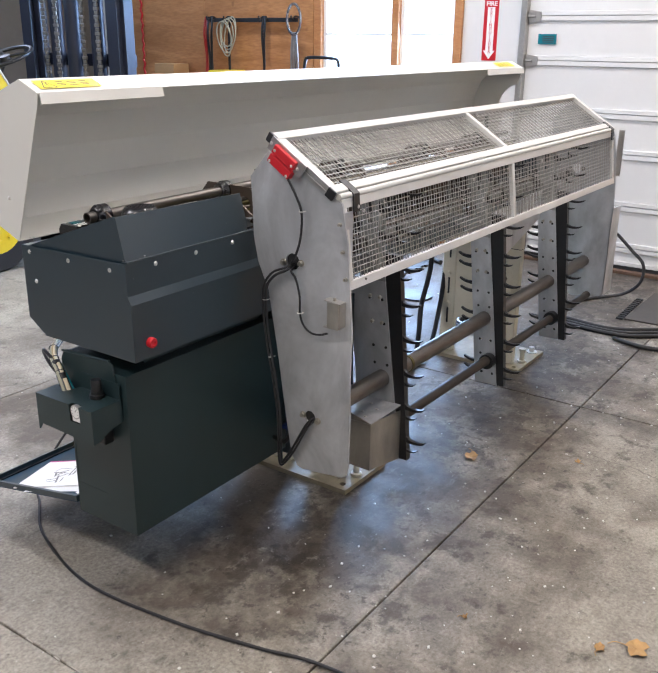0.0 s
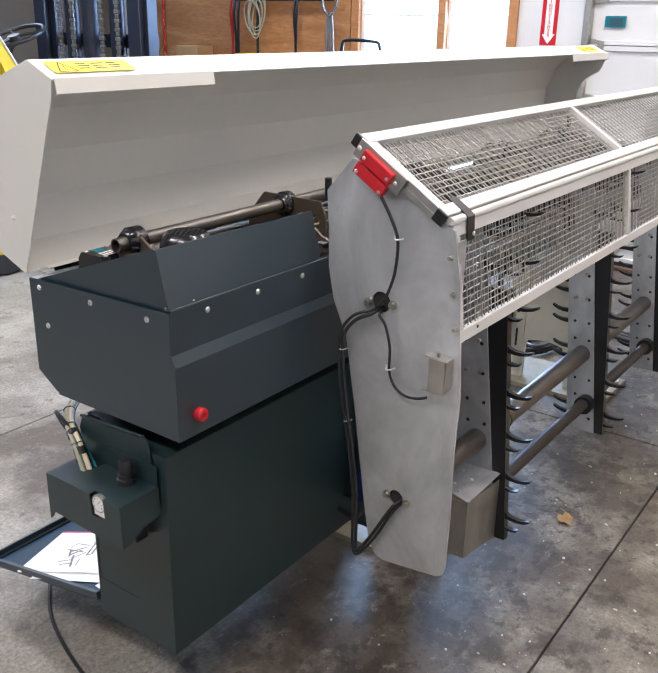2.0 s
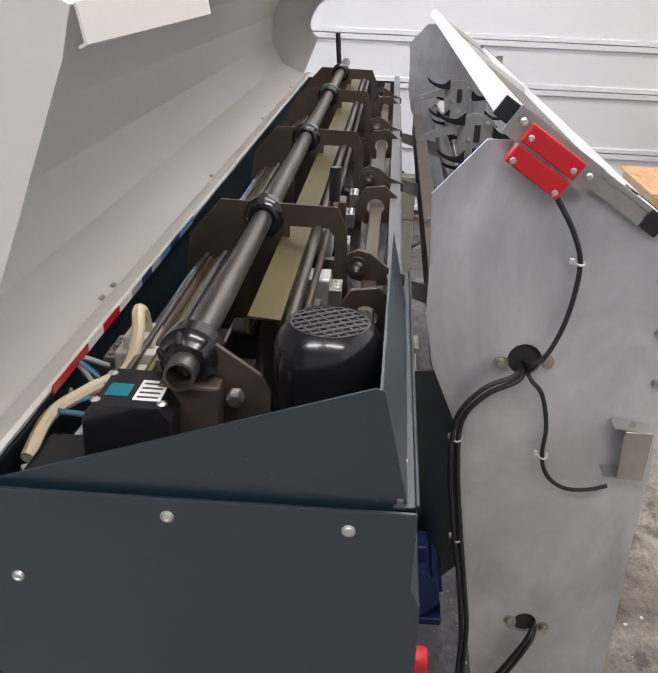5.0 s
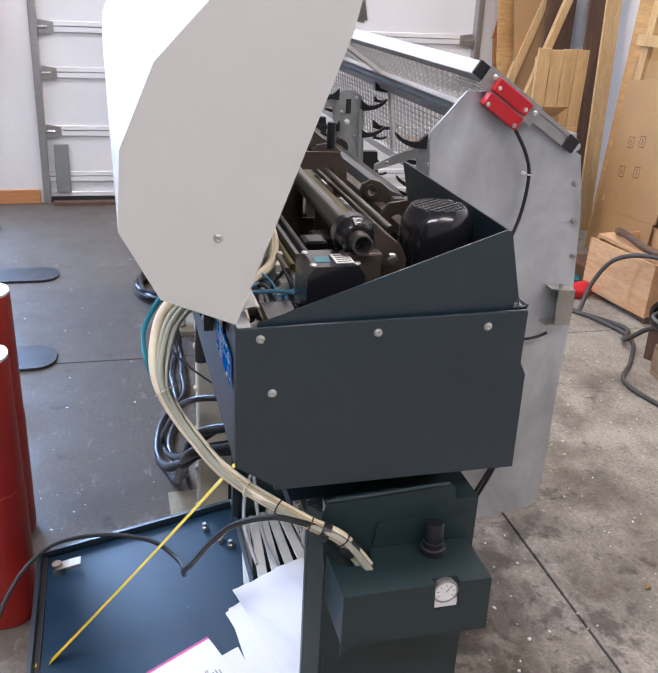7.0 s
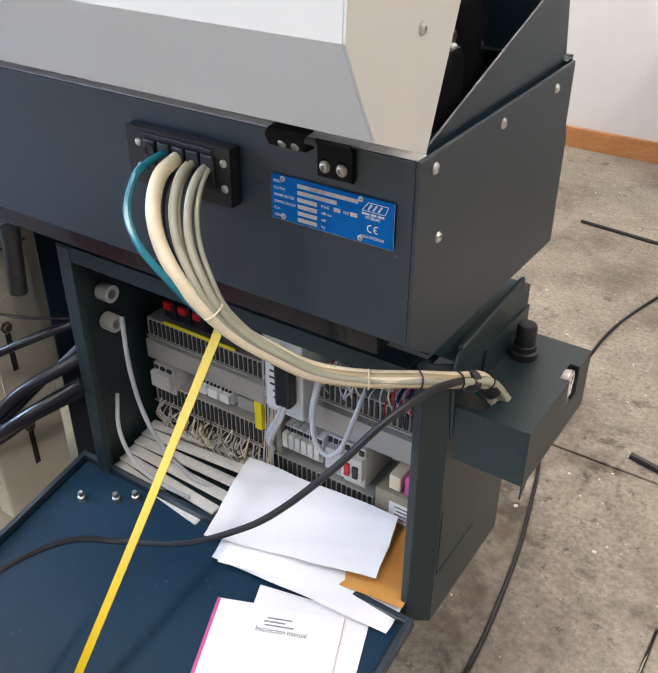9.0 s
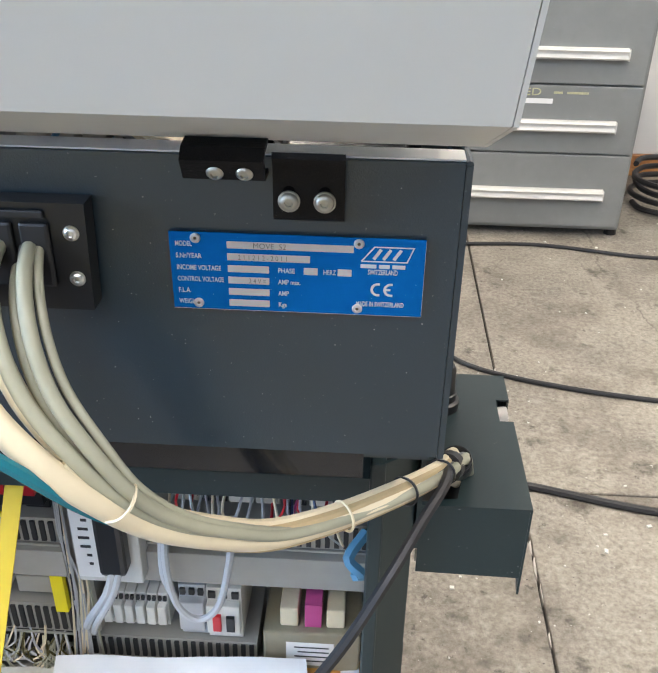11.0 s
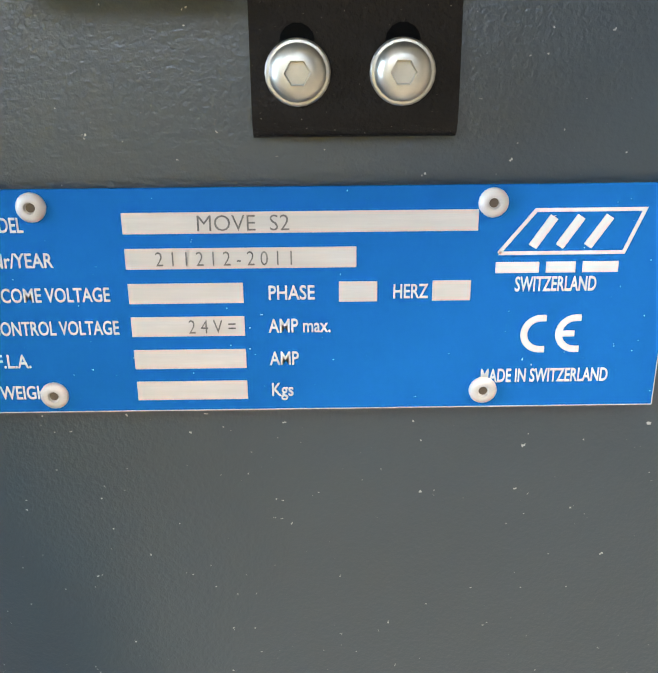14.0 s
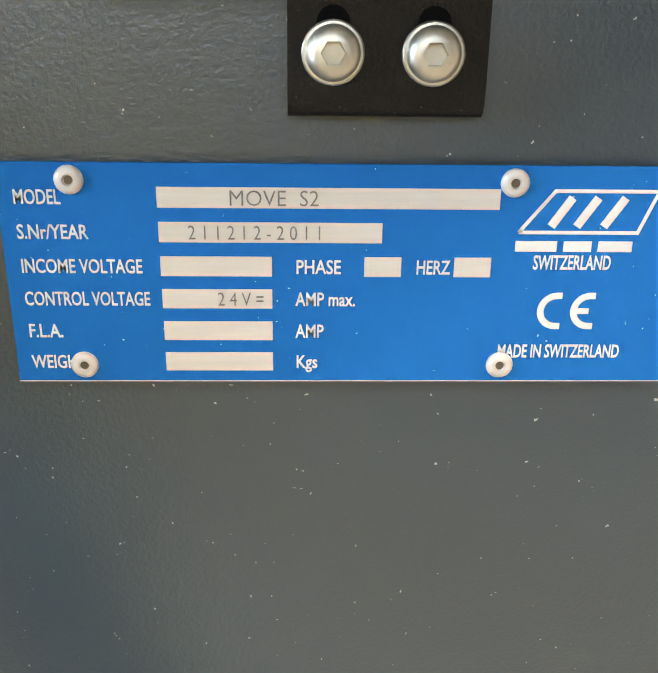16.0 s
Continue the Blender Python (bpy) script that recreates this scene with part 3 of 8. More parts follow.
part("meter_box", B(XW - 0.02, XW + 0.012, 0.585, 0.675, 0.07, 0.38, bev=0.004), M_FCAB, door, "grey steel plate on the door")

# fire extinguisher sign and extinguisher
fs = thing("fire_sign", (XW, 1.0, 1.43), "red and white fire extinguisher arrow sign on the wall", "sign")
part("board", B(XW - 0.004, XW, 0.945, 1.058, 1.43, 1.90), M_RED, fs)
mt = basis((XW - 0.0045, 1.0, 1.81), (0, -1, 0), (0, 0, 1))
part("word", lettering("FIRE", 0.042, mt, align="CENTER", width=0.085, bold=0.001), M_WHITE, fs, "white letters")
bm = B(XW - 0.0052, XW - 0.004, 0.972, 1.030, 1.50, 1.80)
plate(bm, [(0.955, 1.50), (1.048, 1.50), (1.0015, 1.438)], XW - 0.0052, XW - 0.004)
part("arrow", bm, M_WHITE, fs, "white arrow")
bm = bmesh.new()
for i, ch in enumerate("EXTINGUISHER"):
    one = lettering(ch, 0.031, basis((XW - 0.0056, 1.001, 1.772 - i * 0.0262), (0, -1, 0), (0, 0, 1)), align="CENTER", bold=0.0006)
    me = bpy.data.meshes.new("tmp")
    one.to_mesh(me)
    one.free()
    bm.from_mesh(me)
    bpy.data.meshes.remove(me)
part("letters", bm, M_RED, fs, "red upright letters")
fe = thing("fire_extinguisher", (XW - 0.09, 1.04, 0.95), "red fire extinguisher hanging on the white wall", "extinguisher")
part("tank", lathe(bmesh.new(), (XW - 0.09, 1.04, 0.95), (0, 0, 1), [(0, 0.05), (0.015, 0.062), (0.33, 0.062), (0.38, 0.045), (0.41, 0.02)], 20), M_RED, fe, "", True)
part("valve", B(XW - 0.12, XW - 0.06, 1.025, 1.055, 1.355, 1.41, bev=0.004), M_BLACK, fe)
part("hose", W([(XW - 0.10, 1.06, 1.38), (XW - 0.10, 1.13, 1.33), (XW - 0.09, 1.13, 1.15), (XW - 0.09, 1.11, 1.02)], 0.010), M_RUBBER, fe, "black rubber hose")
part("tag", B(XW - 0.157, XW - 0.154, 1.0, 1.08, 1.12, 1.24), M_WHITE, fe, "white inspection label")
part("wall_hook", B(XW - 0.04, XW, 1.02, 1.06, 1.28, 1.36), M_BLACK, fe)

# plywood board with rails and slings
ply = thing("plywood_board", (XW - 0.02, 3.8, 1.0), "orange plywood backboard fixed to the wall", "board")
for a, b in ((2.60, 3.82), (3.823, 5.1)):
    part("sheet", B(XW - 0.018, XW - 0.0005, a, b, 0.9, 2.12, bev=0.001), M_BOARD, ply)
rail = thing("hook_rail", (4.63, 3.15, 1.70), "black steel hook rail on the plywood", "rail")
part("bar", B(4.60, 4.625, 2.72, 3.72, 1.70, 1.735, bev=0.003), M_BLACK, rail)
for y in (2.75, 3.1, 3.5, 3.7):
    part("hook", W([(4.672, y, 1.74), (4.62, y, 1.745), (4.575, y, 1.72), (4.56, y, 1.75)], 0.008, seg=6), M_BLACK, rail)


def hanging(name, label, y, z0, mat, r, w, n, cat):
    t = thing(name, (4.59, y, 1.74), label, cat)
    for i in range(n):
        yy = y + (i - (n - 1) / 2) * w
        part("strand", W([(4.595, yy, 1.745), (4.575, yy + 0.008 * math.sin(i), 1.6), (4.585, yy + 0.012 * math.cos(2 * i), (1.6 + z0) / 2), (4.575, yy, z0)], r, seg=6), mat, t)
    return t


hanging("lifting_sling", "dark red and black lifting slings hanging", 3.68, 1.15, M_BLACK, 0.011, 0.040, 2, "sling")
hanging("red_sling", "worn dark red sling hanging from the rail", 3.73, 1.2, M_REDTANK, 0.010, 0.022, 2, "sling")
hanging("ratchet_strap", "long black ratchet strap hanging from the rail", 3.06, 1.1, M_BLACK, 0.011, 0.02, 2, "strap")
hanging("black_strap", "narrow black strap hanging from the rail", 3.45, 1.1, M_BLACK, 0.012, 0.03, 1, "strap")
ch = thing("chain_sling", (4.56, 2.72, 1.70), "bright steel lifting chain with large oval link", "chain")
part("oval_link", W([(4.56, 2.72 + 0.07 * math.cos(a), 1.72 + 0.12 * math.sin(a)) for a in [2 * math.pi * i / 14 for i in range(15)]], 0.012, seg=6, n=2), M_ROD, ch)
for i in range(4):
    part("chain_leg", W([(4.57, 2.705 + 0.012 * i, 1.62), (4.57, 2.69 + 0.022 * i, 1.45), (4.58, 2.685 + 0.025 * i, 1.2), (4.58, 2.69 + 0.02 * i, 1.05)], 0.009, seg=6), M_ALU, ch)
rp = thing("rope_coil", (4.58, 3.46, 1.6), "coiled pale rope hanging from the rail", "rope")
for i in range(5):
    cy, rz, ry = 3.46 + 0.012 * (i - 2), 0.15 - 0.018 * (i % 3), 0.062 + 0.010 * ((i * 2) % 3)
    part("coil", W([(4.57 - 0.006 * i, cy + ry * math.sin(a) + 0.03 * (i - 2) * math.cos(a) * 0.5, 1.745 - rz - 0.01 * i + rz * math.cos(a)) for a in [2 * math.pi * k / 12 for k in range(13)]], 0.0055, seg=6, n=2), M_CABLEG, rp)
ob = solid("red_chain", W([(4.655, 4.62 + 0.016 * (i % 2), 1.95 - 0.045 * i) for i in range(18)], 0.010, seg=6), M_RED, "rusty red chain hanging on the plywood", "chain")
yb = thing("yellow_toolbox", (4.45, 3.45, 1.24), "small yellow plastic box on a wall shelf", "box")
part("shelf_box", B(4.38, 4.66, 3.34, 3.54, 1.25, 1.30, bev=0.01), M_YELLOW, yb)
part("shelf", B(4.36, 4.67, 2.9, 4.3, 1.21, 1.25), M_BOARD, yb, "plywood wall shelf")
cb = solid("tool_case", B(4.42, 4.62, 4.0, 4.25, 1.25, 1.34, bev=0.008), M_CARD, "brown cardboard box on the wall shelf", "box")
ck = thing("case_handle", (4.3, 2.25, 1.0), "black case with arched carrying handle by the window", "case")
part("case", B(4.2, 4.45, 1.95, 2.55, 0.0, 1.30, bev=0.02), M_BLACK, ck)
part("handle", W([(4.3, 2.08, 1.29), (4.3, 2.09, 1.40), (4.3, 2.14, 1.425), (4.3, 2.36, 1.43), (4.3, 2.41, 1.40), (4.3, 2.42, 1.29)], 0.013, seg=8, n=4), M_BLACK, ck)

# ---- forklift truck ----
fk = thing("forklift", (1.9, 3.0, 0), "yellow forklift truck with dark blue-grey mast", "forklift")
for y, s in ((3.170, 1), (4.229, -1)):
    bm = bmesh.new()
    box(bm, 3.06, 3.15, y - 0.058, y + 0.058, 0.05, 2.6, 0.004)
    box(bm, 3.02, 3.0595, y - 0.058 + s * 0.035, y + 0.058 + s * 0.035, 0.05, 2.6, 0.003)
    part("mast_rail", bm, M_MAST, fk, "dark blue-grey steel channel")
    part("inner_rail", B(3.07, 3.14, y + s * 0.111 - 0.035, y + s * 0.111 + 0.035, 0.08, 2.55, bev=0.003), M_MAST, fk)
for y in (3.363, 3.527, 3.831, 3.971):
    bm = bmesh.new()
    z = 0.4
    k = 0
    while z < 2.5:
        half = 0.026 if k % 2 else 0.0165
        box(bm, 3.016, 3.030, y - half, y + half, z, z + 0.0257, 0.003)
        cyl(bm, (3.011, y, z + 0.013), (3.018, y, z + 0.013), 0.006, 6)
        z += 0.0287
        k += 1
    part("lift_chain", bm, M_CHAIN, fk, "oily steel leaf chain")
part("lift_cylinder", C((3.06, 3.679, 0.2), (3.06, 3.679, 2.15), 0.061, 18), M_MAST, fk, "", True)
part("piston_rod", C((3.06, 3.679, 2.15), (3.06, 3.679, 2.55), 0.035, 14), M_ROD, fk, "", True)
for z in (0.5, 1.40, 2.43):
    part("crossbar", B(3.131, 3.178, 3.13, 4.205, z - 0.045, z + 0.045, bev=0.004), M_MAST, fk)
for y in (3.41, 4.25):
    part("wheel", lathe(bmesh.new(), (1.98, y - 0.09, 0.33), (0, 1, 0), [(0, 0.2), (0.005, 0.31), (0.03, 0.33), (0.15, 0.33), (0.175, 0.31), (0.18, 0.2)], 28), M_RUBBER, fk, "black rubber tyre", True)
    wh = part("rim", lathe(bmesh.new(), (1.98, y - 0.095, 0.33), (0, 1, 0), [(0, 0.06), (0.002, 0.19), (0.03, 0.21), (0.16, 0.21), (0.188, 0.19), (0.19, 0.06)], 24), M_FORK, fk, "yellow steel rim", True)
    bm = bmesh.new()
    for i in range(8):
        a = 2 * math.pi * i / 8
        cyl(bm, (1.98 + 0.11 * math.cos(a), y - 0.115, 0.33 + 0.11 * math.sin(a)), (1.98 + 0.11 * math.cos(a), y - 0.09, 0.33 + 0.11 * math.sin(a)), 0.016, 6)
    part("wheel_nut_ring", bm, M_FORK, fk, "", False, "stuff")
part("body", P([(0.2, 0.35), (1.75, 0.35), (1.95, 0.72), (2.25, 0.72), (2.25, 0.95), (1.85, 1.05), (1.55, 1.05), (1.45, 0.80), (1.1, 0.80), (1.0, 1.15), (0.2, 1.15)], 3.42, 4.10, axis="y"), M_FORK, fk)
part("cowl", P([(1.30, 1.21), (2.21, 1.21), (2.29, 0.95), (2.12, 0.85), (1.30, 0.85)], 3.40, 4.12, axis="y"), M_FORK, fk, "yellow dashboard cowl")
part("dash_panel", P([(2.045, 1.49), (2.10, 1.49), (2.265, 1.217), (2.16, 1.217)], 3.40, 3.475, axis="y"), M_FORK, fk, "slanted yellow side panel")
part("dash_rim", W([(2.102, 3.399, 1.492), (2.27, 3.399, 1.217)], 0.008, seg=6, soft=False), M_FRAME, fk, "white panel edge")
part("dash_shroud", P([(1.65, 1.217), (2.15, 1.217), (2.04, 1.465), (1.65, 1.465)], 3.48, 3.98, axis="y"), M_MAST, fk, "dark instrument shroud")
part("pedal_block", B(1.90, 2.12, 3.378, 3.398, 0.91, 1.05, bev=0.008), M_BLACK, fk, "black rubber step")
part("seat", B(1.05, 1.5, 3.5, 4.0, 0.80, 0.98, bev=0.04), M_BLACK, fk, "black vinyl seat")
part("seat_back", B(0.98, 1.12, 3.5, 4.0, 0.98, 1.5, bev=0.04), M_BLACK, fk)
sw = bmesh.new()
hub, wu, wv = Vector((2.36, 3.56, 1.43)), Vector((0.0, 1.0, 0.0)), Vector((0.93, 0.0, 0.36))
sweep(sw, [hub + 0.185 * (math.cos(a) * wu + math.sin(a) * wv) for a in [2 * math.pi * k / 20 for k in range(21)]], 0.013, 8, 2)
lathe(sw, hub - Vector((0, 0, 0.02)), (-0.36, 0, 0.93), [(0, 0.02), (0.0, 0.045), (0.03, 0.04), (0.035, 0.0)], 14)
cyl(sw, hub, hub + Vector((-0.12, 0.06, -0.28)), 0.022, 10)
for k in range(3):
    a = k * 2.1 + 0.5
    cyl(sw, hub, hub + 0.18 * (math.cos(a) * wu + math.sin(a) * wv), 0.010, 6)
part("steering_wheel", sw, M_BLACK, fk, "black steering wheel", True)
for y in (3.46, 4.04):
    part("roof_post", W([(1.45, y, 1.1), (1.40, y, 2.1), (1.3, y, 2.2), (0.6, y, 2.25)], 0.03, seg=6, n=3), M_MAST, fk)
part("mast_brace", W([(3.03, 3.62, 0.55), (2.6, 3.62, 0.6), (2.1, 3.62, 0.6)], 0.05, seg=8), M_MAST, fk)
part("front_axle", B(2.20, 3.02, 3.50, 4.02, 0.28, 0.58, bev=0.02), M_MAST, fk)
for y in (3.433, 3.901):
    part("side_cylinder", C((3.084, y, 0.2), (3.084, y, 2.5), 0.053, 16), M_MAST, fk, "dark hydraulic cylinder", True)
for y in (3.36, 4.04):
    part("fork", B(3.18, 4.10, y - 0.06, y + 0.06, 0.03, 0.07), M_MAST, fk)

# ---- the bar loader: trough, end housing, hopper shield ----
LX = 3.04
bl = thing("bar_loader", (0.3, 0, 0.78), "dark grey bar loader trough with raised pale cover", "machine")

endp = part("end_panel", P([(0.195, 1.0255), (-0.222, 1.032), (-0.222, 0.952), (-0.232, 0.932), (-0.234, 0.774), (0.138, 0.781), (0.195, 0.819)], -0.004, 0.0), M_DARK, bl, "dark powder-coated end panel")
for y, z in ((0.1625, 1.012), (0.0, 1.012), (-0.1625, 1.012), (0.145, 0.931)):
    bolt_part((-0.004, y, z), (-1, 0, 0), 0.0062, endp)
frontp = part("front_panel", S([(-0.200, 1.037), (-0.222, 1.039), (-0.222, 0.950), (-0.232, 0.928), (-0.2345, 0.774), (-0.21, 0.770)], 0.0005, 0.62, 0.002), M_DARK, bl, "dark front panel with a folded step")
for x in (0.098, 0.248, 0.399):
    bolt_part((x, -0.2225, 1.018), (0, -1, 0), 0.0062, frontp)
part("fold_edge", C((0.0005, -0.2214, 1.0388), (0.62, -0.2214, 1.0388), 0.0022, 10), M_DARK, frontp, "", True)
part("fold_edge", W([(-0.002, 0.194, 1.0262), (-0.002, -0.2205, 1.0326)], 0.0022, seg=8, soft=False), M_DARK, endp, "", True)
kn = bmesh.new()
lathe(kn, (0.051, -0.2335, 0.817), (0, -1, 0), [(0, 0.014), (0.004, 0.0145), (0.012, 0.0145), (0.016, 0.012), (0.0165, 0.0065), (0.012, 0.006)], 20)
part("red_plug", kn, M_RED, frontp, "red plastic socket plug", True)
part("corner_nut", C((0.010, -0.206, 1.036), (0.010, -0.206, 1.043), 0.0055, 6), M_ROD, frontp)
backp = part("back_panel", S([(0.172, 1.0255), (0.1955, 1.0272), (0.1955, 0.8205), (0.138, 0.781), (0.10, 0.779)], 0.0005, LX, 0.002, side=-1), M_DARK, bl, "long dark back panel")
part("trough_floor", B(0.0, LX, -0.20, 0.138, 0.772, 0.778), M_DARK, bl)
part("rear_front_panel", S([(-0.205, 0.93), (-0.222, 0.93), (-0.222, 0.78), (-0.20, 0.775)], 0.621, LX, 0.002), M_DARK, bl)
part("far_end_panel", P([(0.193, 1.03), (-0.21, 1.03), (-0.23, 0.776), (0.137, 0.782), (0.193, 0.82)], LX - 0.005, LX), M_DARK, bl)
# pale strip paints the light caught by the back panel's top flange
part("flange_highlight", B(0.0, LX, 0.174, 0.1925, 1.0275, 1.0285), M_FRAME, bl, "pale strip painting the light on the back panel's top flange")

# hopper shield, bent from one sheet
hs = part("hopper_shield", P([(0.165, 1.012), (0.165, 1.030), (-0.178, 1.149), (-0.186, 1.147), (-0.214, 1.030), (-0.214, 1.012)], 0.006, 0.0085), M_DARK, bl, "dark bent hopper shield")
bm = bmesh.new()
q = [(0.0065, -0.184, 1.148), (0.474, -0.190, 1.146), (0.480, -0.212, 1.052), (0.470, -0.2145, 1.040), (0.0065, -0.2145, 1.030)]
vs = [bm.verts.new(p) for p in q]
vb = [bm.verts.new((p[0], p[1] + 0.0025, p[2])) for p in q]
bm.faces.new(vs)
bm.faces.new(vb[::-1])
for i in range(5):
    bm.faces.new((vs[i], vs[(i + 1) % 5], vb[(i + 1) % 5], vb[i]))
part("shield_front", bm, M_DARK, hs)
bm = bmesh.new()
button_bolt(bm, (0.072, -0.207, 1.041), (0, 0, 1), 0.006)
part("white_nut", bm, M_WHITE, hs, "pale plastic nut", True)
bolt_part((0.405, -0.204, 1.041), (0, 0, 1), 0.005, hs)

# ---- mechanism in the trough ----
mech = thing("feed_mechanism", (0.6, 0.0, 0.80), "oily brown steel feed shaft with bearing brackets", "mechanism")
sh = bmesh.new()
pipe_end(sh, (0.074, 0.005, 1.112), (2.80, 0.005, 1.122), 0.0150, 0.0124)
part("feed_tube", sh, M_TUBE, mech, "bare steel tube", True)
for i, x in enumerate((0.118, 0.624, 1.262, 1.912, 2.462)):
    z = 1.112 + 0.0036 * x
    if i == 0:
        out = [(-0.072, 0.95), (-0.076, 1.078), (-0.066, 1.098), (-0.022, 1.128), (0.02, 1.12), (0.03, 0.95)]
    else:
        out = [(-0.125, 0.80), (-0.128, 0.99), (-0.122, 1.098), (-0.106, 1.133), (0.072, 1.136), (0.122, 1.078), (0.13, 1.0), (0.13, 0.80)]
    hole = [circle(0.005, z, 0.019, 16)] if i == 0 else [circle(0.005, z - 0.004, 0.0175, 16), circle(0.09, 1.03, 0.014, 14), [(-0.104, 1.0), (-0.034, 1.0), (-0.034, 1.100), (-0.092, 1.100), (-0.104, 1.086)]]
    br = part("bearing_bracket", P(out, x - 0.003, x + 0.003, holes=hole), M_OXIDE, mech, "brown oxide steel bracket")
    bm = bmesh.new()
    lathe(bm, (x - (0.020 if i == 0 else 0.028), 0.005, z), (1, 0, 0), [(0, 0.016), (0.0, 0.021), (0.003, 0.0245), (0.014, 0.026), (0.019, 0.031), (0.040, 0.031), (0.044, 0.027), (0.044, 0.0155)], 26)
    for k in range(6):
        a = k * math.pi / 3 + 0.3
        cyl(bm, (x - 0.020, 0.005 + 0.021 * math.cos(a), z + 0.021 * math.sin(a)), (x - 0.008, 0.005 + 0.0285 * math.cos(a), z + 0.0285 * math.sin(a)), 0.0035, 6)
    part("collar", bm, M_MOTOR, mech, "black cast collar with screws", True)
part("spindle_nut", lathe(bmesh.new(), (0.085, -0.045, 1.085), (1, 0, 0), [(0, 0.005), (0.001, 0.0085), (0.012, 0.0085), (0.014, 0.005)], 6), M_CHROME, mech)
part("bracket_foot", B(0.088, 0.114, -0.03, 0.03, 1.04, 1.095, bev=0.003), M_OXIDE, mech)
part("brass_rail", S([(-0.020, 1.06), (-0.022, 1.083), (-0.062, 1.080), (-0.064, 1.05)], 0.30, 2.75, 0.003), M_BRASS, mech, "yellow passivated channel")
part("guide_rod", C((0.20, -0.078, 1.096), (2.7, -0.078, 1.10), 0.0065, 14), M_TUBE, mech, "oily ground rod", True)
bm = bmesh.new()
for y0, y1, z0, z1 in ((0.045, 0.050, 1.0, 1.05), (0.062, 0.068, 1.0, 1.055), (0.050, 0.062, 1.0, 1.012), (0.050, 0.062, 1.028, 1.034)):
    box(bm, 0.22, 2.7, y0, y1, z0, z1)
part("slotted_rail", bm, M_FILE, mech, "slotted grey rail")
part("side_rod", C((0.16, 0.094, 1.05), (2.7, 0.094, 1.03), 0.004, 10), M_TUBE, mech, "", True)
part("drive_shaft", C((0.30, 0.098, 1.03), (2.75, 0.098, 1.02), 0.014, 12), M_OXIDE, mech, "", True)
part("square_shaft", B(0.36, 2.75, -0.172, -0.150, 1.035, 1.057, bev=0.002), M_OXIDE, mech, "brown square shaft")
part("angle_bar", S([(-0.186, 1.04), (-0.186, 1.068), (-0.206, 1.068)], 0.50, 2.9, 0.003), M_FILE, mech, "grey steel angle bar")
for x in (0.40, 0.95, 1.55, 2.15):
    bm = P([(-0.205, 1.02), (-0.14, 1.015), (-0.118, 1.05), (-0.14, 1.085), (-0.175, 1.09), (-0.20, 1.07)], x, x + 0.008, holes=[circle(-0.16, 1.048, 0.017, 14)])
    part("lift_lever", bm, M_OXIDE, mech)
    arm = part("lever_arm", P([(-0.212, 1.052), (-0.165, 1.050), (-0.135, 1.058), (-0.122, 1.074), (-0.126, 1.092), (-0.143, 1.101), (-0.162, 1.096), (-0.185, 1.078), (-0.212, 1.068)], x + 0.12, x + 0.128, holes=[circle(-0.143, 1.079, 0.008, 12)]), M_OXIDE, mech, "brown rounded lever")
    part("lever_boss", pipe_end(bmesh.new(), (x + 0.112, -0.143, 1.079), (x + 0.136, -0.143, 1.079), 0.0135, 0.008, 16), M_TUBE, arm, "", True)
part("lever_handle", C((0.665, -0.098, 1.132), (0.665, -0.098, 1.185), 0.009, 14), M_BLACK, mech, "black grip handle", True)
part("far_handle", C((2.6, 0.02, 1.13), (2.61, 0.03, 1.24), 0.009, 12), M_BLACK, mech, "black grip handle", True)
# small clamps, screws and blocks along the rail
rnd = random.Random(4)
for x in (0.20, 0.30, 0.36, 0.50, 0.72, 0.90, 1.05):
    bm = B(x, x + 0.05, -0.10 + rnd.uniform(-0.01, 0.01), -0.07, 1.02, 1.05 + rnd.uniform(0, 0.02), bev=0.003)
    part("clamp_block", bm, rnd.choice((M_MOTOR, M_ZINC, M_OXIDE)), mech)
    bm = bmesh.new()
    part("screw_strip", box(bm, x, x + 0.05, -0.122, -0.106, 1.02, 1.045), M_ALU, mech)
    for k in range(3):
        bolt_part((x + 0.012 + 0.013 * k, -0.115, 1.045), (0, 0, 1), 0.006, mech)
for x, y, z in ((0.16, 0.03, 1.02), (0.22, -0.02, 1.0), (0.28, 0.02, 1.01), (0.34, -0.01, 1.0)):
    part("carriage", B(x, x + 0.045, y - 0.02, y + 0.02, 0.92, z + 0.045, bev=0.004), M_MOTOR, mech)
part("bed", B(0.05, 2.9, -0.19, 0.17, 0.778, 0.93), M_MOTOR, mech, "black mechanism bed")

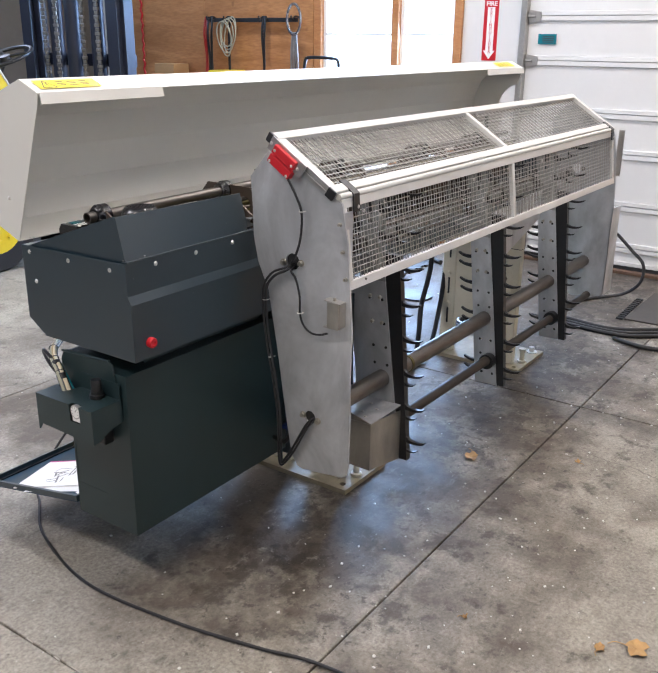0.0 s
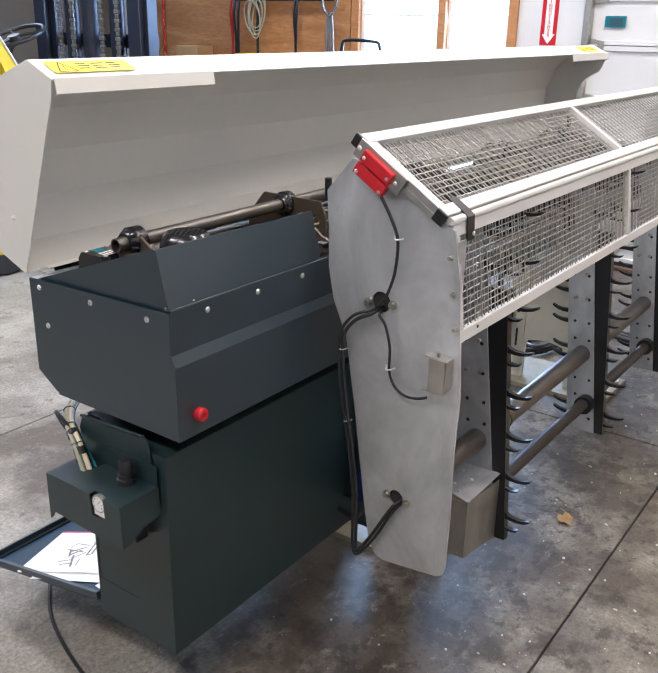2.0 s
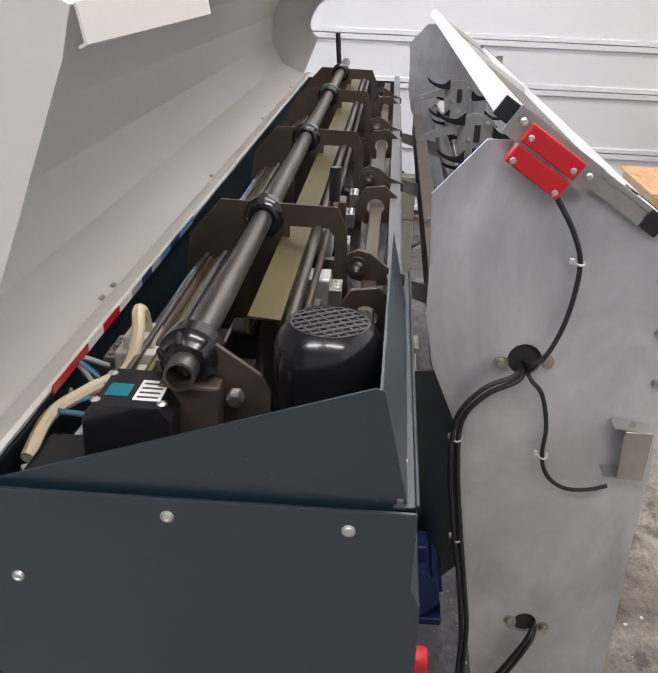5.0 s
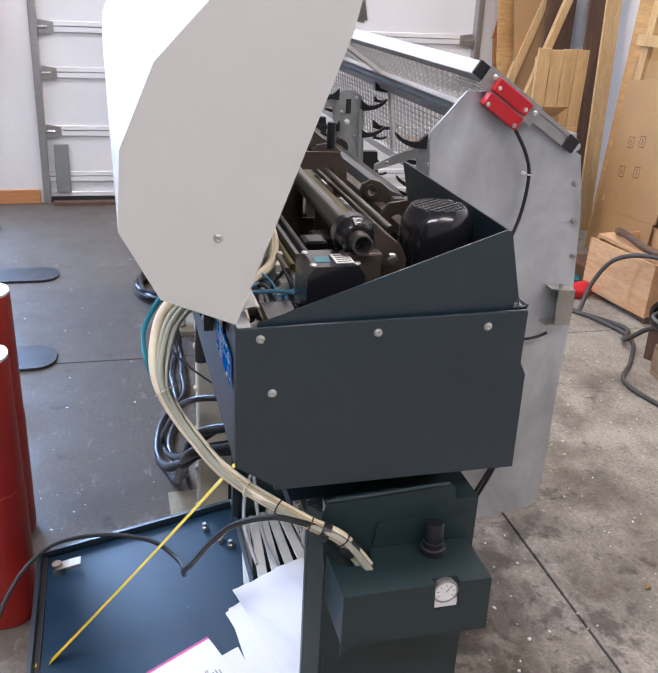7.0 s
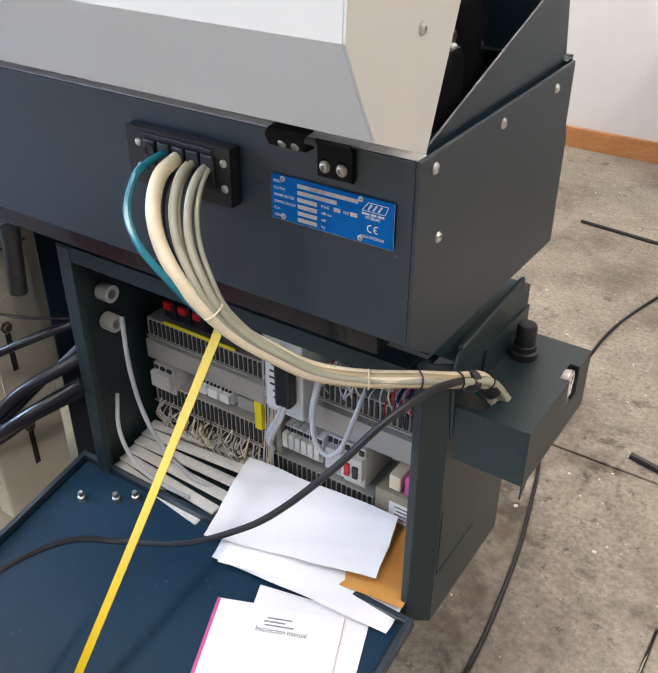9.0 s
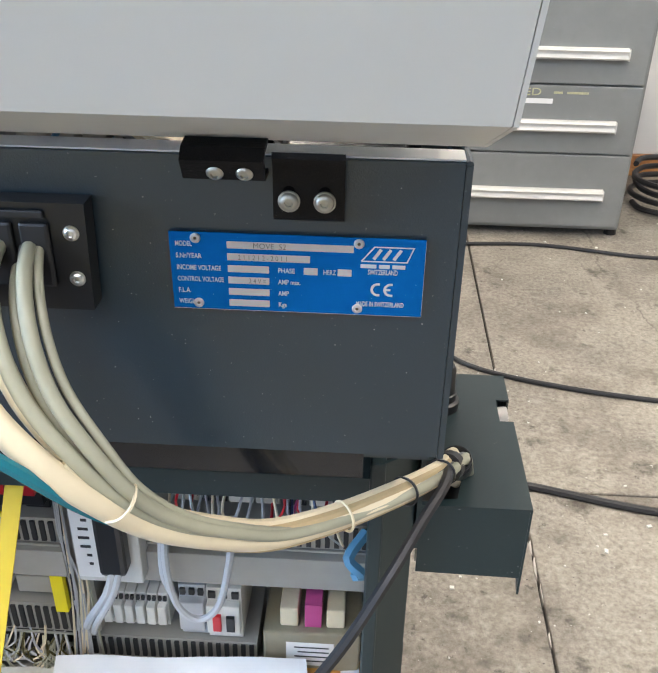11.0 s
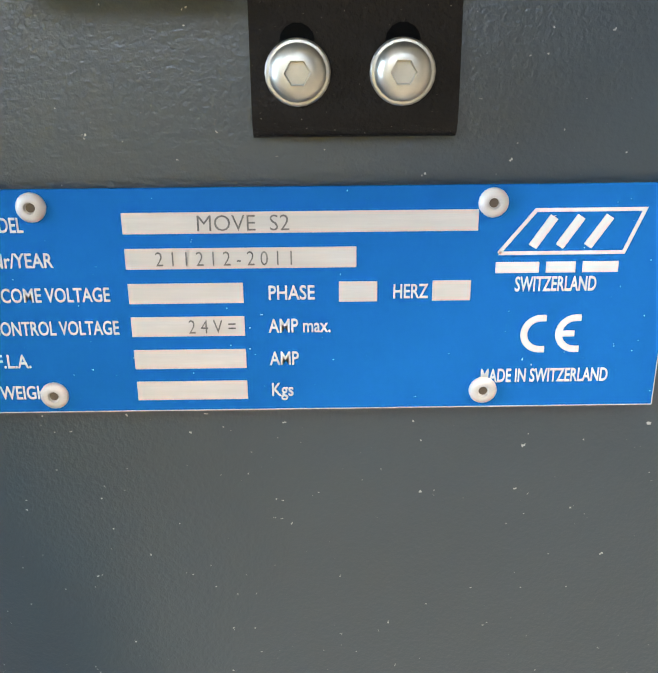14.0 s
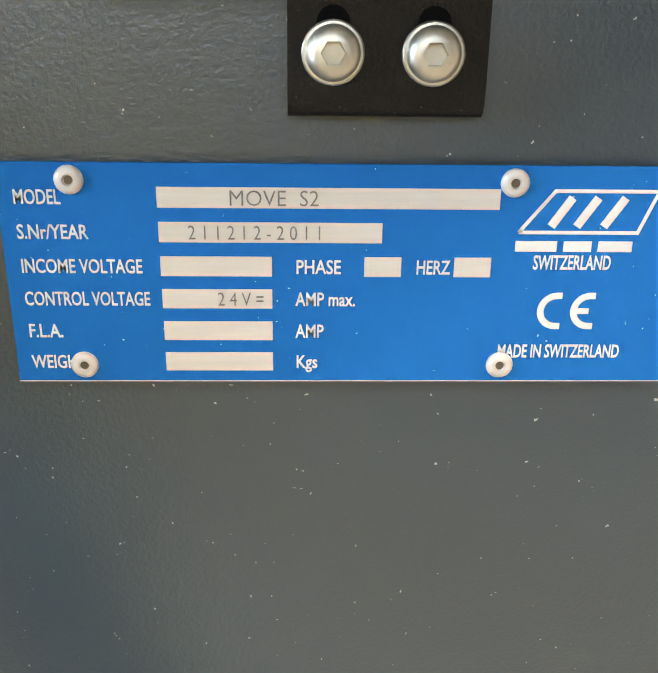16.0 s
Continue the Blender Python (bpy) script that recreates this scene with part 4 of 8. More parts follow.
mo = thing("electric_motor", (0.138, -0.135, 0.93), "black electric motor with a round fan grille", "motor")
MX, MY, MZ = 0.142, -0.130, 0.945
bm = lathe(bmesh.new(), (MX, MY, 0.93), (0, 0, 1), [(0, 0.052), (0.115, 0.053), (0.160, 0.0552), (0.182, 0.0556), (0.194, 0.0545), (0.204, 0.0515), (0.212, 0.0468), (0.2175, 0.0425), (0.2200, 0.0400), (0.2185, 0.0385)], 40)
part("casing", bm, M_MOTOR, mo, "glossy black casing", True)
bm = bmesh.new()
turn = Matrix.Translation((MX, MY, 0)) @ Matrix.Rotation(0.6, 4, "Z")
for i in range(-3, 4):
    o = i * 0.0098
    h = math.sqrt(max(0.0, 0.0388 ** 2 - o * o))
    box(bm, o - 0.0014, o + 0.0014, -h, h, 1.1466, 1.1496, 0, turn)
    box(bm, -h, h, o - 0.0011, o + 0.0011, 1.1462, 1.1491, 0, turn)
lathe(bm, (MX, MY, 1.1468), (0, 0, 1), [(0, 0.0400), (0.0026, 0.0400), (0.0026, 0.0376), (0, 0.0376)], 36)
part("grille_disc", C((MX, MY, 1.138), (MX, MY, 1.1395), 0.0384, 30), M_SEAL, mo, "black opening under the grille")
part("fan_grille", bm, M_BLACK, mo, "black moulded fan grille")

sv = thing("servo_unit", (0.075, 0.05, 0.93), "black servo gear unit with teal label", "motor")
part("body", P([(0.008, 0.93), (0.090, 0.93), (0.090, 1.078), (0.080, 1.092), (0.018, 1.092), (0.008, 1.078)], 0.046, 0.122), M_MOTOR, sv)
part("label", B(0.066, 0.09, 0.052, 0.074, 1.0922, 1.0928), M_TEAL, sv, "teal label")
part("white_label", B(0.060, 0.10, 0.020, 0.046, 1.0922, 1.0928), M_WHITE, sv, "white printed label")
bm = bmesh.new()
for k in range(4):
    box(bm, 0.064 + 0.009 * k, 0.067 + 0.009 * k, 0.023, 0.043, 1.0928, 1.0931)
part("print_bars", bm, M_INK, sv)
for x, y in ((0.057, 0.017), (0.057, 0.08), (0.112, 0.017), (0.112, 0.08)):
    bolt_part((x, y, 1.0915), (0, 0, 1), 0.005, sv)
part("gear_housing", B(0.030, 0.110, 0.094, 0.150, 0.93, 1.022, bev=0.006), M_MOTOR, sv, "black gear housing")
cn = thing("contactor", (0.31, 0.11, 0.93), "cream contactor block with thick hose", "contactor")
part("body", B(0.275, 0.350, 0.080, 0.135, 0.93, 1.035, bev=0.003), M_DEV, cn)
part("head", B(0.287, 0.337, 0.090, 0.127, 1.035, 1.050, bev=0.002), M_DEV, cn)
for k in range(3):
    part("terminal", B(0.280 + 0.023 * k, 0.297 + 0.023 * k, 0.135, 0.150, 1.00, 1.025, bev=0.001), M_ALU, cn)
    part("terminal_screw", C((0.2885 + 0.023 * k, 0.1425, 1.025), (0.2885 + 0.023 * k, 0.1425, 1.029), 0.004, 8), M_CHROME, cn)
part("hose", W([(0.315, 0.104, 1.045), (0.300, 0.103, 1.075), (0.276, 0.102, 1.090), (0.250, 0.097, 1.068), (0.228, 0.107, 1.036), (0.196, 0.140, 1.024), (0.150, 0.166, 1.016), (0.09, 0.168, 1.0)], 0.0075), M_CABLEC, cn, "thick cream hose", True)
for k in range(4):
    y0 = 0.085 + 0.013 * k
    solid("pale_blue_hose", W([(0.30, y0 - 0.01, 0.985), (0.22, y0, 0.998 + 0.003 * k), (0.14, y0 + 0.012, 0.996), (0.08, 0.120 + 0.012 * k, 0.990), (0.05, 0.14 + 0.006 * k, 0.96)], 0.0042, n=5), (M_SKY, M_GREYW)[k % 2], "pale blue and grey hose running inside the trough", "hose", "trough hoses", smooth=True)
for nm, mt, pts, r in (("blue_hose", M_SKY, [(0.19, 0.05, 1.0), (0.13, 0.10, 1.0), (0.08, 0.16, 0.995)], 0.004), ("pale_wire", M_GREYW, [(0.17, 0.06, 1.005), (0.11, 0.09, 1.01), (0.07, 0.165, 1.0)], 0.004),
                       ("black_wire", M_RUBBER, [(0.10, 0.02, 0.99), (0.06, 0.09, 1.02), (0.05, 0.165, 0.985)], 0.0045), ("black_wire", M_RUBBER, [(0.12, 0.04, 0.98), (0.05, 0.12, 1.01), (0.035, 0.16, 0.96)], 0.004),
                       ("grey_wire", M_GREYW, [(0.11, 0.06, 0.97), (0.075, 0.12, 1.0), (0.06, 0.15, 0.97)], 0.003)):
    solid(nm, W(pts, r), mt, f"{nm.replace('_', ' ')} running inside the machine trough", "wire", smooth=True)

# terminal plugs, loose wiring and small fittings in the near end of the trough
rw = random.Random(31)
for k in range(7):
    x, y = 0.19 + 0.022 * (k % 4), 0.080 - 0.022 * (k // 4)
    solid("terminal_plug", B(x, x + 0.017, y, y + 0.018, 0.93, 1.02 + rw.uniform(0.0, 0.035), bev=0.0015), M_DEV, "small cream terminal plug in the trough", "plug", "terminal plugs")
for k in range(12):
    x0, y0 = rw.uniform(0.16, 0.27), rw.uniform(0.04, 0.15)
    pts = [(x0, y0, 1.0 + rw.uniform(0, 0.03)), (x0 - 0.03, y0 + rw.uniform(-0.02, 0.03), 1.03 + rw.uniform(-0.02, 0.02)), (x0 - 0.07, 0.11 + rw.uniform(-0.04, 0.04), 1.01 + rw.uniform(-0.02, 0.015)), (0.05 + rw.uniform(-0.02, 0.03), 0.135 + rw.uniform(-0.03, 0.025), 0.985 + rw.uniform(-0.03, 0.015)), (0.04, 0.15, 0.95)]
    solid("loose_wire", W(pts, rw.choice((0.0020, 0.0026, 0.0032)), seg=6, n=5), rw.choice((M_RUBBER, M_RUBBER, M_SKY, M_GREYW, M_RUBBER)), "loose wire in the near end of the trough", "wire", "trough wires", smooth=True)
for k in range(26):
    x, y = 0.17 + 0.045 * k * rw.uniform(0.9, 1.1), rw.choice((-0.10, -0.075, 0.035, 0.06, 0.085)) + rw.uniform(-0.01, 0.01)
    w_, d_, h_ = rw.uniform(0.012, 0.032), rw.uniform(0.010, 0.024), rw.uniform(0.03, 0.11)
    fit_ = part("fitting", B(x, x + w_, y, y + d_, 0.93, 0.94 + h_, bev=0.002), rw.choice((M_MOTOR, M_OXIDE, M_ALU, M_MOTOR)), mech)
    if k % 2:
        part("screw", button_bolt(bmesh.new(), (x + w_ / 2, y + d_ / 2, 0.94 + h_), (0, 0, 1), 0.0045), M_CHROME, mech, "", True)
for y, z, r, mt_ in ((0.052, 1.058, 0.004, M_TUBE), (0.076, 1.040, 0.006, M_BRASS), (-0.088, 1.072, 0.005, M_OXIDE)):
    part("guide_rod", C((0.20, y, z), (2.7, y, z), r, 12), mt_, mech, "", True)

# ---- raised cover ----
prof = [(0.050, 1.436), (0.120, 1.468), (0.222, 1.430), (0.289, 1.359), (0.331, 1.262), (0.337, 1.164), (0.290, 1.076), (0.1995, 1.0385), (0.1955, 1.0372)]
cv = part("cover", S(prof, -0.0065, LX + 0.03, 0.0022, side=-1), M_COVER, bl, "warm grey folded cover, raised open")
outline = [(0.058, 1.400), *prof[0:1], *prof[1:]]
part("cover_end", P(outline, -0.0095, -0.007), M_COVER, cv)
notch = [(0.195 - 0.14 * k / 20, 1.045 + 0.36 * k / 20) for k in range(21)]
bite = []
for (y, z) in notch:
    dy, dz = y - 0.135, z - 1.27
    d = math.hypot(dy, dz)
    bite.append((y + 0.06 * max(0, 1 - (z - 1.27) ** 2 / 0.075 ** 2) ** 0.5, z))
part("cover_far_end", P(bite + prof[:-1], LX + 0.0305, LX + 0.033), M_COVER, cv)
for x0, x1 in ((-0.0065, 0.418), (2.62, LX + 0.03)):
    part("lip", S([(0.0478, 1.4375), (0.0425, 1.411), (0.047, 1.4085)], x0, x1, 0.002, side=-1), M_COVER, cv)
bolt_part((-0.0095, 0.218, 1.154), (-1, 0, 0), 0.0062, cv)
part("inner_flange", S([(0.190, 1.0445), (0.165, 1.052), (0.160, 1.049)], 0.02, LX, 0.002), M_COVER, cv)
# warning labels on the front slope
sl = Vector((0, 0.070, 0.032)).normalized()
nrm = Vector((0, -sl.z, sl.y))
for x0 in (0.014, 2.80):
    o = Vector((x0, 0.066, 1.4433)) + nrm * 0.0026
    m = basis(o, (1, 0, 0), sl)
    st = part("warning_label", box(bmesh.new(), 0, 0.198, 0, 0.044, 0, 0.0004, m=m), M_YELLOW, cv, "yellow warning label")
    bm = bmesh.new()
    for tri_a, tri_b in (((0.012, 0.004), (0.055, 0.004)), ((0.055, 0.004), (0.030, 0.040)), ((0.030, 0.040), (0.012, 0.004))):
        a, b = Vector(tri_a), Vector(tri_b)
        d = (b - a).normalized() * 0.0016
        n = Vector((-d.y, d.x))
        vs = [bm.verts.new((p.x, p.y, 0.0007)) for p in (a - n, b - n, b + n, a + n)]
        bm.faces.new(vs)
    box(bm, 0.031, 0.034, 0.014, 0.028, 0.0005, 0.0007)
    box(bm, 0.031, 0.034, 0.008, 0.011, 0.0005, 0.0007)
    for c in range(3):
        for r in range(3):
            box(bm, 0.065 + 0.038 * c, 0.090 + 0.038 * c + 0.006 * ((r + c) % 2), 0.012 + 0.009 * r, 0.016 + 0.009 * r, 0.0005, 0.0007)
    bmesh.ops.transform(bm, matrix=m, verts=bm.verts)
    part("print", bm, M_INK, cv)
# striped tape and blue tape on the far inner edge
for x0, x1, mt_ in ((0.145, 0.254, M_RED), (0.255, 0.309, M_WHITE), (0.310, 0.374, M_RED), (0.375, 0.429, M_WHITE), (0.430, 0.479, M_GREYW), (0.480, 0.529, M_BLUEMOT), (0.530, 0.579, M_GREYW), (0.580, 0.639, M_SKY), (0.640, 0.699, M_BLUEMOT), (0.700, 0.800, M_SKY)):
    part("tape_stripe", B(x0, x1, 0.1572, 0.1585, 1.0435, 1.0540), mt_, cv, "striped tape")

# hinge of the cover
hg = part("hinge_leaf", P([(0.1978, 0.9918), (0.1998, 0.9918), (0.2013, 0.9928), (0.2023, 0.9949), (0.2026, 0.9983), (0.2026, 1.0245), (0.2062, 1.0302), (0.2050, 1.0335), (0.1990, 1.0265), (0.1978, 1.0225)], 0.0672, 0.1080), M_HINGE, bl, "black steel hinge leaf", True)
for x in (0.0988, 0.0785):
    bolt_part((x, 0.2028, 1.0045), (0, 1, 0), 0.0064, hg, mat=M_CHROME)
    part("slot", lathe(bmesh.new(), (x, 0.2022, 1.0102), (0, 1, 0), [(0, 0.0034), (0.0006, 0.0034)], 14), M_SLOT, hg)
hg2 = part("upper_hinge_leaf", S([(0.2065, 1.0250), (0.2190, 1.0255), (0.2240, 1.0345), (0.2200, 1.0380), (0.206, 1.0395)], 0.1095, 0.1545, 0.003, side=-1), M_HINGE, bl, "black steel hinge leaf on the cover")
for x in (0.1365, 0.1205):
    bolt_part((x, 0.2220, 1.0275), (0, 0.88, -0.47), 0.0056, hg2, mat=M_CHROME)
for x in (0.42, 0.47, 1.15, 1.9, 2.6):
    part("hinge_pin", C((x, 0.199, 1.041), (x + 0.012, 0.199, 1.041), 0.0035, 8), M_CHROME, bl)

# ---- name plate ----
NX0, NX1, NZ0, NZ1, NY = 0.171, 0.019, 0.9305, 0.9815, 0.1976
npl = part("name_plate", B(NX1, NX0, NY, NY + 0.0008, NZ0, NZ1), M_BLUE, bl, "blue printed aluminium name plate")


def nm_at(u, v, d=0.0009):
    return basis((NX0 + (NX1 - NX0) * u, NY + d, NZ1 + (NZ0 - NZ1) * v), (-1, 0, 0), (0, 0, 1))


def nfield(u0, u1, v0, v1, mat=M_FIELD, d=0.0008, name="field"):
    x0, x1 = NX0 + (NX1 - NX0) * u1, NX0 + (NX1 - NX0) * u0
    return part(name, B(x0, x1, NY + d, NY + d + 0.00015, NZ1 + (NZ0 - NZ1) * v1, NZ1 + (NZ0 - NZ1) * v0), mat, npl)


NW = 0.152
rows = (0.145, 0.297, 0.450, 0.600, 0.752, 0.902)
for (txt, wu), v in zip((("MODEL", 0.066), ("S.Nr/YEAR", 0.102), ("INCOME VOLTAGE", 0.176), ("CONTROL VOLTAGE", 0.185), ("F.L.A.", 0.050), ("WEIGHT", 0.082)), rows):
    part("lettering", lettering(txt, 0.0046, nm_at(0.022, v + 0.032), 0.0001, NW * wu, bold=0.00006), M_PLATEINK, npl, "white printed words")
for v, u1 in zip(rows, (0.722, 0.552, 0.390, 0.390, 0.390, 0.390)):
    nfield(0.226, u1, v - 0.045, v + 0.045)
for txt, u, v, wu in (("PHASE", 0.425, rows[2], 0.066), ("HERZ", 0.604, rows[2], 0.050), ("AMP max.", 0.425, rows[3], 0.090), ("AMP", 0.425, rows[4], 0.043), ("Kgs", 0.425, rows[5], 0.032)):
    part("lettering", lettering(txt, 0.0046, nm_at(u, v + 0.032), 0.0001, NW * wu, bold=0.00006), M_PLATEINK, npl)
for u0, u1 in ((0.527, 0.582), (0.661, 0.716)):
    nfield(u0, u1, rows[2] - 0.045, rows[2] + 0.045)
part("stamped_text", lettering("MOVE  S2", 0.0050, nm_at(0.328, rows[0] + 0.034, 0.0011), 0.0001, NW * 0.128, bold=-0.00004), M_STAMP, npl, "stamped black characters")
part("stamped_text", lettering("2 1 1 2 1 2 - 2 0 1 1", 0.0046, nm_at(0.268, rows[1] + 0.031, 0.0011), 0.0001, NW * 0.192, bold=-0.00003), M_STAMP, npl)
part("stamped_text", lettering("2 4 V =", 0.0046, nm_at(0.308, rows[3] + 0.031, 0.0011), 0.0001, NW * 0.068, bold=-0.00003), M_STAMP, npl)
part("lettering", lettering("SWITZERLAND", 0.0047, nm_at(0.779, 0.457), 0.0001, NW * 0.117, bold=0.00008), M_PLATEINK, npl)
part("lettering", lettering("MADE IN SWITZERLAND", 0.0046, nm_at(0.737, 0.880), 0.0001, NW * 0.190, bold=0.00008), M_PLATEINK, npl)
for u0, u1 in ((0.750, 0.812), (0.822, 0.864), (0.874, 0.925)):
    nfield(u0, u1, 0.328, 0.376, M_PLATEINK, 0.0008, "print_bar")


def flat_line(bm, pts, half, d=0.00095):
    """A printed line of constant width on the plate, from (u, v) to (u, v), with mitred joints."""
    q = [nm_at(u, v, d).translation for u, v in pts]
    left, right = [], []
    for i, p in enumerate(q):
        a = (p - q[i - 1]).normalized() if i else (q[1] - p).normalized()
        b = (q[i + 1] - p).normalized() if i < len(q) - 1 else a
        na, nb = Vector((-a.z, 0, a.x)), Vector((-b.z, 0, b.x))
        n = (na + nb).normalized()
        k = half / max(0.5, n.dot(na))
        left.append(bm.verts.new(p + n * k))
        right.append(bm.verts.new(p - n * k))
    for i in range(len(q) - 1):
        bm.faces.new((left[i], left[i + 1], right[i + 1], right[i]))


# maker's mark as a plain slanted outline with slanted bars
bm = bmesh.new()
for line in (((0.753, 0.289), (0.802, 0.106), (0.954, 0.106), (0.930, 0.289), (0.753, 0.289)), ((0.800, 0.262), (0.828, 0.134)), ((0.838, 0.262), (0.866, 0.134)), ((0.878, 0.262), (0.906, 0.134))):
    flat_line(bm, line, 0.00042 if len(line) > 2 else 0.0010, 0.00095 + 0.00003 * len(bm.faces) / 10)
part("maker_mark", bm, M_PLATEINK, npl, "white outlined mark", False, "stuff")
for cu_ in (0.8219, 0.8730):
    bm = bmesh.new()
    rad = 0.0037
    arc = [(cu_ + 0.0075, 0.653 - rad / 0.051)] + [(cu_ - rad * math.sin(math.pi * k / 14) / NW, 0.653 - rad * math.cos(math.pi * k / 14) / 0.051) for k in range(15)] + [(cu_ + 0.0075, 0.653 + rad / 0.051)]
    flat_line(bm, arc, 0.00078)
    if cu_ > 0.85:
        flat_line(bm, [(cu_ - 0.021, 0.653), (cu_ - 0.001, 0.653)], 0.00072, 0.00100)
    part("conformity_mark", bm, M_PLATEINK, npl, "white rounded mark")
for x, z in ((0.1552, 0.9778), (0.0583, 0.9778), (0.1555, 0.9347), (0.0582, 0.9347)):
    bm = lathe(bmesh.new(), (x, NY + 0.0008, z), (0, 1, 0), [(0, 0.0032), (0.0004, 0.0032), (0.0010, 0.0028), (0.0014, 0.0019), (0.0013, 0.0013), (0.0006, 0.0011)], 20)
    part("rivet", bm, M_FIELD, npl, "dull aluminium blind rivet", True)
    part("rivet_core", lathe(bmesh.new(), (x, NY + 0.0014, z), (0, 1, 0), [(0, 0.0010), (0.0001, 0.0009)], 12), M_OXIDE, npl)

for a in ((NX1, NX0, NZ0 - 0.0001, NZ0 + 0.00012), (NX1 - 0.0001, NX1 + 0.00008, NZ0 + 0.00013, NZ1 - 0.00013)):
    part("worn_edge", B(a[0], a[1], NY + 0.0004, NY + 0.0009, a[2], a[3]), M_FIELD, npl, "bare worn edge")

# cable entry on the back panel
ce = part("cable_entry", P([(0.2165, 0.934), (0.368, 0.934), (0.368, 1.002), (0.2145, 1.002)][::-1], 0.1975, 0.2125, axis="y"), M_BLACK, bl, "black plastic cable entry frame")
for z in (0.986, 0.957):
    for x in (0.2240, 0.3500):
        bolt_part((x, 0.2125, z - 0.002), (0, 1, 0), 0.0048, ce)
bm = bmesh.new()
for k in range(5):
    box(bm, 0.236 + 0.0215 * k, 0.2535 + 0.0215 * k, 0.2125, 0.2165, 0.950, 0.991, 0.002)
box(bm, 0.238, 0.340, 0.2125, 0.215, 0.993, 0.998, 0.001)
part("grommet", bm, M_RUBBER, ce, "black rubber grommets")
for z in (0.979, 0.960):
    bm = bmesh.new()
    pipe_end(bm, (0.330, 0.2125, z), (0.330, 0.218, z), 0.0085, 0.005, 16)
    part("blank_port", bm, M_BLACK, ce, "", True)

# ---- magazine: side plates, columns, guard ----
mg = thing("bar_magazine", (1.5, -0.45, 0.2), "zinc-plated bar magazine with wire mesh guard", "magazine")
lp = [(-0.300, 1.274), (-0.345, 1.274), (-0.553, 1.156), (-0.573, 1.05), (-0.586, 0.88), (-0.592, 0.80), (-0.588, 0.66), (-0.590, 0.50), (-0.588, 0.37), (-0.582, 0.345), (-0.566, 0.335),
      (-0.420, 0.318), (-0.398, 0.325), (-0.378, 0.36), (-0.362, 0.45), (-0.350, 0.53), (-0.325, 0.70), (-0.296, 0.87), (-0.258, 0.955), (-0.243, 1.03), (-0.242, 1.11), (-0.236, 1.20)]
for x, nm in ((0.470, "near"), (2.82, "far")):
    sp = part("side_plate", P(lp, x, x + 0.006, holes=[circle(-0.386, 0.972, 0.024), circle(-0.448, 0.503, 0.019)]), M_ZINC, mg, "cloudy zinc-plated side plate")
    part("folded_edge", P([(x, -0.588), (x + 0.13, -0.588), (x + 0.13, -0.583), (x, -0.583)], 0.345, 0.79, axis="z") if nm == "far" else B(x + 0.006, x + 0.05, -0.556, -0.552, 1.0, 1.13), M_ZINC, sp)
    for y, z in ((-0.354, 0.966), (-0.417, 0.972), (-0.424, 0.505), (-0.478, 0.497)):
        bm = lathe(bmesh.new(), (x, y, z), (-1, 0, 0), [(0, 0.0105), (0.003, 0.0105), (0.003, 0.0075), (0.011, 0.0068)], 12)
        part("screw", bm, M_CHROME if x < 1 else M_OXIDE, sp, "", True)
    for z in (1.10, 1.025, 0.95):
        bm = lathe(bmesh.new(), (x, -0.549 - (1.10 - z) * 0.14, z), (-1, 0, 0), [(0, 0.006), (0.002, 0.006), (0.002, 0.0048), (0.010, 0.0048)], 6)
        part("nut", bm, M_CHROME, sp, "", True)
jb = part("junction_box", S([(-0.516, 0.812), (-0.568, 0.815), (-0.570, 0.884), (-0.518, 0.889)], 0.437, 0.4685, 0.002), M_ZINC2, mg, "bare steel bent cover box")
part("box_face", B(0.433, 0.436, -0.570, -0.532, 0.811, 0.888, bev=0.001), M_ZINC2, jb)
part("box_screw", C((0.452, -0.545, 0.886), (0.452, -0.545, 0.897), 0.004, 8), M_CHROME, jb)

# red interlock switch with its bracket
isw = part("interlock_switch", B(0, 0.084, -0.0, 0.026, 0.0, 0.022, bev=0.002, m=basis((0.450, -0.352, 1.303), (0, -0.836, -0.55), (0, -0.55, 0.836)) @ Matrix.Translation((0, -0.028, -0.011))), M_RED, mg, "red plastic safety interlock switch")
part("actuator", B(0, 0.084, -0.0, 0.026, 0.0, 0.022, bev=0.002, m=basis((0.450, -0.352, 1.303), (0, -0.836, -0.55), (0, -0.55, 0.836)) @ Matrix.Translation((0, -0.058, -0.011))), M_RED, isw)
for a, b in ((0.008, 0.0), (0.076, 0.0), (0.008, -0.034), (0.076, -0.034), (-0.012, 0.01), (0.096, 0.006)):
    p = basis((0.450, -0.352, 1.303), (0, -0.836, -0.55), (0, -0.55, 0.836)) @ Vector((a, b - 0.018, 0))
    bolt_part((0.440, p.y, p.z), (-1, 0, 0), 0.005, isw)
part("bracket", B(-0.024, 0.110, -0.034, 0.006, 0, 0.004, m=basis((0.455, -0.352, 1.303), (0, -0.836, -0.55), (0, -0.55, 0.836))), M_ALU, isw, "aluminium mounting strip")


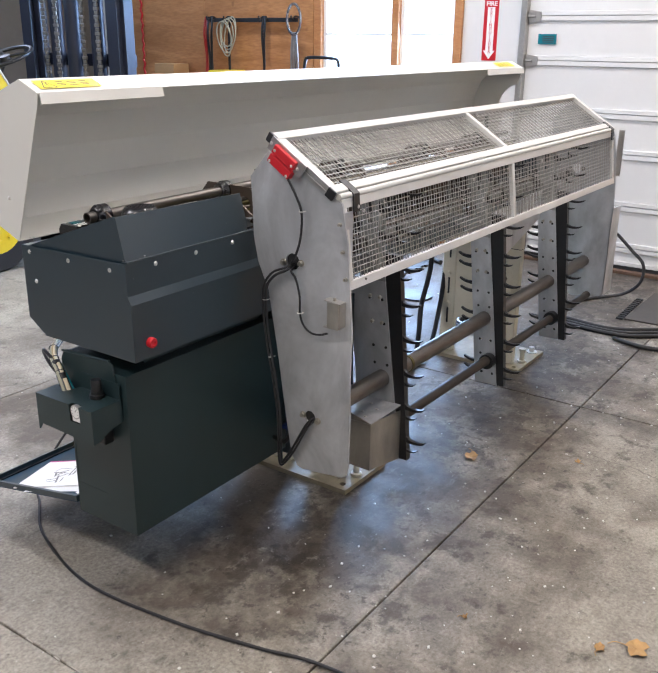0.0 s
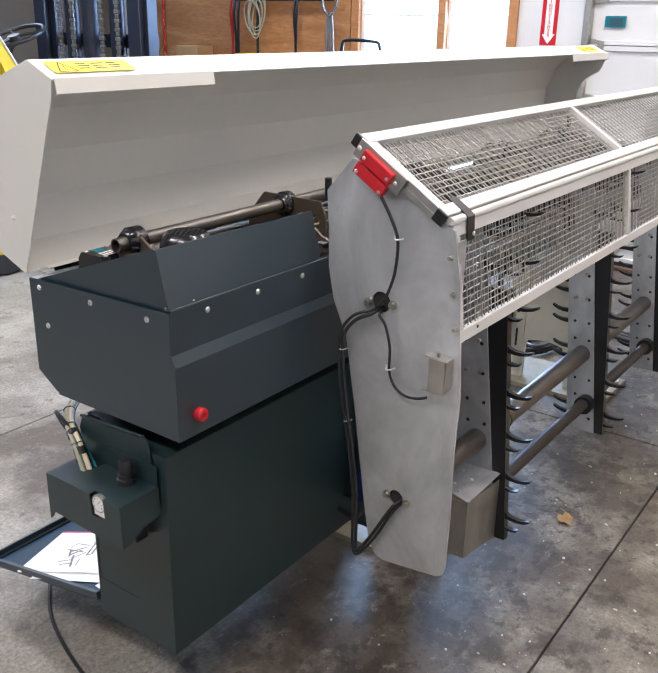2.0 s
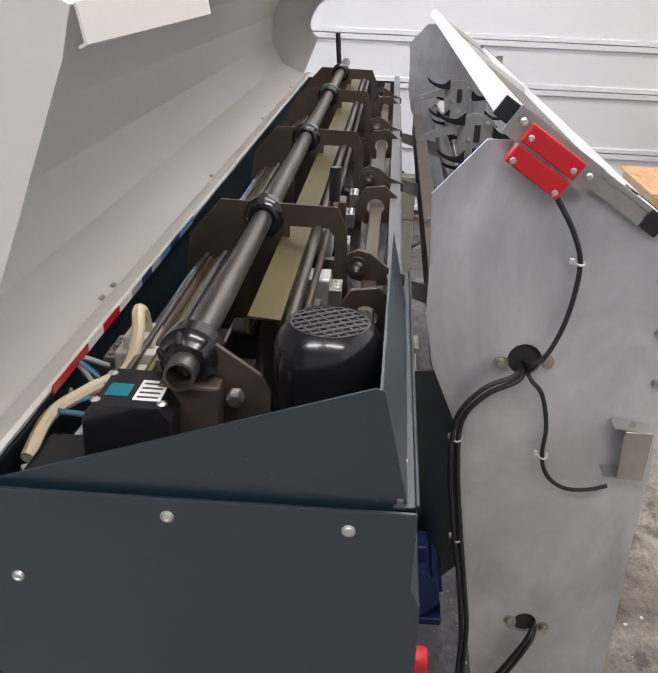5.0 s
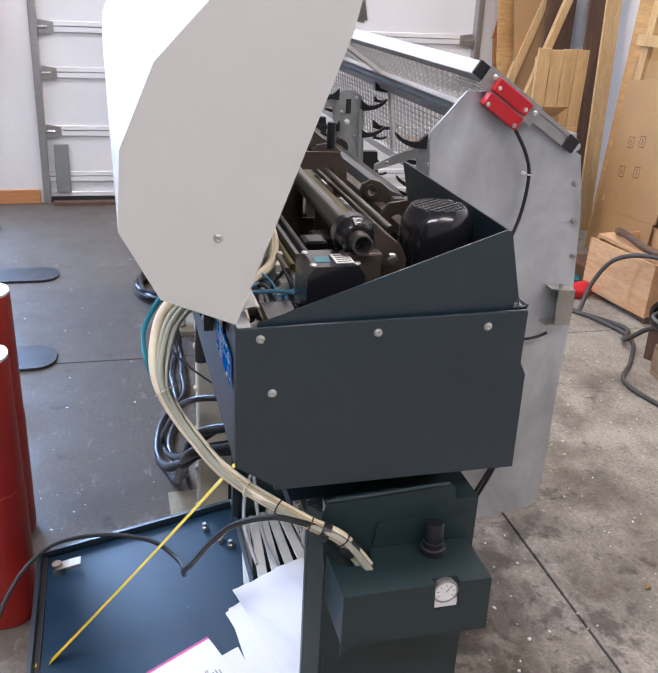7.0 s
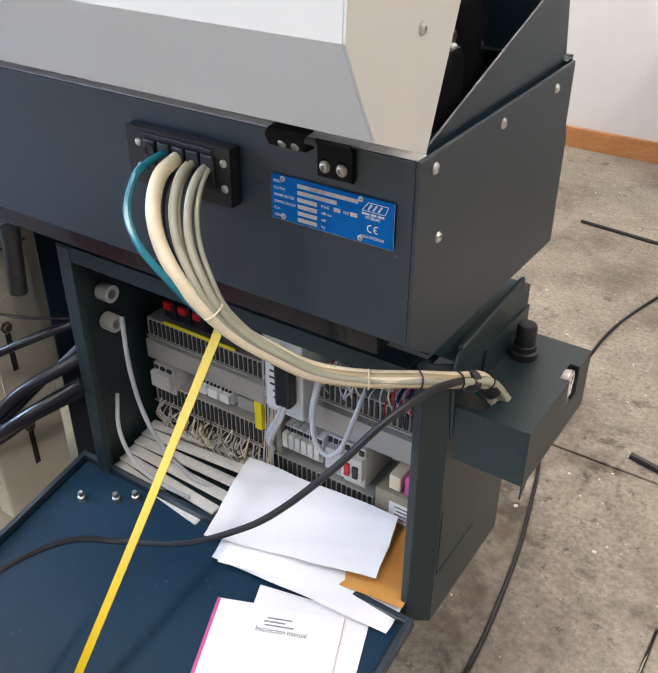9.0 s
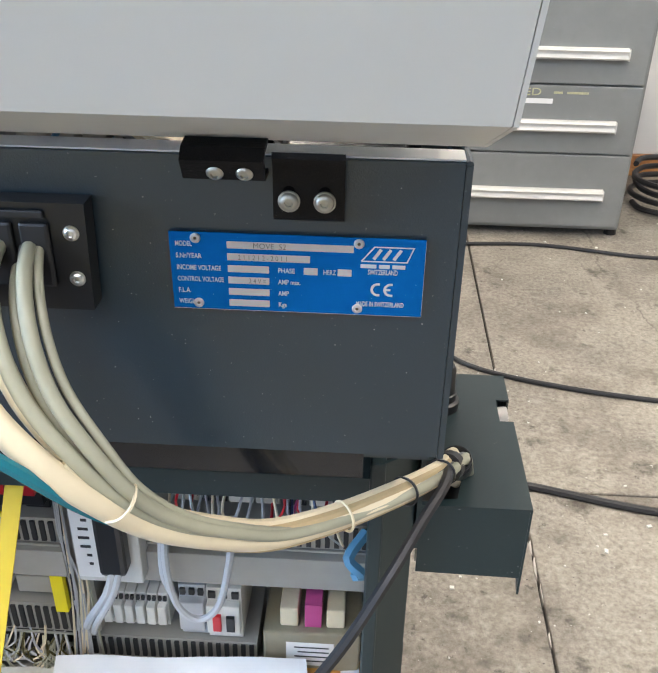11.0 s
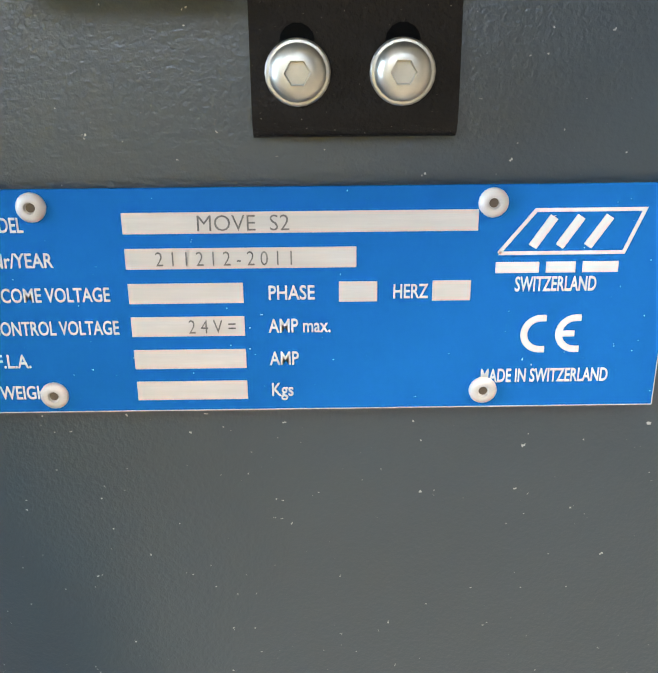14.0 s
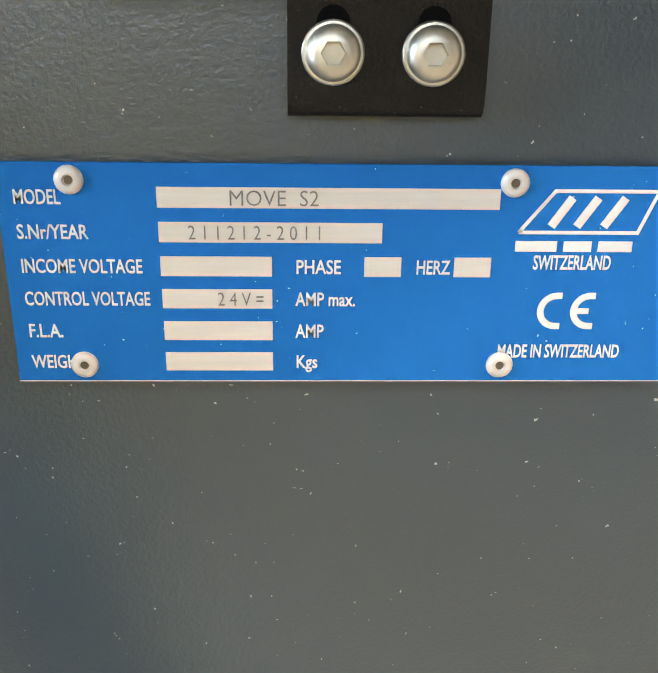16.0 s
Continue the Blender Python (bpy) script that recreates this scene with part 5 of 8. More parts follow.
def horn(x0, x1, y, z, side, ln, th, start=-14, curl=62, n=9):
    """A tapered, upward curved claw cut from plate, reaching to one side."""
    mid, a = [(y, z)], radians(start)
    for k in range(n):
        a = radians(start + curl * ((k + 0.5) / n) ** 1.6)
        mid.append((mid[-1][0] + side * ln / n * math.cos(a), mid[-1][1] + ln / n * math.sin(a)))
    low, high = [], []
    for k, (py, pz) in enumerate(mid):
        t = th * (0.42 + 0.58 * (1 - k / n) ** 1.3) * (1.15 if k == n - 1 else 1.0) * (0.7 if k == n else 1.0)
        lift = th * 1.6 * max(0.0, 1 - k / 2.2)
        low.append((py, pz - t))
        high.append((py, pz + t + lift))
    return P(low + high[::-1], x0, x1)


def claw_column(x, wide, z0, z1):
    """A magazine column: a drilled plate, a black guide strip and a row of black claws."""
    col = part("column", P([(-0.386 + wide, z1), (-0.470, z1), (-0.545, z0), (-0.449 + wide, z0)], x, x + 0.005, holes=[circle(-0.43 - 0.075 * (z1 - zz) / (z1 - z0) + dy, zz, 0.005, 8) for zz in (0.78, 0.70, 0.42, 0.28) for dy in (-0.02, 0.02)]), M_ZINC, mg, "drilled zinc-plated column")
    part("guide_strip", P([(-0.448, z1 + 0.09), (-0.516, z1 + 0.09), (-0.524, z1), (-0.574, z0), (-0.536, z0)], x + 0.005, x + 0.030), M_BLACK, col, "black plastic guide strip")
    z = z0 + 0.035
    k = 0
    while z < z1 + 0.30:
        f = (z1 - z) / (z1 - z0)
        yb = -0.520 - 0.053 * min(1, max(-0.3, f))
        big = k % 2
        ln = (0.080 if z < z1 else 0.092) if big else 0.046
        th = 0.0072 if big else 0.0052
        bm = horn(x + 0.008, x + 0.022, yb + 0.008, z + th * 0.6, -1, ln, th, -16, 46)
        part("claw", bm, M_BLACK, col, "black curved bar claw" if k == 0 else "")
        z += 0.082 if big else 0.036
        k += 1
    bm = bmesh.new()
    for zz in (0.80, 0.715, 0.33):
        for dy in (-0.018, 0.018):
            yy = -0.43 - 0.075 * (z1 - zz) / (z1 - z0) + dy
            lathe(bm, (x, yy, zz - 0.012), (-1, 0, 0), [(0, 0.0065), (0.002, 0.0065), (0.008, 0.005)], 10)
    part("screw_set", bm, M_CHROME, col, "", True, "stuff")
    part("column_head", P([(-0.386, z1), (-0.470, z1), (-0.458, 1.085), (-0.448, 1.110), (-0.425, 1.126), (-0.390, 1.128), (-0.364, 1.112), (-0.353, 1.085)], x + 0.0005, x + 0.0055, holes=[circle(-0.405, 1.03, 0.010, 12), circle(-0.405, 0.93, 0.008, 10)]), M_HEAD, col)
    part("head_flange", P([(-0.448, 0.86), (-0.456, 0.86), (-0.448, 1.07), (-0.440, 1.07)], x - 0.020, x + 0.0004), M_HEAD, col)
    part("head_slot", B(x - 0.003, x + 0.0002, -0.415, -0.398, 1.055, 1.10, bev=0.002), M_SEAL, col, "black plastic stop")
    part("hook", horn(x - 0.014, x - 0.002, -0.372, 1.108, 1, 0.085, 0.0095, -5, 60), M_BLACK, col, "black curved hook")
    part("hook", horn(x - 0.014, x - 0.002, -0.446, 1.075, -1, 0.090, 0.0095, -5, 55), M_BLACK, col)
    part("hook", horn(x - 0.014, x - 0.002, -0.446, 0.990, -1, 0.090, 0.0090, -5, 55), M_BLACK, col)
    part("hook", horn(x - 0.014, x - 0.002, -0.378, 1.010, 1, 0.080, 0.0090, -5, 60), M_BLACK, col)
    for yy, zz in ((-0.432, 1.105), (-0.385, 1.060), (-0.432, 0.985), (-0.385, 0.975), (-0.425, 0.90)):
        bolt_part((x, yy, zz), (-1, 0, 0), 0.006, col)
    part("roller", C((x - 0.045, -0.375, 0.955), (x + 0.0, -0.375, 0.955), 0.026, 18), M_SAW, col, "oily steel roller", True)
    part("head_arm", P([(-0.35, 1.10), (-0.30, 1.085), (-0.25, 1.062), (-0.25, 1.048), (-0.32, 1.068), (-0.36, 1.080)], x - 0.008, x - 0.003, holes=[circle(-0.28, 1.066, 0.005, 8)]), M_HEAD, col)
    part("web", P([(-0.386, 0.84), (-0.43, 0.84), (-0.42, 0.90), (-0.22, 0.945), (-0.215, 0.915), (-0.36, 0.865)], x + 0.0058, x + 0.0098), M_HEAD, col)
    for z in (0.285, 0.32, 0.49, 0.525, 0.615, 0.65, 0.72, 0.755, 0.90, 0.985, 1.065):
        yb = -0.375 - 0.075 * max(0.0, (z1 - z) / (z1 - z0))
        part("rear_claw", horn(x + 0.008, x + 0.020, yb - 0.02, z, 1, 0.075, 0.0080, -10, 45), M_BLACK, col)
    bm = bmesh.new()
    for zz in (0.78, 0.70, 0.62, 0.56, 0.42, 0.36, 0.28):
        for dy in (-0.026, 0.022):
            yy = -0.428 - 0.075 * (z1 - zz) / (z1 - z0) + dy
            cyl(bm, (x - 0.0008, yy, zz), (x + 0.0002, yy, zz), 0.0052, 10)
    part("bolt_hole_set", bm, M_SEAL, col, "", False, "stuff")
    return col


for x, wide in ((0.845, 0.055), (1.635, 0.0), (2.335, 0.0)):
    claw_column(x, wide, 0.232, 0.842)
part("upper_tube", C((0.48, -0.470, 0.512), (2.82, -0.470, 0.508), 0.029, 24), M_TUBE, mg, "heavy steel cross tube", True)
part("support_bar", C((0.48, -0.355, 0.950), (2.82, -0.355, 0.950), 0.021, 18), M_TUBE, mg, "brown steel support bar behind the mesh", True)
part("support_channel", S([(-0.300, 0.955), (-0.270, 0.955), (-0.270, 0.895), (-0.300, 0.895)], 0.60, 2.66, 0.004), M_OXIDE, mg, "brown oxide channel behind the mesh")
part("lower_tube", C((0.85, -0.505, 0.350), (2.82, -0.508, 0.333), 0.0185, 20), M_SAW, mg, "dark steel cross tube", True)
for x in (1.60, 2.30):
    part("tube_collar", C((x, -0.507, 0.338), (x + 0.034, -0.507, 0.338), 0.031, 20), M_BLACK, mg, "black clamp collar", True)
part("tube_clip", C((1.0, -0.470, 0.511), (1.012, -0.470, 0.511), 0.032, 20), M_BRASS, mg)
# dark sheet added where the gap behind the side plate lies in shade
part("gap_shade_sheet", P([(-0.385, 0.36), (-0.385, 0.80), (-0.190, 0.775), (0.060, 0.775), (0.060, 0.14), (-0.190, 0.14)], 0.796, 0.799), M_DARK, mg, "added dark sheet standing in for the shade behind the side plate")
# chain guard box at the foot of the first column
gb = part("foot_box", P([(0.662, 0.268), (0.848, 0.232), (0.848, 0.41), (0.660, 0.432)], -0.545, -0.542, axis="y"), M_ZINC2, mg, "bare steel guard box")
part("box_side", P([(-0.545, 0.268), (-0.545, 0.432), (-0.40, 0.47), (-0.40, 0.268)], 0.660, 0.663), M_ZINC2, gb)
part("box_top", P([(0.660, -0.545), (0.848, -0.545), (0.848, -0.40), (0.660, -0.40)], 0.428, 0.431, axis="z"), M_ZINC, gb)
for x, y in ((0.70, -0.50), (0.73, -0.47), (0.77, -0.50), (0.80, -0.46)):
    bolt_part((x, y, 0.431), (0, 0, 1), 0.006, gb)
part("gusset", P([(1.70, 0.62), (2.33, 0.80), (2.33, 0.93), (1.70, 0.90)], -0.40, -0.396, axis="y"), M_ZINC, mg, "slanted zinc-plated gusset plate")

# guard frames with woven wire
GX0, GX1, GXM = 0.466, 2.825, 1.618
top0, top1 = Vector((0, -0.321, 1.328)), Vector((0, -0.537, 1.187))
fr0, fr1 = Vector((0, -0.546, 1.166)), Vector((0, -0.578, 0.916))


def guard(name, a, b, bar, deep, pitch_x, pitch_y, label, gx0):
    d = (b - a)
    ln = d.length
    d.normalize()
    m0 = basis((0, a.y, a.z), (1, 0, 0), d)
    g = part(name, box(bmesh.new(), gx0, GX1, 0, bar, 0, deep, 0.002, m0), M_FRAME, mg, label)
    part("frame_bar", box(bmesh.new(), gx0, GX1, ln - bar, ln, 0, deep, 0.002, m0), M_FRAME, g)
    for x in (gx0, GXM - bar * 0.4, GX1 - bar):
        wdt = bar if x != GXM - bar * 0.4 else bar * 0.8
        part("frame_bar", box(bmesh.new(), x, x + wdt, bar, ln - bar, 0.0006, deep, 0.002, m0), M_FRAME, g)
    for s0, s1 in ((gx0 + bar, GXM - bar * 0.4), (GXM + bar * 0.4, GX1 - bar)):
        bm = bmesh.new()
        w = 0.0011
        n = int((s1 - s0) / pitch_x)
        zc = deep * 0.5
        for i in range(1, n):
            x = s0 + (s1 - s0) * i / n
            o = 0.0009 * (1 if i % 2 else -1)
            box(bm, x - w, x + w, bar - 0.004, ln - bar + 0.004, zc + o - w, zc + o + w)
        k = int((ln - 2 * bar) / pitch_y)
        for j in range(1, k):
            y = bar + (ln - 2 * bar) * j / k
            pts = []
            for i in range(0, n + 1):
                pts.append((s0 + (s1 - s0) * i / n, zc + 0.0010 * (-1 if (i + j) % 2 else 1)))
            prev = None
            for px, pz in pts:
                ring = [bm.verts.new((px, y - w, pz - w)), bm.verts.new((px, y + w, pz - w)), bm.verts.new((px, y + w, pz + w)), bm.verts.new((px, y - w, pz + w))]
                if prev:
                    for q in range(4):
                        bm.faces.new((prev[q], prev[(q + 1) % 4], ring[(q + 1) % 4], ring[q]))
                prev = ring
        bmesh.ops.transform(bm, matrix=m0, verts=bm.verts)
        me = bpy.data.meshes.new("wire_mesh")
        bm.to_mesh(me)
        bm.free()
        me.materials.append(M_WIRE)
        ob = new("wire_mesh", me)
        ob.parent = g
        tagged(ob, "woven zinc wire mesh", kind="stuff")
    return g


gt = guard("top_guard", top0, top1, 0.028, 0.028, 0.0165, 0.0158, "white-framed slanted mesh guard", GX0)
gf = guard("front_guard", fr0, fr1, 0.026, 0.018, 0.0165, 0.0145, "white-framed upright mesh guard", 0.4765)
# black corner caps and grooved profile at the near end, latches
dt = (top1 - top0).normalized()
mt = basis((GX0, top0.y, top0.z), (1, 0, 0), dt) @ Matrix.Translation((0, 0, 0.029))
for a, b in ((-0.006, 0.024), (0.234, 0.262)):
    part("corner_cap", box(bmesh.new(), -0.008, -0.0006, a, b, -0.029, -0.001, 0.002, mt), M_BLACK, gt, "black plastic corner cap")
bm = bmesh.new()
for z0, z1 in ((-0.029, -0.021), (-0.012, 0.0)):
    box(bm, -0.006, -0.0006, 0.024, 0.234, z0, z1 - 0.001, 0.0, mt)
box(bm, -0.003, -0.0006, 0.024, 0.234, -0.021, -0.012, 0.0, mt)
part("end_profile", bm, M_ALU, gt, "grooved aluminium profile")
for x in (0.525, 2.77):
    hb = part("latch", S([(-0.505, 1.2085), (-0.537, 1.1885), (-0.553, 1.1760), (-0.556, 1.125)], x, x + 0.030, 0.004), M_BLACK, gt, "black folded hinge clip")
    bolt_part((x + 0.015, -0.5600, 1.140), (0, -1, 0), 0.005, hb)
part("hinge_tube", C((0.47, -0.541, 1.173), (2.82, -0.541, 1.173), 0.0085, 14), M_FRAME, gt, "", True)
part("end_plate", B(2.828, 2.833, -0.598, -0.570, 0.95, 1.17), M_ALU, gf)
part("front_screw", button_bolt(bmesh.new(), (0.56, -0.5775, 0.934), (0, -1, 0.1), 0.004), M_OXIDE, gf, "", True)
part("bracket_strip", B(0.476, 2.82, -0.53, -0.51, 1.135, 1.152), M_ALU, mg, "aluminium rail under the guard")

# ---- stands ----


def stand(x0, x1, y0, y1, label, arched=False):
    s = thing("machine_stand", ((x0 + x1) / 2, (y0 + y1) / 2, 0), label, "stand", "machine stands")
    xa, xb = x0 + 0.06, x0 + 0.105
    part("base_plate", plate(bmesh.new(), [(x0, y0), (x1, y0), (x1, y1), (x0, y1)], 0.0, 0.018, "z", [circle(x0 + 0.035, y0 + 0.035, 0.012, 12), circle(x1 - 0.03, y0 + 0.04, 0.012, 12), circle(x0 + 0.035, y1 - 0.04, 0.012, 12)]), M_BASE, s, "thick dirty cream base plate")
    outer, inner = (y1 - 0.022, y1 - 0.098) if arched else (y1 - 0.07, y1 - 0.24)
    for ya, yb in ((y0 + 0.06, y0 + 0.20), (inner, outer)):
        po = part("post", B(xa, xb, ya, yb, 0.018, 0.77, bev=0.006), M_CREAM, s, "cream folded sheet post")
        ym = (ya + yb) / 2
        if arched and ya == inner:
            for z in (0.17, 0.33, 0.52):
                part("slot", B(xa - 0.0015, xa - 0.0002, ya + 0.030, ya + 0.040, z, z + 0.085), M_SEAL, po)
                part("slot_bolt", lathe(bmesh.new(), (xa - 0.0002, ya + 0.035, z + 0.11), (-1, 0, 0), [(0, 0.012), (0.003, 0.012), (0.003, 0.009), (0.010, 0.008)], 6), M_CREAM, po)
        else:
            part("keyhole_plate", P([(ym - 0.035, 0.30), (ym + 0.035, 0.30), (ym + 0.035, 0.50), (ym + 0.022, 0.52), (ym - 0.022, 0.52), (ym - 0.035, 0.50)], xa - 0.004, xa - 0.0002), M_CREAM, po)
            for z in (0.12, 0.36):
                part("slot", B(xa - 0.0055, xa - 0.0042, ym - 0.006, ym + 0.006, z, z + 0.085), M_SEAL, po)
                part("slot_bolt", lathe(bmesh.new(), (xa - 0.004, ym, z + 0.10), (-1, 0, 0), [(0, 0.013), (0.003, 0.013), (0.003, 0.009), (0.010, 0.008)], 6), M_OXIDE, po)
        for z in (0.10, 0.22, 0.34, 0.46, 0.58):
            part("side_bolt", lathe(bmesh.new(), ((xa + xb) / 2, yb, z), (0, 1, 0), [(0, 0.009), (0.002, 0.009), (0.006, 0.006)], 8), M_CREAM, po)
        part("seam", B(xa - 0.0008, xb, ya, yb + 0.0008, 0.612, 0.615), M_SEAL, po)
    if arched:
        arch = [(y0 + 0.20, 0.74), (y0 + 0.20, 0.15)] + [(y0 + 0.22 + (inner - y0 - 0.24) * k / 8, 0.205 + 0.015 * math.sin(math.pi * k / 8)) for k in range(9)] + [(inner, 0.15), (inner, 0.74)]
        part("web", P(arch, xa + 0.004, xa + 0.012), M_CREAM, s, "cream web sheet with an arched foot")
    else:
        part("web", B(xa + 0.01, xb - 0.01, y0 + 0.20, inner, 0.30, 0.74, bev=0.004), M_CREAM, s)
    part("gusset_plate", P([(y0 + 0.17, 0.52), (y0 + 0.17, 0.66), (y0 + 0.29, 0.66), (y0 + 0.29, 0.50), (y0 + 0.2, 0.50)], xa + 0.012, xa + 0.0195, holes=[circle(y0 + 0.2, 0.62, 0.008, 10), circle(y0 + 0.26, 0.62, 0.008, 10), circle(y0 + 0.2, 0.545, 0.008, 10), circle(y0 + 0.26, 0.545, 0.008, 10)]), M_ZINC, s, "grey drilled bracket")
    part("levelling_foot", lathe(bmesh.new(), (x0 + 0.12, y0 + 0.03, 0.018), (0, 0, 1), [(0, 0.022), (0.012, 0.022), (0.014, 0.012), (0.06, 0.012), (0.06, 0.018), (0.075, 0.018)], 12), M_CREAM, s, "", True)
    part("floor_bolt", lathe(bmesh.new(), (x1 - 0.05, y0 + 0.045, 0.018), (0, 0, 1), [(0, 0.03), (0.006, 0.03), (0.007, 0.014), (0.03, 0.014)], 12), M_FRAME, s, "", True)
    part("head_plate", B(xa - 0.01, xb + 0.01, y0 + 0.05, y1 - 0.10, 0.762, 0.773), M_CREAM, s)
    return s


stand(0.872, 1.152, -0.314, 0.225, "cream steel stand with dirty base plate")
stand(2.36, 2.70, -0.350, 0.150, "cream steel stand with an arched web and dirty base plate", True)
lb = thing("clamp_bracket", (1.0, 0.2, 0.75), "bright zinc bracket under the trough edge", "bracket")
part("strap", B(0.70, 1.62, 0.150, 0.156, 0.735, 0.772, bev=0.001), M_DARK, lb, "dark strap rail")
part("bright_edge", C((0.70, 0.158, 0.774), (1.62, 0.158, 0.774), 0.0036, 8), M_CHROME, lb, "bright hinge edge", True)
part("zinc_plate", B(0.80, 1.06, 0.1565, 0.160, 0.708, 0.768, bev=0.001), M_ZINC2, lb, "zinc-plated bracket")
for x in (0.86, 0.97, 1.03):
    bolt_part((x, 0.160, 0.742), (0, 1, 0), 0.010, lb)
part("black_grip", C((0.705, 0.163, 0.765), (0.716, 0.166, 0.650), 0.015, 14), M_BLACK, lb, "black handle grip", True)

# ---- electrical cabinet ----
eb = thing("electrical_cabinet", (0.33, -0.05, 0.235), "dark electrical cabinet, back open, door folded down", "cabinet")
CX0, CX1, CYF, CYB, CZ0, CZ1 = 0.0, 0.685, -0.187, 0.102, 0.235, 0.722
part("front_wall", B(CX0, CX1, CYF, CYF + 0.002, CZ0, CZ1, bev=0.0008), M_CAB, eb)
sd = part("side_wall", B(CX0, CX0 + 0.002, CYF + 0.0022, 0.058, CZ0, CZ1), M_CAB, eb)
part("side_return", P([(0.0, 0.0582), (0.030, 0.078), (0.032, 0.075), (0.002, 0.0552)], CZ0, CZ1 - 0.004, axis="z"), M_CAB, sd, "folded rear edge of the cabinet wall")
part("side_post", B(0.029, 0.043, 0.064, 0.079, CZ0, CZ1 - 0.004, bev=0.002), M_CAB, eb)
part("recess_line", S([(0.05, 0.46), (0.05, 0.335), (-0.075, 0.335)], -0.0012, 0.0, 0.002, axis="x"), M_CAB, sd)
part("far_wall", B(CX1 - 0.002, CX1, CYF + 0.0022, CYB, CZ0, CZ1), M_CAB, eb)
part("far_post", B(CX1 - 0.03, CX1 - 0.0022, CYB - 0.012, CYB + 0.001, CZ0, CZ1 - 0.004, bev=0.002), M_CAB, eb)
part("floor_plate", B(0.0432, CX1 - 0.0022, CYF + 0.0022, CYB, CZ0, CZ0 + 0.002), M_CAB, eb)
part("roof_plate", B(0.0432, CX1 - 0.0022, CYF + 0.0022, CYB + 0.002, CZ1 - 0.002, CZ1), M_CAB, eb)
part("corner_floor", B(0.0022, 0.0430, CYF + 0.0022, 0.054, CZ0, CZ0 + 0.002), M_CAB, eb)
part("corner_roof", B(0.0022, 0.0430, CYF + 0.0022, 0.054, CZ1 - 0.002, CZ1), M_CAB, eb)
part("roof_rim", B(0.0435, CX1 - 0.0305, CYB - 0.002, CYB + 0.0005, CZ1 - 0.028, CZ1 - 0.0022), M_CAB, eb)
part("mounting_plate", B(0.02, CX1 - 0.02, -0.150, -0.147, CZ0 + 0.02, CZ1 - 0.03), M_PVC, eb, "grey mounting plate")
part("neck", B(0.10, 0.60, -0.15, 0.08, CZ1, 0.773), M_CAB, eb)

# bracket plate that carries the regulator box
part("carrier_plate", P([(0.057, 0.60), (0.066, 0.700), (0.068, 0.720), (0.060, 0.738), (0.044, 0.752), (-0.130, 0.758), (-0.142, 0.748), (-0.158, 0.67), (-0.170, 0.60)], -0.006, -0.002), M_CAB, eb, "dark rounded carrier plate")
part("carrier_edge", W([(-0.006, 0.06, 0.747), (-0.006, -0.132, 0.757)], 0.004, seg=6, soft=False), M_CAB, eb)
bolt_part((-0.006, -0.141, 0.688), (-1, 0, 0), 0.0062, eb)
rb = thing("regulator_box", (-0.055, -0.055, 0.53), "dark folded steel box with black knob and gauge", "box")
gap = [(-0.080, 0.655), (-0.120, 0.655), (-0.124, 0.606), (-0.085, 0.606)]
part("front_face", P([(0.057, 0.655), (-0.080, 0.655), (-0.083, 0.607), (-0.123, 0.607), (-0.120, 0.655), (-0.169, 0.655), (-0.171, 0.560), (-0.10, 0.562), (0.040, 0.567), (0.050, 0.550), (0.057, 0.546)], -0.1085, -0.1065), M_CAB, rb)
part("top_face", P([(-0.1065, 0.057), (-0.006, 0.057), (-0.006, 0.052), (-0.040, 0.046), (-0.046, 0.02), (-0.036, -0.005), (-0.006, -0.012), (-0.006, -0.170), (-0.1065, -0.169), (-0.1065, -0.120), (-0.094, -0.120), (-0.094, -0.080), (-0.1065, -0.080)], 0.653, 0.655, axis="z"), M_CAB, rb)
part("near_cheek", P([(-0.1063, 0.6528), (-0.006, 0.6528), (-0.006, 0.570), (-0.1063, 0.568)], 0.055, 0.057, axis="y"), M_CAB, rb)
part("far_cheek", P([(-0.1063, 0.6528), (-0.006, 0.6528), (-0.006, 0.590), (-0.05, 0.582), (-0.085, 0.563), (-0.1063, 0.560)], -0.170, -0.168, axis="y"), M_CAB, rb)
part("back_flange", P([(-0.015, 0.655), (-0.168, 0.655), (-0.168, 0.700), (-0.02, 0.700)], -0.0095, -0.0065), M_CAB, rb)
kb = lathe(bmesh.new(), (-0.032, -0.104, 0.655), (0, 0, 1), [(0, 0.020), (0.010, 0.020), (0.012, 0.0165), (0.020, 0.0165), (0.021, 0.0145), (0.048, 0.0140), (0.052, 0.0120)], 24)
part("knob", kb, M_BLACK, rb, "black ribbed regulator knob", True)
part("gauge", lathe(bmesh.new(), (-0.088, -0.100, 0.636), (-1, 0, 0), [(0, 0.018), (0.012, 0.020), (0.016, 0.020), (0.0165, 0.017)], 24), M_ALU, rb, "round pressure gauge", True)
part("gauge_face", lathe(bmesh.new(), (-0.1046, -0.100, 0.636), (-1, 0, 0), [(0, 0.0165), (0.0003, 0.016)], 24), M_WHITE, rb)
bm = bmesh.new()
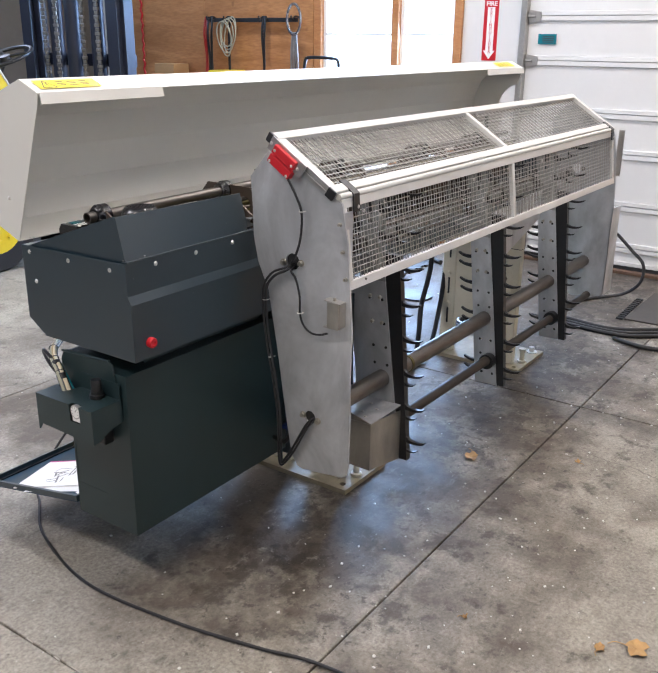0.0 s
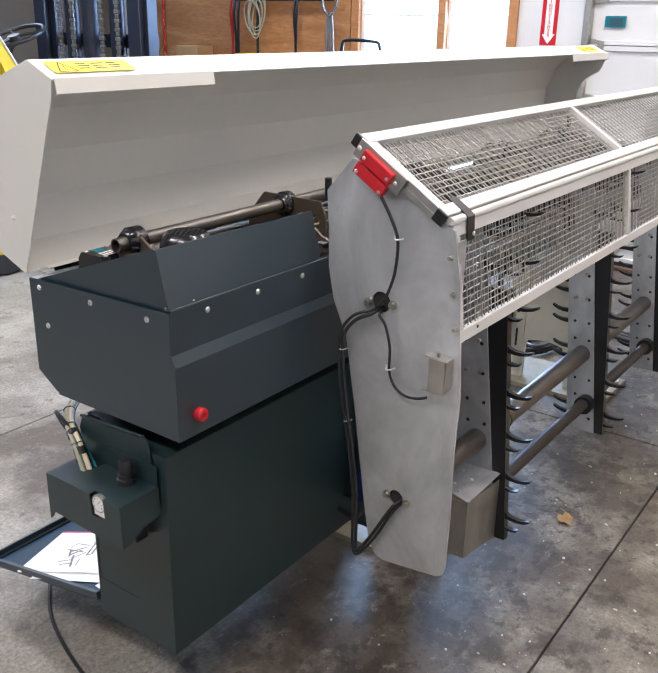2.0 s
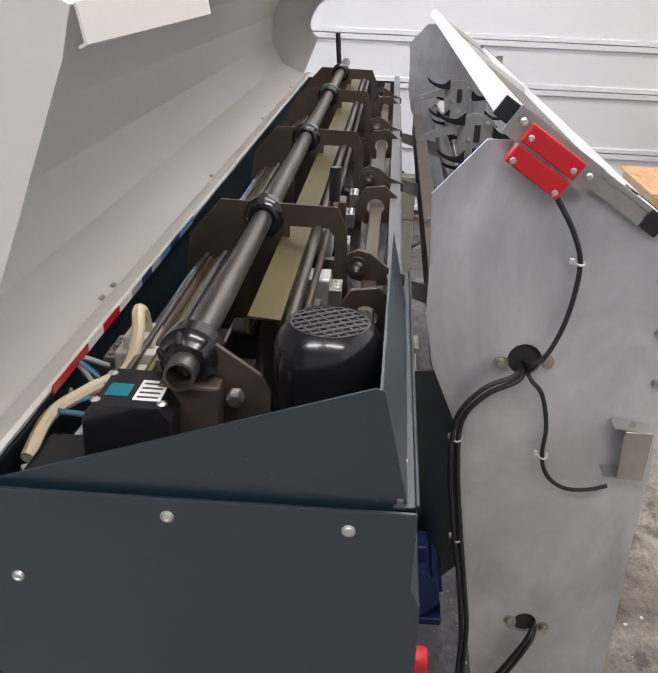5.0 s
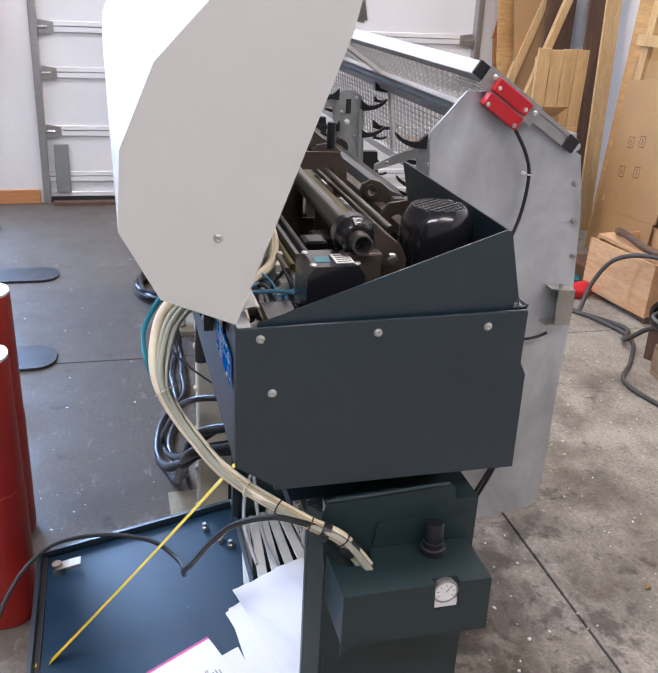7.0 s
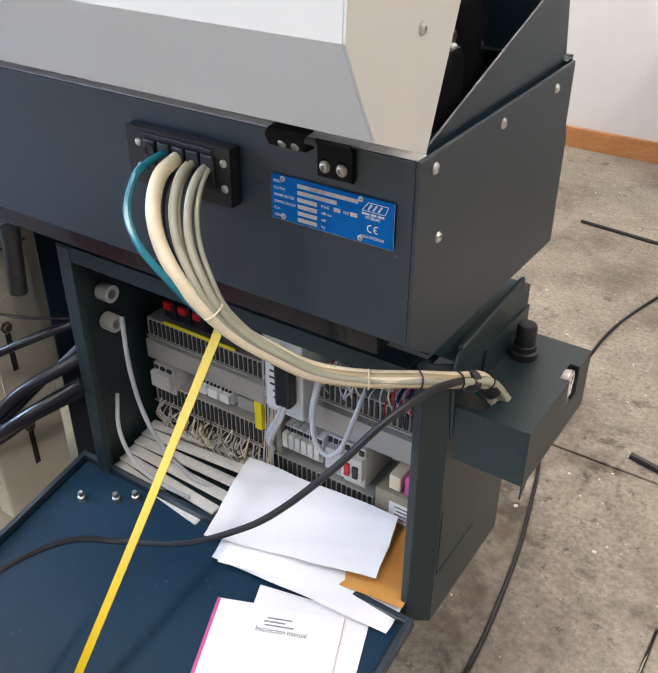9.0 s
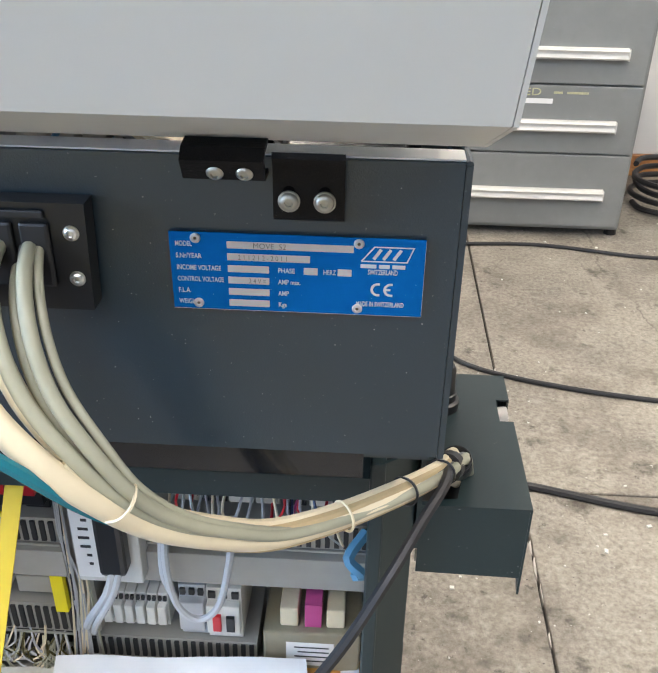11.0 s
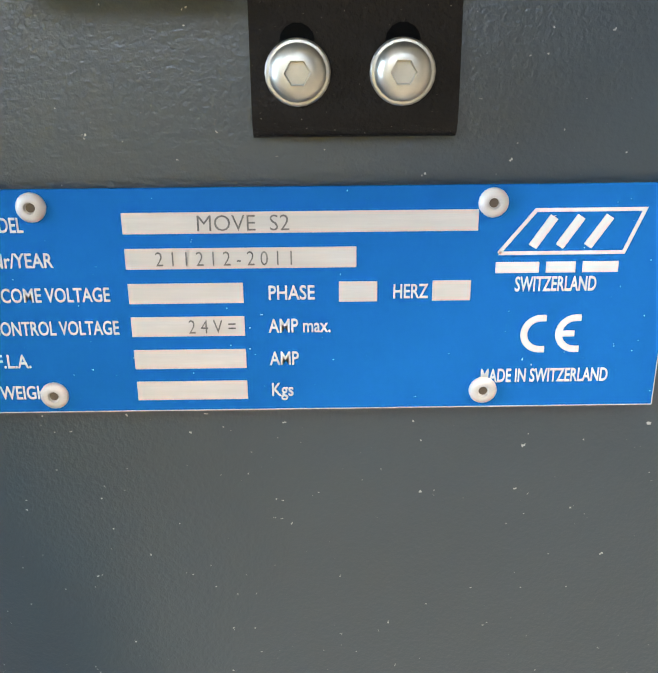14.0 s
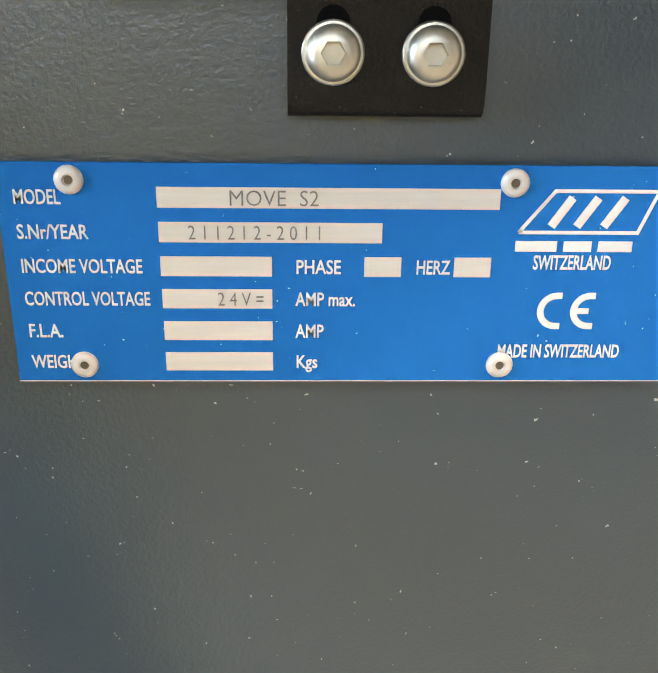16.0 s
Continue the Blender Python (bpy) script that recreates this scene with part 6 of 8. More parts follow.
for k in range(7):
    a = radians(-120 + 40 * k)
    cyl(bm, (-0.1052, -0.100 + 0.011 * math.sin(a), 0.636 + 0.011 * math.cos(a)), (-0.1052, -0.100 + 0.0145 * math.sin(a), 0.636 + 0.0145 * math.cos(a)), 0.0005, 4)
cyl(bm, (-0.1053, -0.100, 0.636), (-0.1053, -0.107, 0.645), 0.0006, 4)
part("dial", bm, M_INK, rb)
part("filter_bowl", lathe(bmesh.new(), (-0.055, -0.02, 0.653), (0, 0, -1), [(0, 0.026), (0.06, 0.026), (0.085, 0.022), (0.10, 0.012)], 20), M_BLACK, rb, "black filter bowl", True)
part("white_tag", B(-0.103, -0.099, -0.120, -0.085, 0.608, 0.622), M_WHITE, rb)
part("carrier_block", B(-0.040, -0.0065, -0.13, -0.10, 0.52, 0.60, bev=0.003), M_BLACK, rb)
bm = bmesh.new()
button_bolt(bm, (-0.0065, 0.03, 0.565), (-1, 0, 0), 0.006)
part("screw", bm, M_CHROME, rb, "", True)

# ---- devices on the mounting plate ----


def slotted_duct(x0, x1, z0, z1, label="grey slotted wiring duct"):
    d = part("wiring_duct", B(x0, x1, -0.146, -0.050, z0, z1), M_PVC, eb, label)
    bm = bmesh.new()
    n = int((x1 - x0) / 0.0105)
    for i in range(n):
        x = x0 + 0.004 + i * (x1 - x0 - 0.006) / n
        box(bm, x, x + 0.0055, -0.052, -0.047, z0 + (z1 - z0) * 0.12, z0 + (z1 - z0) * 0.9)
    part("slot_comb", bm, M_SEAL, d, kind="stuff")
    bm = bmesh.new()
    box(bm, x0 - 0.001, x1 + 0.001, -0.0465, -0.0445, z0 - 0.001, z0 + 0.002)
    part("duct_edge", bm, M_PVC, d)


for a in ((0.036, 0.295, 0.487, 0.525), (0.170, 0.385, 0.285, 0.322), (0.395, 0.665, 0.475, 0.512), (0.392, 0.665, 0.325, 0.372)):
    slotted_duct(*a)
for a in ((0.031, 0.305, 0.432, 0.478), (0.165, 0.392, 0.245, 0.280), (0.39, 0.665, 0.430, 0.470), (0.40, 0.665, 0.150 + 0.09, 0.262)):
    part("duct_cover", B(a[0], a[1], -0.146, -0.040, a[2], a[3], bev=0.001), M_PVC, eb, "grey duct cover")
part("divider_duct", B(0.366, 0.392, -0.146, -0.055, 0.25, 0.62), M_PVC, eb)


def device(name, x0, x1, z0, z1, y1, mat, label, teeth=0, tmat=None):
    d = part(name, B(x0, x1, -0.146, y1 - 0.012, z0, z1, bev=0.001), mat, eb, label)
    part("nose", B(x0 + 0.001, x1 - 0.001, y1 - 0.0118, y1, z0 + (z1 - z0) * 0.22, z0 + (z1 - z0) * 0.78, bev=0.0015), mat, d)
    for k in range(teeth):
        w = (x1 - x0) / teeth
        part("terminal", B(x0 + w * (k + 0.2), x0 + w * (k + 0.8), y1 - 0.0117, y1 - 0.008, z1 - (z1 - z0) * 0.16, z1 - (z1 - z0) * 0.05), tmat or M_SEAL, d)
    return d


for k in range(6):
    device("relay", 0.278 + 0.0135 * k, 0.2905 + 0.0135 * k, 0.338, 0.392, -0.045, M_DEV, "cream relay module", 2)
mp = device("motor_starter", 0.186, 0.228, 0.335, 0.418, -0.035, M_DEV, "white motor starter with red and black buttons", 3)
part("red_button", B(0.209, 0.219, -0.035, -0.030, 0.362, 0.388, bev=0.001), M_RED, mp, "red push button")
part("black_button", B(0.193, 0.203, -0.035, -0.030, 0.362, 0.386, bev=0.001), M_BLACK, mp, "black push button")
mp2 = device("contactor_relay", 0.2295, 0.262, 0.335, 0.418, -0.038, M_GREYW, "pale grey contactor", 3)
tr = part("transformer", B(0.042, 0.160, -0.146, -0.035, 0.294, 0.362, bev=0.003), M_TRAFO, eb, "dull yellow transformer core")
part("winding", B(0.060, 0.140, -0.135, -0.045, 0.262, 0.294, bev=0.004), M_DEV, tr)
for x in (0.062, 0.118):
    part("coil_former", B(x, x + 0.022, -0.13, -0.045, 0.362, 0.392, bev=0.002), M_CABLEC, tr, "cream coil former")
part("pink_label", B(0.090, 0.110, -0.08, -0.0445, 0.363, 0.400), M_PINK, tr, "pink wiring tag")
part("rating_label", B(0.074, 0.132, -0.035, -0.0345, 0.306, 0.346), M_WHITE, tr, "white rating label")
bm = bmesh.new()
for k in range(4):
    box(bm, 0.080, 0.118 + 0.004 * (k % 2), -0.0345, -0.0342, 0.313 + 0.008 * k, 0.315 + 0.008 * k)
part("print", bm, M_INK, tr)
tb = part("terminal_block", B(0.085, 0.130, -0.10, -0.040, 0.240, 0.262, bev=0.001), M_DEV, eb, "white terminal block")
for k in range(4):
    part("clamp", B(0.088 + 0.0105 * k, 0.096 + 0.0105 * k, -0.06, -0.0385, 0.228, 0.240), M_GREYW, tb)
dr = part("drive_unit", B(0.292, 0.366, -0.146, -0.020, 0.448, 0.600, bev=0.002), M_DEV, eb, "white servo drive unit")
part("drive_side", B(0.336, 0.365, -0.0198, -0.0188, 0.456, 0.594), M_WHITE, dr)
bm = bmesh.new()
for k in range(7):
    box(bm, 0.346, 0.349 + 0.010 * rnd.random(), -0.0188, -0.0185, 0.475 + 0.013 * k, 0.479 + 0.013 * k)
part("note_lines", bm, M_INK, dr)
part("plug", B(0.301, 0.332, -0.019, 0.006, 0.482, 0.572, bev=0.006), M_BLACK, dr, "black plug with wires")
for k in range(7):
    device("terminal_strip", 0.050 + 0.030 * k, 0.077 + 0.030 * k, 0.535, 0.588, -0.055, (M_PVC, M_DEV, M_BLACK)[k % 3], "small terminal module", 2, M_GREYW)
for k in range(5):
    rl = device("plug_relay", 0.405 + 0.034 * k + (0.05 if k > 1 else 0), 0.434 + 0.034 * k + (0.05 if k > 1 else 0), 0.515, 0.575, -0.052, M_BLACK, "black plug-in relay", 0)
    part("red_flag", B(0.412 + 0.034 * k + (0.05 if k > 1 else 0), 0.428 + 0.034 * k + (0.05 if k > 1 else 0), -0.052, -0.046, 0.548, 0.562), M_RED, rl)
part("yellow_strip", B(0.455, 0.62, -0.050, -0.047, 0.513, 0.519), M_YELLOW, eb, "yellow marking strip")
for k in range(3):
    device("white_module", 0.475 + 0.027 * k, 0.500 + 0.027 * k, 0.383, 0.416, -0.045, M_WHITE, "white interface module", 3)
device("wide_module", 0.40, 0.46, 0.380, 0.428, -0.05, M_PVC, "grey interface module", 6, M_INK)
part("green_module", B(0.397, 0.412, -0.05, -0.040, 0.37, 0.43), M_YELLOW, eb, "yellow-green earth terminals")
part("plc_unit", B(0.42, 0.66, -0.146, -0.055, 0.268, 0.322, bev=0.002), M_SEAL, eb, "dark controller with many wires")
device("corner_device", 0.605, 0.655, 0.36, 0.42, -0.03, M_DEV, "cream switching device", 3)
# wire bunches
wr = random.Random(9)
for k in range(120):
    x = wr.uniform(0.405, 0.660)
    z = wr.uniform(0.290, 0.335)
    mt_ = wr.choice((M_CABLEC, M_CABLEG, M_GREYW, M_CABLEG, M_BRASS))
    part("wire", W([(x, -0.05, z), (x + wr.uniform(-0.01, 0.01), -0.035, z - 0.015), (x + wr.uniform(-0.02, 0.02), -0.038, z - 0.035), (x + wr.uniform(-0.02, 0.02), -0.05, z - 0.05)], 0.0014, seg=4, n=3), mt_, eb)
for k in range(34):
    x = wr.uniform(0.06, 0.27)
    z = wr.uniform(0.545, 0.585)
    mt_ = wr.choice((M_GREYW, M_BLUEMOT, M_RED, M_CABLEC, M_RUBBER, M_GREYW, M_PINK))
    part("wire", W([(x, -0.055, z), (x + wr.uniform(-0.008, 0.008), -0.028, z - 0.012), (x + wr.uniform(-0.015, 0.015), -0.04, z - 0.045)], 0.0016, seg=4, n=3), mt_, eb)
for k in range(12):
    x = 0.372 + 0.0016 * k
    part("wire", W([(x, -0.05, 0.60), (x + wr.uniform(-0.006, 0.006), -0.042, 0.5), (x + wr.uniform(-0.006, 0.006), -0.045, 0.4), (x + wr.uniform(-0.01, 0.02), -0.04, 0.28)], 0.0016, seg=4, n=3), wr.choice((M_GREYW, M_CABLEG, M_RUBBER, M_CABLEC)), eb)
part("white_loop", W([(0.262, -0.03, 0.545), (0.258, 0.0, 0.50), (0.245, 0.015, 0.455), (0.222, 0.015, 0.435), (0.200, 0.01, 0.455), (0.19, -0.01, 0.50), (0.188, -0.04, 0.54)], 0.0042, n=6), M_GREYW, eb, "white cable loop", True)
part("white_loop", W([(0.268, -0.03, 0.545), (0.262, 0.0, 0.49), (0.253, 0.0, 0.45)], 0.004, n=6), M_GREYW, eb, "", True)
part("plug_wire", W([(0.316, -0.002, 0.50), (0.325, 0.005, 0.46), (0.352, 0.0, 0.41), (0.372, -0.03, 0.36)], 0.005, n=6), M_GREYW, eb, "", True)
part("plug_wire", W([(0.308, -0.002, 0.50), (0.318, 0.008, 0.46), (0.345, 0.004, 0.405), (0.365, -0.03, 0.35)], 0.004, n=6), M_GREYW, eb, "", True)
part("red_wire", W([(0.43, -0.03, 0.262), (0.415, 0.0, 0.27), (0.40, 0.0, 0.285), (0.385, -0.03, 0.30)], 0.005, n=5), M_RED, eb, "", True)
part("blue_rag", W([(0.042, -0.03, 0.535), (0.060, -0.005, 0.520), (0.046, 0.004, 0.508), (0.052, 0.0, 0.500)], 0.0070, seg=6, n=4), M_SKY, eb, "crumpled pale blue rag", True)
for i in range(6):
    lid = Matrix.Translation((0.668, 0.072 - 0.020 * i, 0.240 + 0.0065 * i)) @ Matrix.Rotation(0.05 * i - 0.12, 4, "Z")
    part("spare_duct_lid", box(bmesh.new(), -0.235 - 0.012 * (i % 3), 0.0, -0.011, 0.011, 0, 0.006, 0.002, lid), M_DEV, eb, "loose cream duct lid")
for z in (0.66, 0.60):
    bm = bmesh.new()
    pipe_end(bm, (CX1 - 0.03, 0.03, z - 0.06), (CX1 - 0.004, 0.03, z - 0.06), 0.016, 0.009, 16)
    part("cable_gland", bm, M_DEV, eb, "pale cable gland", True)

# folded-down door
DH = Vector((0, 0.088, 0.246))
dd = Vector((0, 0.4665, -0.096)).normalized()
md = basis((0.0, DH.y, DH.z), (1, 0, 0), dd)
DL = 0.475
dr_ = part("door", box(bmesh.new(), 0.012, 0.730, 0, DL, -0.002, 0.0, 0, md), M_PANELIN, eb, "dark cabinet door folded down")
for a in ((0.012, 0.022, 0, DL), (0.720, 0.730, 0, DL), (0.022, 0.720, DL - 0.010, DL), (0.022, 0.720, 0, 0.010)):
    part("door_rim", box(bmesh.new(), *a, 0.0, 0.018, 0.001, md), M_DARK, dr_)
    part("door_groove", box(bmesh.new(), a[0] + (0.010 if a[1] - a[0] < 0.05 and a[0] < 0.1 else 0), a[1] + (0.006 if a[1] - a[0] < 0.05 else 0), a[2], a[3], 0.0, 0.006, 0.0, md) if a[1] - a[0] < 0.05 and a[0] < 0.1 else box(bmesh.new(), a[0], a[1], max(0, a[2] - 0.012), a[3], 0.0, 0.004, 0, md), M_RUBBER, dr_)
lk = bmesh.new()
p = md @ Vector((0.655, 0.425, 0.0))
lathe(lk, p, (0, 0.2, 1), [(0, 0.013), (0.008, 0.013), (0.009, 0.008), (0.02, 0.008), (0.021, 0.011), (0.027, 0.011)], 14)
box(lk, 0.640, 0.668, 0.372, 0.428, 0.016, 0.0195, 0.001, md)
part("latch", lk, M_CHROME, dr_, "bright zinc door latch", True)
for x, y in ((0.60, 0.05), (0.66, 0.08), (0.57, 0.03)):
    bm = bmesh.new()
    lathe(bm, md @ Vector((x, y, 0)), (0, 0.2, 1), [(0, 0.008), (0.01, 0.008), (0.012, 0.005), (0.02, 0.005)], 10)
    part("stud", bm, M_CHROME, dr_, "", True)

# ---- cables at the machine ----


def cable(name, pts, r, mat, label, seg=8, category="cable", group="", n=8):
    return solid(name, W(pts, r, seg=seg, n=n), mat, label, category, group, smooth=True)


bundle = thing("cable_bundle", (0.25, 0.27, 0.88), "bundle of cream and olive cables with cable ties", "cable bundle")
spine = [(0.290, 0.205, 0.975), (0.286, 0.241, 0.966), (0.275, 0.268, 0.940), (0.258, 0.281, 0.907), (0.230, 0.287, 0.874), (0.204, 0.282, 0.844), (0.180, 0.262, 0.808), (0.150, 0.235, 0.776), (0.116, 0.205, 0.748), (0.068, 0.168, 0.735), (0.020, 0.131, 0.731), (-0.012, 0.090, 0.718), (-0.030, 0.045, 0.698), (-0.040, 0.004, 0.645)]
spread = (1.0, 1.0, 0.95, 0.85, 0.70, 0.50, 0.42, 0.36, 0.34, 0.32, 0.30, 0.30, 0.34, 0.40)
lanes = ((0.000, 0.006, 0.003, 0.0085, M_CABLEC, "thick cream cable"), (-0.014, -0.014, 0.000, 0.0068, M_CABLEC, ""), (-0.022, -0.004, 0.004, 0.0048, M_CABLEG, "olive grey cable"), (-0.030, -0.016, -0.008, 0.0040, M_CABLEG, ""),
         (-0.040, -0.008, 0.004, 0.0046, M_CABLEG, ""), (0.014, -0.020, -0.012, 0.0040, M_RUBBER, "black cable"), (-0.034, -0.022, 0.004, 0.0034, M_FILE, ""), (-0.044, -0.020, 0.006, 0.0030, M_CABLEG, ""))
for dx, dy, dz, r, mt_, lab in lanes:
    part("cable", W([(p[0] + dx * k, p[1] + dy * k, p[2] + dz * k) for p, k in zip(spine, spread)], r, seg=10, n=6), mt_, bundle, lab, True)
part("teal_cable", W([(0.306, 0.205, 0.982), (0.307, 0.236, 0.979), (0.307, 0.263, 0.970), (0.300, 0.288, 0.939), (0.272, 0.304, 0.912), (0.238, 0.302, 0.880), (0.206, 0.284, 0.836), (0.174, 0.257, 0.800), (0.112, 0.201, 0.742), (0.064, 0.162, 0.729), (0.012, 0.118, 0.722), (-0.014, 0.06, 0.700), (-0.022, 0.004, 0.645)], 0.0043, seg=8, n=7), M_TEAL, bundle, "teal green cable", True)
for k in range(6):
    a = k * math.pi / 3
    part("strand", W([Vector(p) + q * Vector((-0.016, -0.008, 0.0)) + w * Vector((0.004, 0.0085 * math.cos(a), 0.0085 * math.sin(a))) for p, q, w in zip(spine[4:], spread[4:], (0.4, 0.8, 0.9, 0.9, 0.9, 0.85, 0.8, 0.75, 0.8, 0.9))], 0.0046, seg=8, n=5), (M_CABLEC, M_SLEEVE)[k % 2], bundle, "", True)
for i, mt_, lab in ((5, M_CABLEC, "pale cable tie"), (9, M_CABLEC, "pale cable tie"), (10, M_BLACK, "black cable tie"), (11, M_BLACK, "black cable tie"), (12, M_BLACK, "black cable tie")):
    p, q = Vector(spine[i]), Vector(spine[i + 1])
    u, w = frame_axes((q - p).normalized())
    c0 = p + spread[i] * Vector((-0.016, -0.010, 0.0))
    rr = 0.0205 * spread[i] + 0.0062
    ring = [c0 + rr * (math.cos(a) * u + 0.9 * math.sin(a) * w) for a in [2 * math.pi * k / 24 for k in range(25)]]
    part("cable_tie", W(ring, 0.0012, seg=5, n=1, soft=False), mt_, bundle, lab)
tail = [Vector(p) + q * Vector((-0.016, -0.008, 0.0)) for p, q in zip(spine, spread)]
for i, f0, f1 in ((11, 0.35, 0.60), (12, 0.15, 0.40)):
    part("tape_band", W([tail[i].lerp(tail[i + 1], f0), tail[i].lerp(tail[i + 1], (f0 + f1) / 2), tail[i].lerp(tail[i + 1], f1)], 0.0138, seg=14, n=3), M_BLACK, bundle, "black tape band", True)


# yellow strap that holds the folded door
bm = bmesh.new()
a, b = Vector((0.367, 0.055, 0.690)), Vector((0.378, 0.527, 0.142))
d = (b - a).normalized()
wv = Vector((1, 0, 0))
nv = d.cross(wv).normalized()
loop = []
for k in range(15):
    t = k / 14
    c = a + (b - a) * t + Vector((0, 0, -0.006 * math.sin(math.pi * t)))
    tw = 0.25 * math.sin(2.2 * t)
    uu = wv * math.cos(tw) + nv * math.sin(tw)
    vv = uu.cross(d)
    loop.append([bm.verts.new(c + sx * 0.0088 * uu + sy * 0.0005 * vv) for sx, sy in ((-1, -1), (1, -1), (1, 1), (-1, 1))])
for p, q in zip(loop, loop[1:]):
    for k in range(4):
        bm.faces.new((p[k], p[(k + 1) % 4], q[(k + 1) % 4], q[k]))
bm.faces.new(loop[0][::-1])
bm.faces.new(loop[-1])
strap = solid("yellow_strap", bm, M_TAPE, "yellow plastic strap tied to the cabinet door", "strap")
part("knot", W([(0.378, 0.527, 0.142), (0.386, 0.535, 0.150), (0.372, 0.540, 0.154), (0.370, 0.528, 0.145), (0.384, 0.524, 0.142)], 0.0042, seg=6), M_TAPE, strap)

cable("power_cable", [(-0.030, 0.010, 0.648), (-0.026, 0.055, 0.702), (-0.018, 0.115, 0.730), (0.000, 0.152, 0.726), (0.029, 0.194, 0.697), (0.070, 0.224, 0.637), (0.135, 0.245, 0.553), (0.200, 0.255, 0.487), (0.33, 0.245, 0.375), (0.47, 0.245, 0.298), (0.535, 0.30, 0.310), (0.565, 0.41, 0.318), (0.545, 0.52, 0.310), (0.47, 0.60, 0.245), (0.36, 0.64, 0.13), (0.24, 0.61, 0.02), (0.18, 0.53, 0.006),
                     (0.06, 0.35, 0.006), (-0.03, 0.03, 0.006), (-0.006, -0.31, 0.006), (0.05, -0.58, 0.006), (0.10, -0.79, 0.006), (0.12, -1.3, 0.006), (0.02, -1.75, 0.006)], 0.0048, M_RUBBER, "thin black cable looped over the open cabinet door")
for k, pts in enumerate(([(0.64, 0.03, 0.56), (0.61, 0.055, 0.48), (0.58, 0.065, 0.40), (0.545, 0.06, 0.33), (0.50, 0.045, 0.275), (0.46, 0.03, 0.255)], [(0.66, 0.05, 0.40), (0.64, 0.075, 0.34), (0.60, 0.085, 0.29), (0.55, 0.08, 0.262), (0.48, 0.075, 0.256)])):
    cable("grey_lead", pts, 0.0042, M_GREYW, "grey lead hanging inside the open cabinet", group="grey leads")

# hoses that hang from the trough and enter the cabinet wall
hoses = (([(2.33, 0.14, 0.77), (2.31, 0.14, 0.49), (2.25, 0.15, 0.30), (2.20, 0.13, 0.18), (2.165, 0.12, 0.085), (2.10, 0.10, 0.022), (1.97, 0.11, 0.0135), (1.78, 0.12, 0.0135), (1.59, 0.21, 0.0135), (1.39, 0.24, 0.0135), (1.25, 0.21, 0.025), (1.09, 0.20, 0.10), (0.90, 0.20, 0.265), (0.76, 0.185, 0.385), (0.690, 0.10, 0.440)], 0.0130),
         ([(2.46, 0.12, 0.77), (2.44, 0.12, 0.50), (2.40, 0.12, 0.28), (2.31, 0.11, 0.10), (2.22, 0.10, 0.020), (2.02, 0.148, 0.0125), (1.85, 0.150, 0.0125), (1.66, 0.152, 0.0125), (1.43, 0.200, 0.0125), (1.28, 0.175, 0.022), (1.13, 0.175, 0.09), (0.90, 0.19, 0.295), (0.77, 0.17, 0.43), (0.690, 0.085, 0.490)], 0.0120),
         ([(0.690, 0.075, 0.560), (0.76, 0.165, 0.530), (0.90, 0.205, 0.44), (0.999, 0.215, 0.354), (1.17, 0.232, 0.20), (1.14, 0.226, 0.165), (0.96, 0.206, 0.255), (0.83, 0.185, 0.35), (0.75, 0.14, 0.44), (0.690, 0.06, 0.520)], 0.0080))
for pts, r in hoses:
    cable("black_hose", pts, r, M_HOSE, "black rubber hose hanging under the trough", 12, "hose", "hoses under the trough")
cable("corrugated_hose", [(0.690, 0.080, 0.425), (0.755, 0.165, 0.385), (0.84, 0.195, 0.31), (0.92, 0.205, 0.255), (1.00, 0.222, 0.20), (1.08, 0.235, 0.155), (1.16, 0.245, 0.125)], 0.0130, M_SEAL, "ribbed black conduit beside the hoses", 12, "hose")
cable("sensor_lead", [(0.82, 0.215, 0.775), (0.83, 0.225, 0.70), (0.86, 0.232, 0.655), (0.82, 0.215, 0.62), (0.76, 0.15, 0.58), (0.690, 0.09, 0.57)], 0.0026, M_HOSE, "thin black sensor lead")
pts = []
for k in range(70):
    a = k * 0.36
    pts.append((2.92 + (0.17 + 0.02 * math.sin(1.7 * a)) * math.cos(a), 0.15 + (0.085 + 0.012 * math.cos(2.3 * a)) * math.sin(a), 0.013 + 0.0032 * (k // 5)))
cable("hose_coil", pts, 0.012, M_HOSE, "coil of black hose on the floor", 8, "hose coil", n=3)

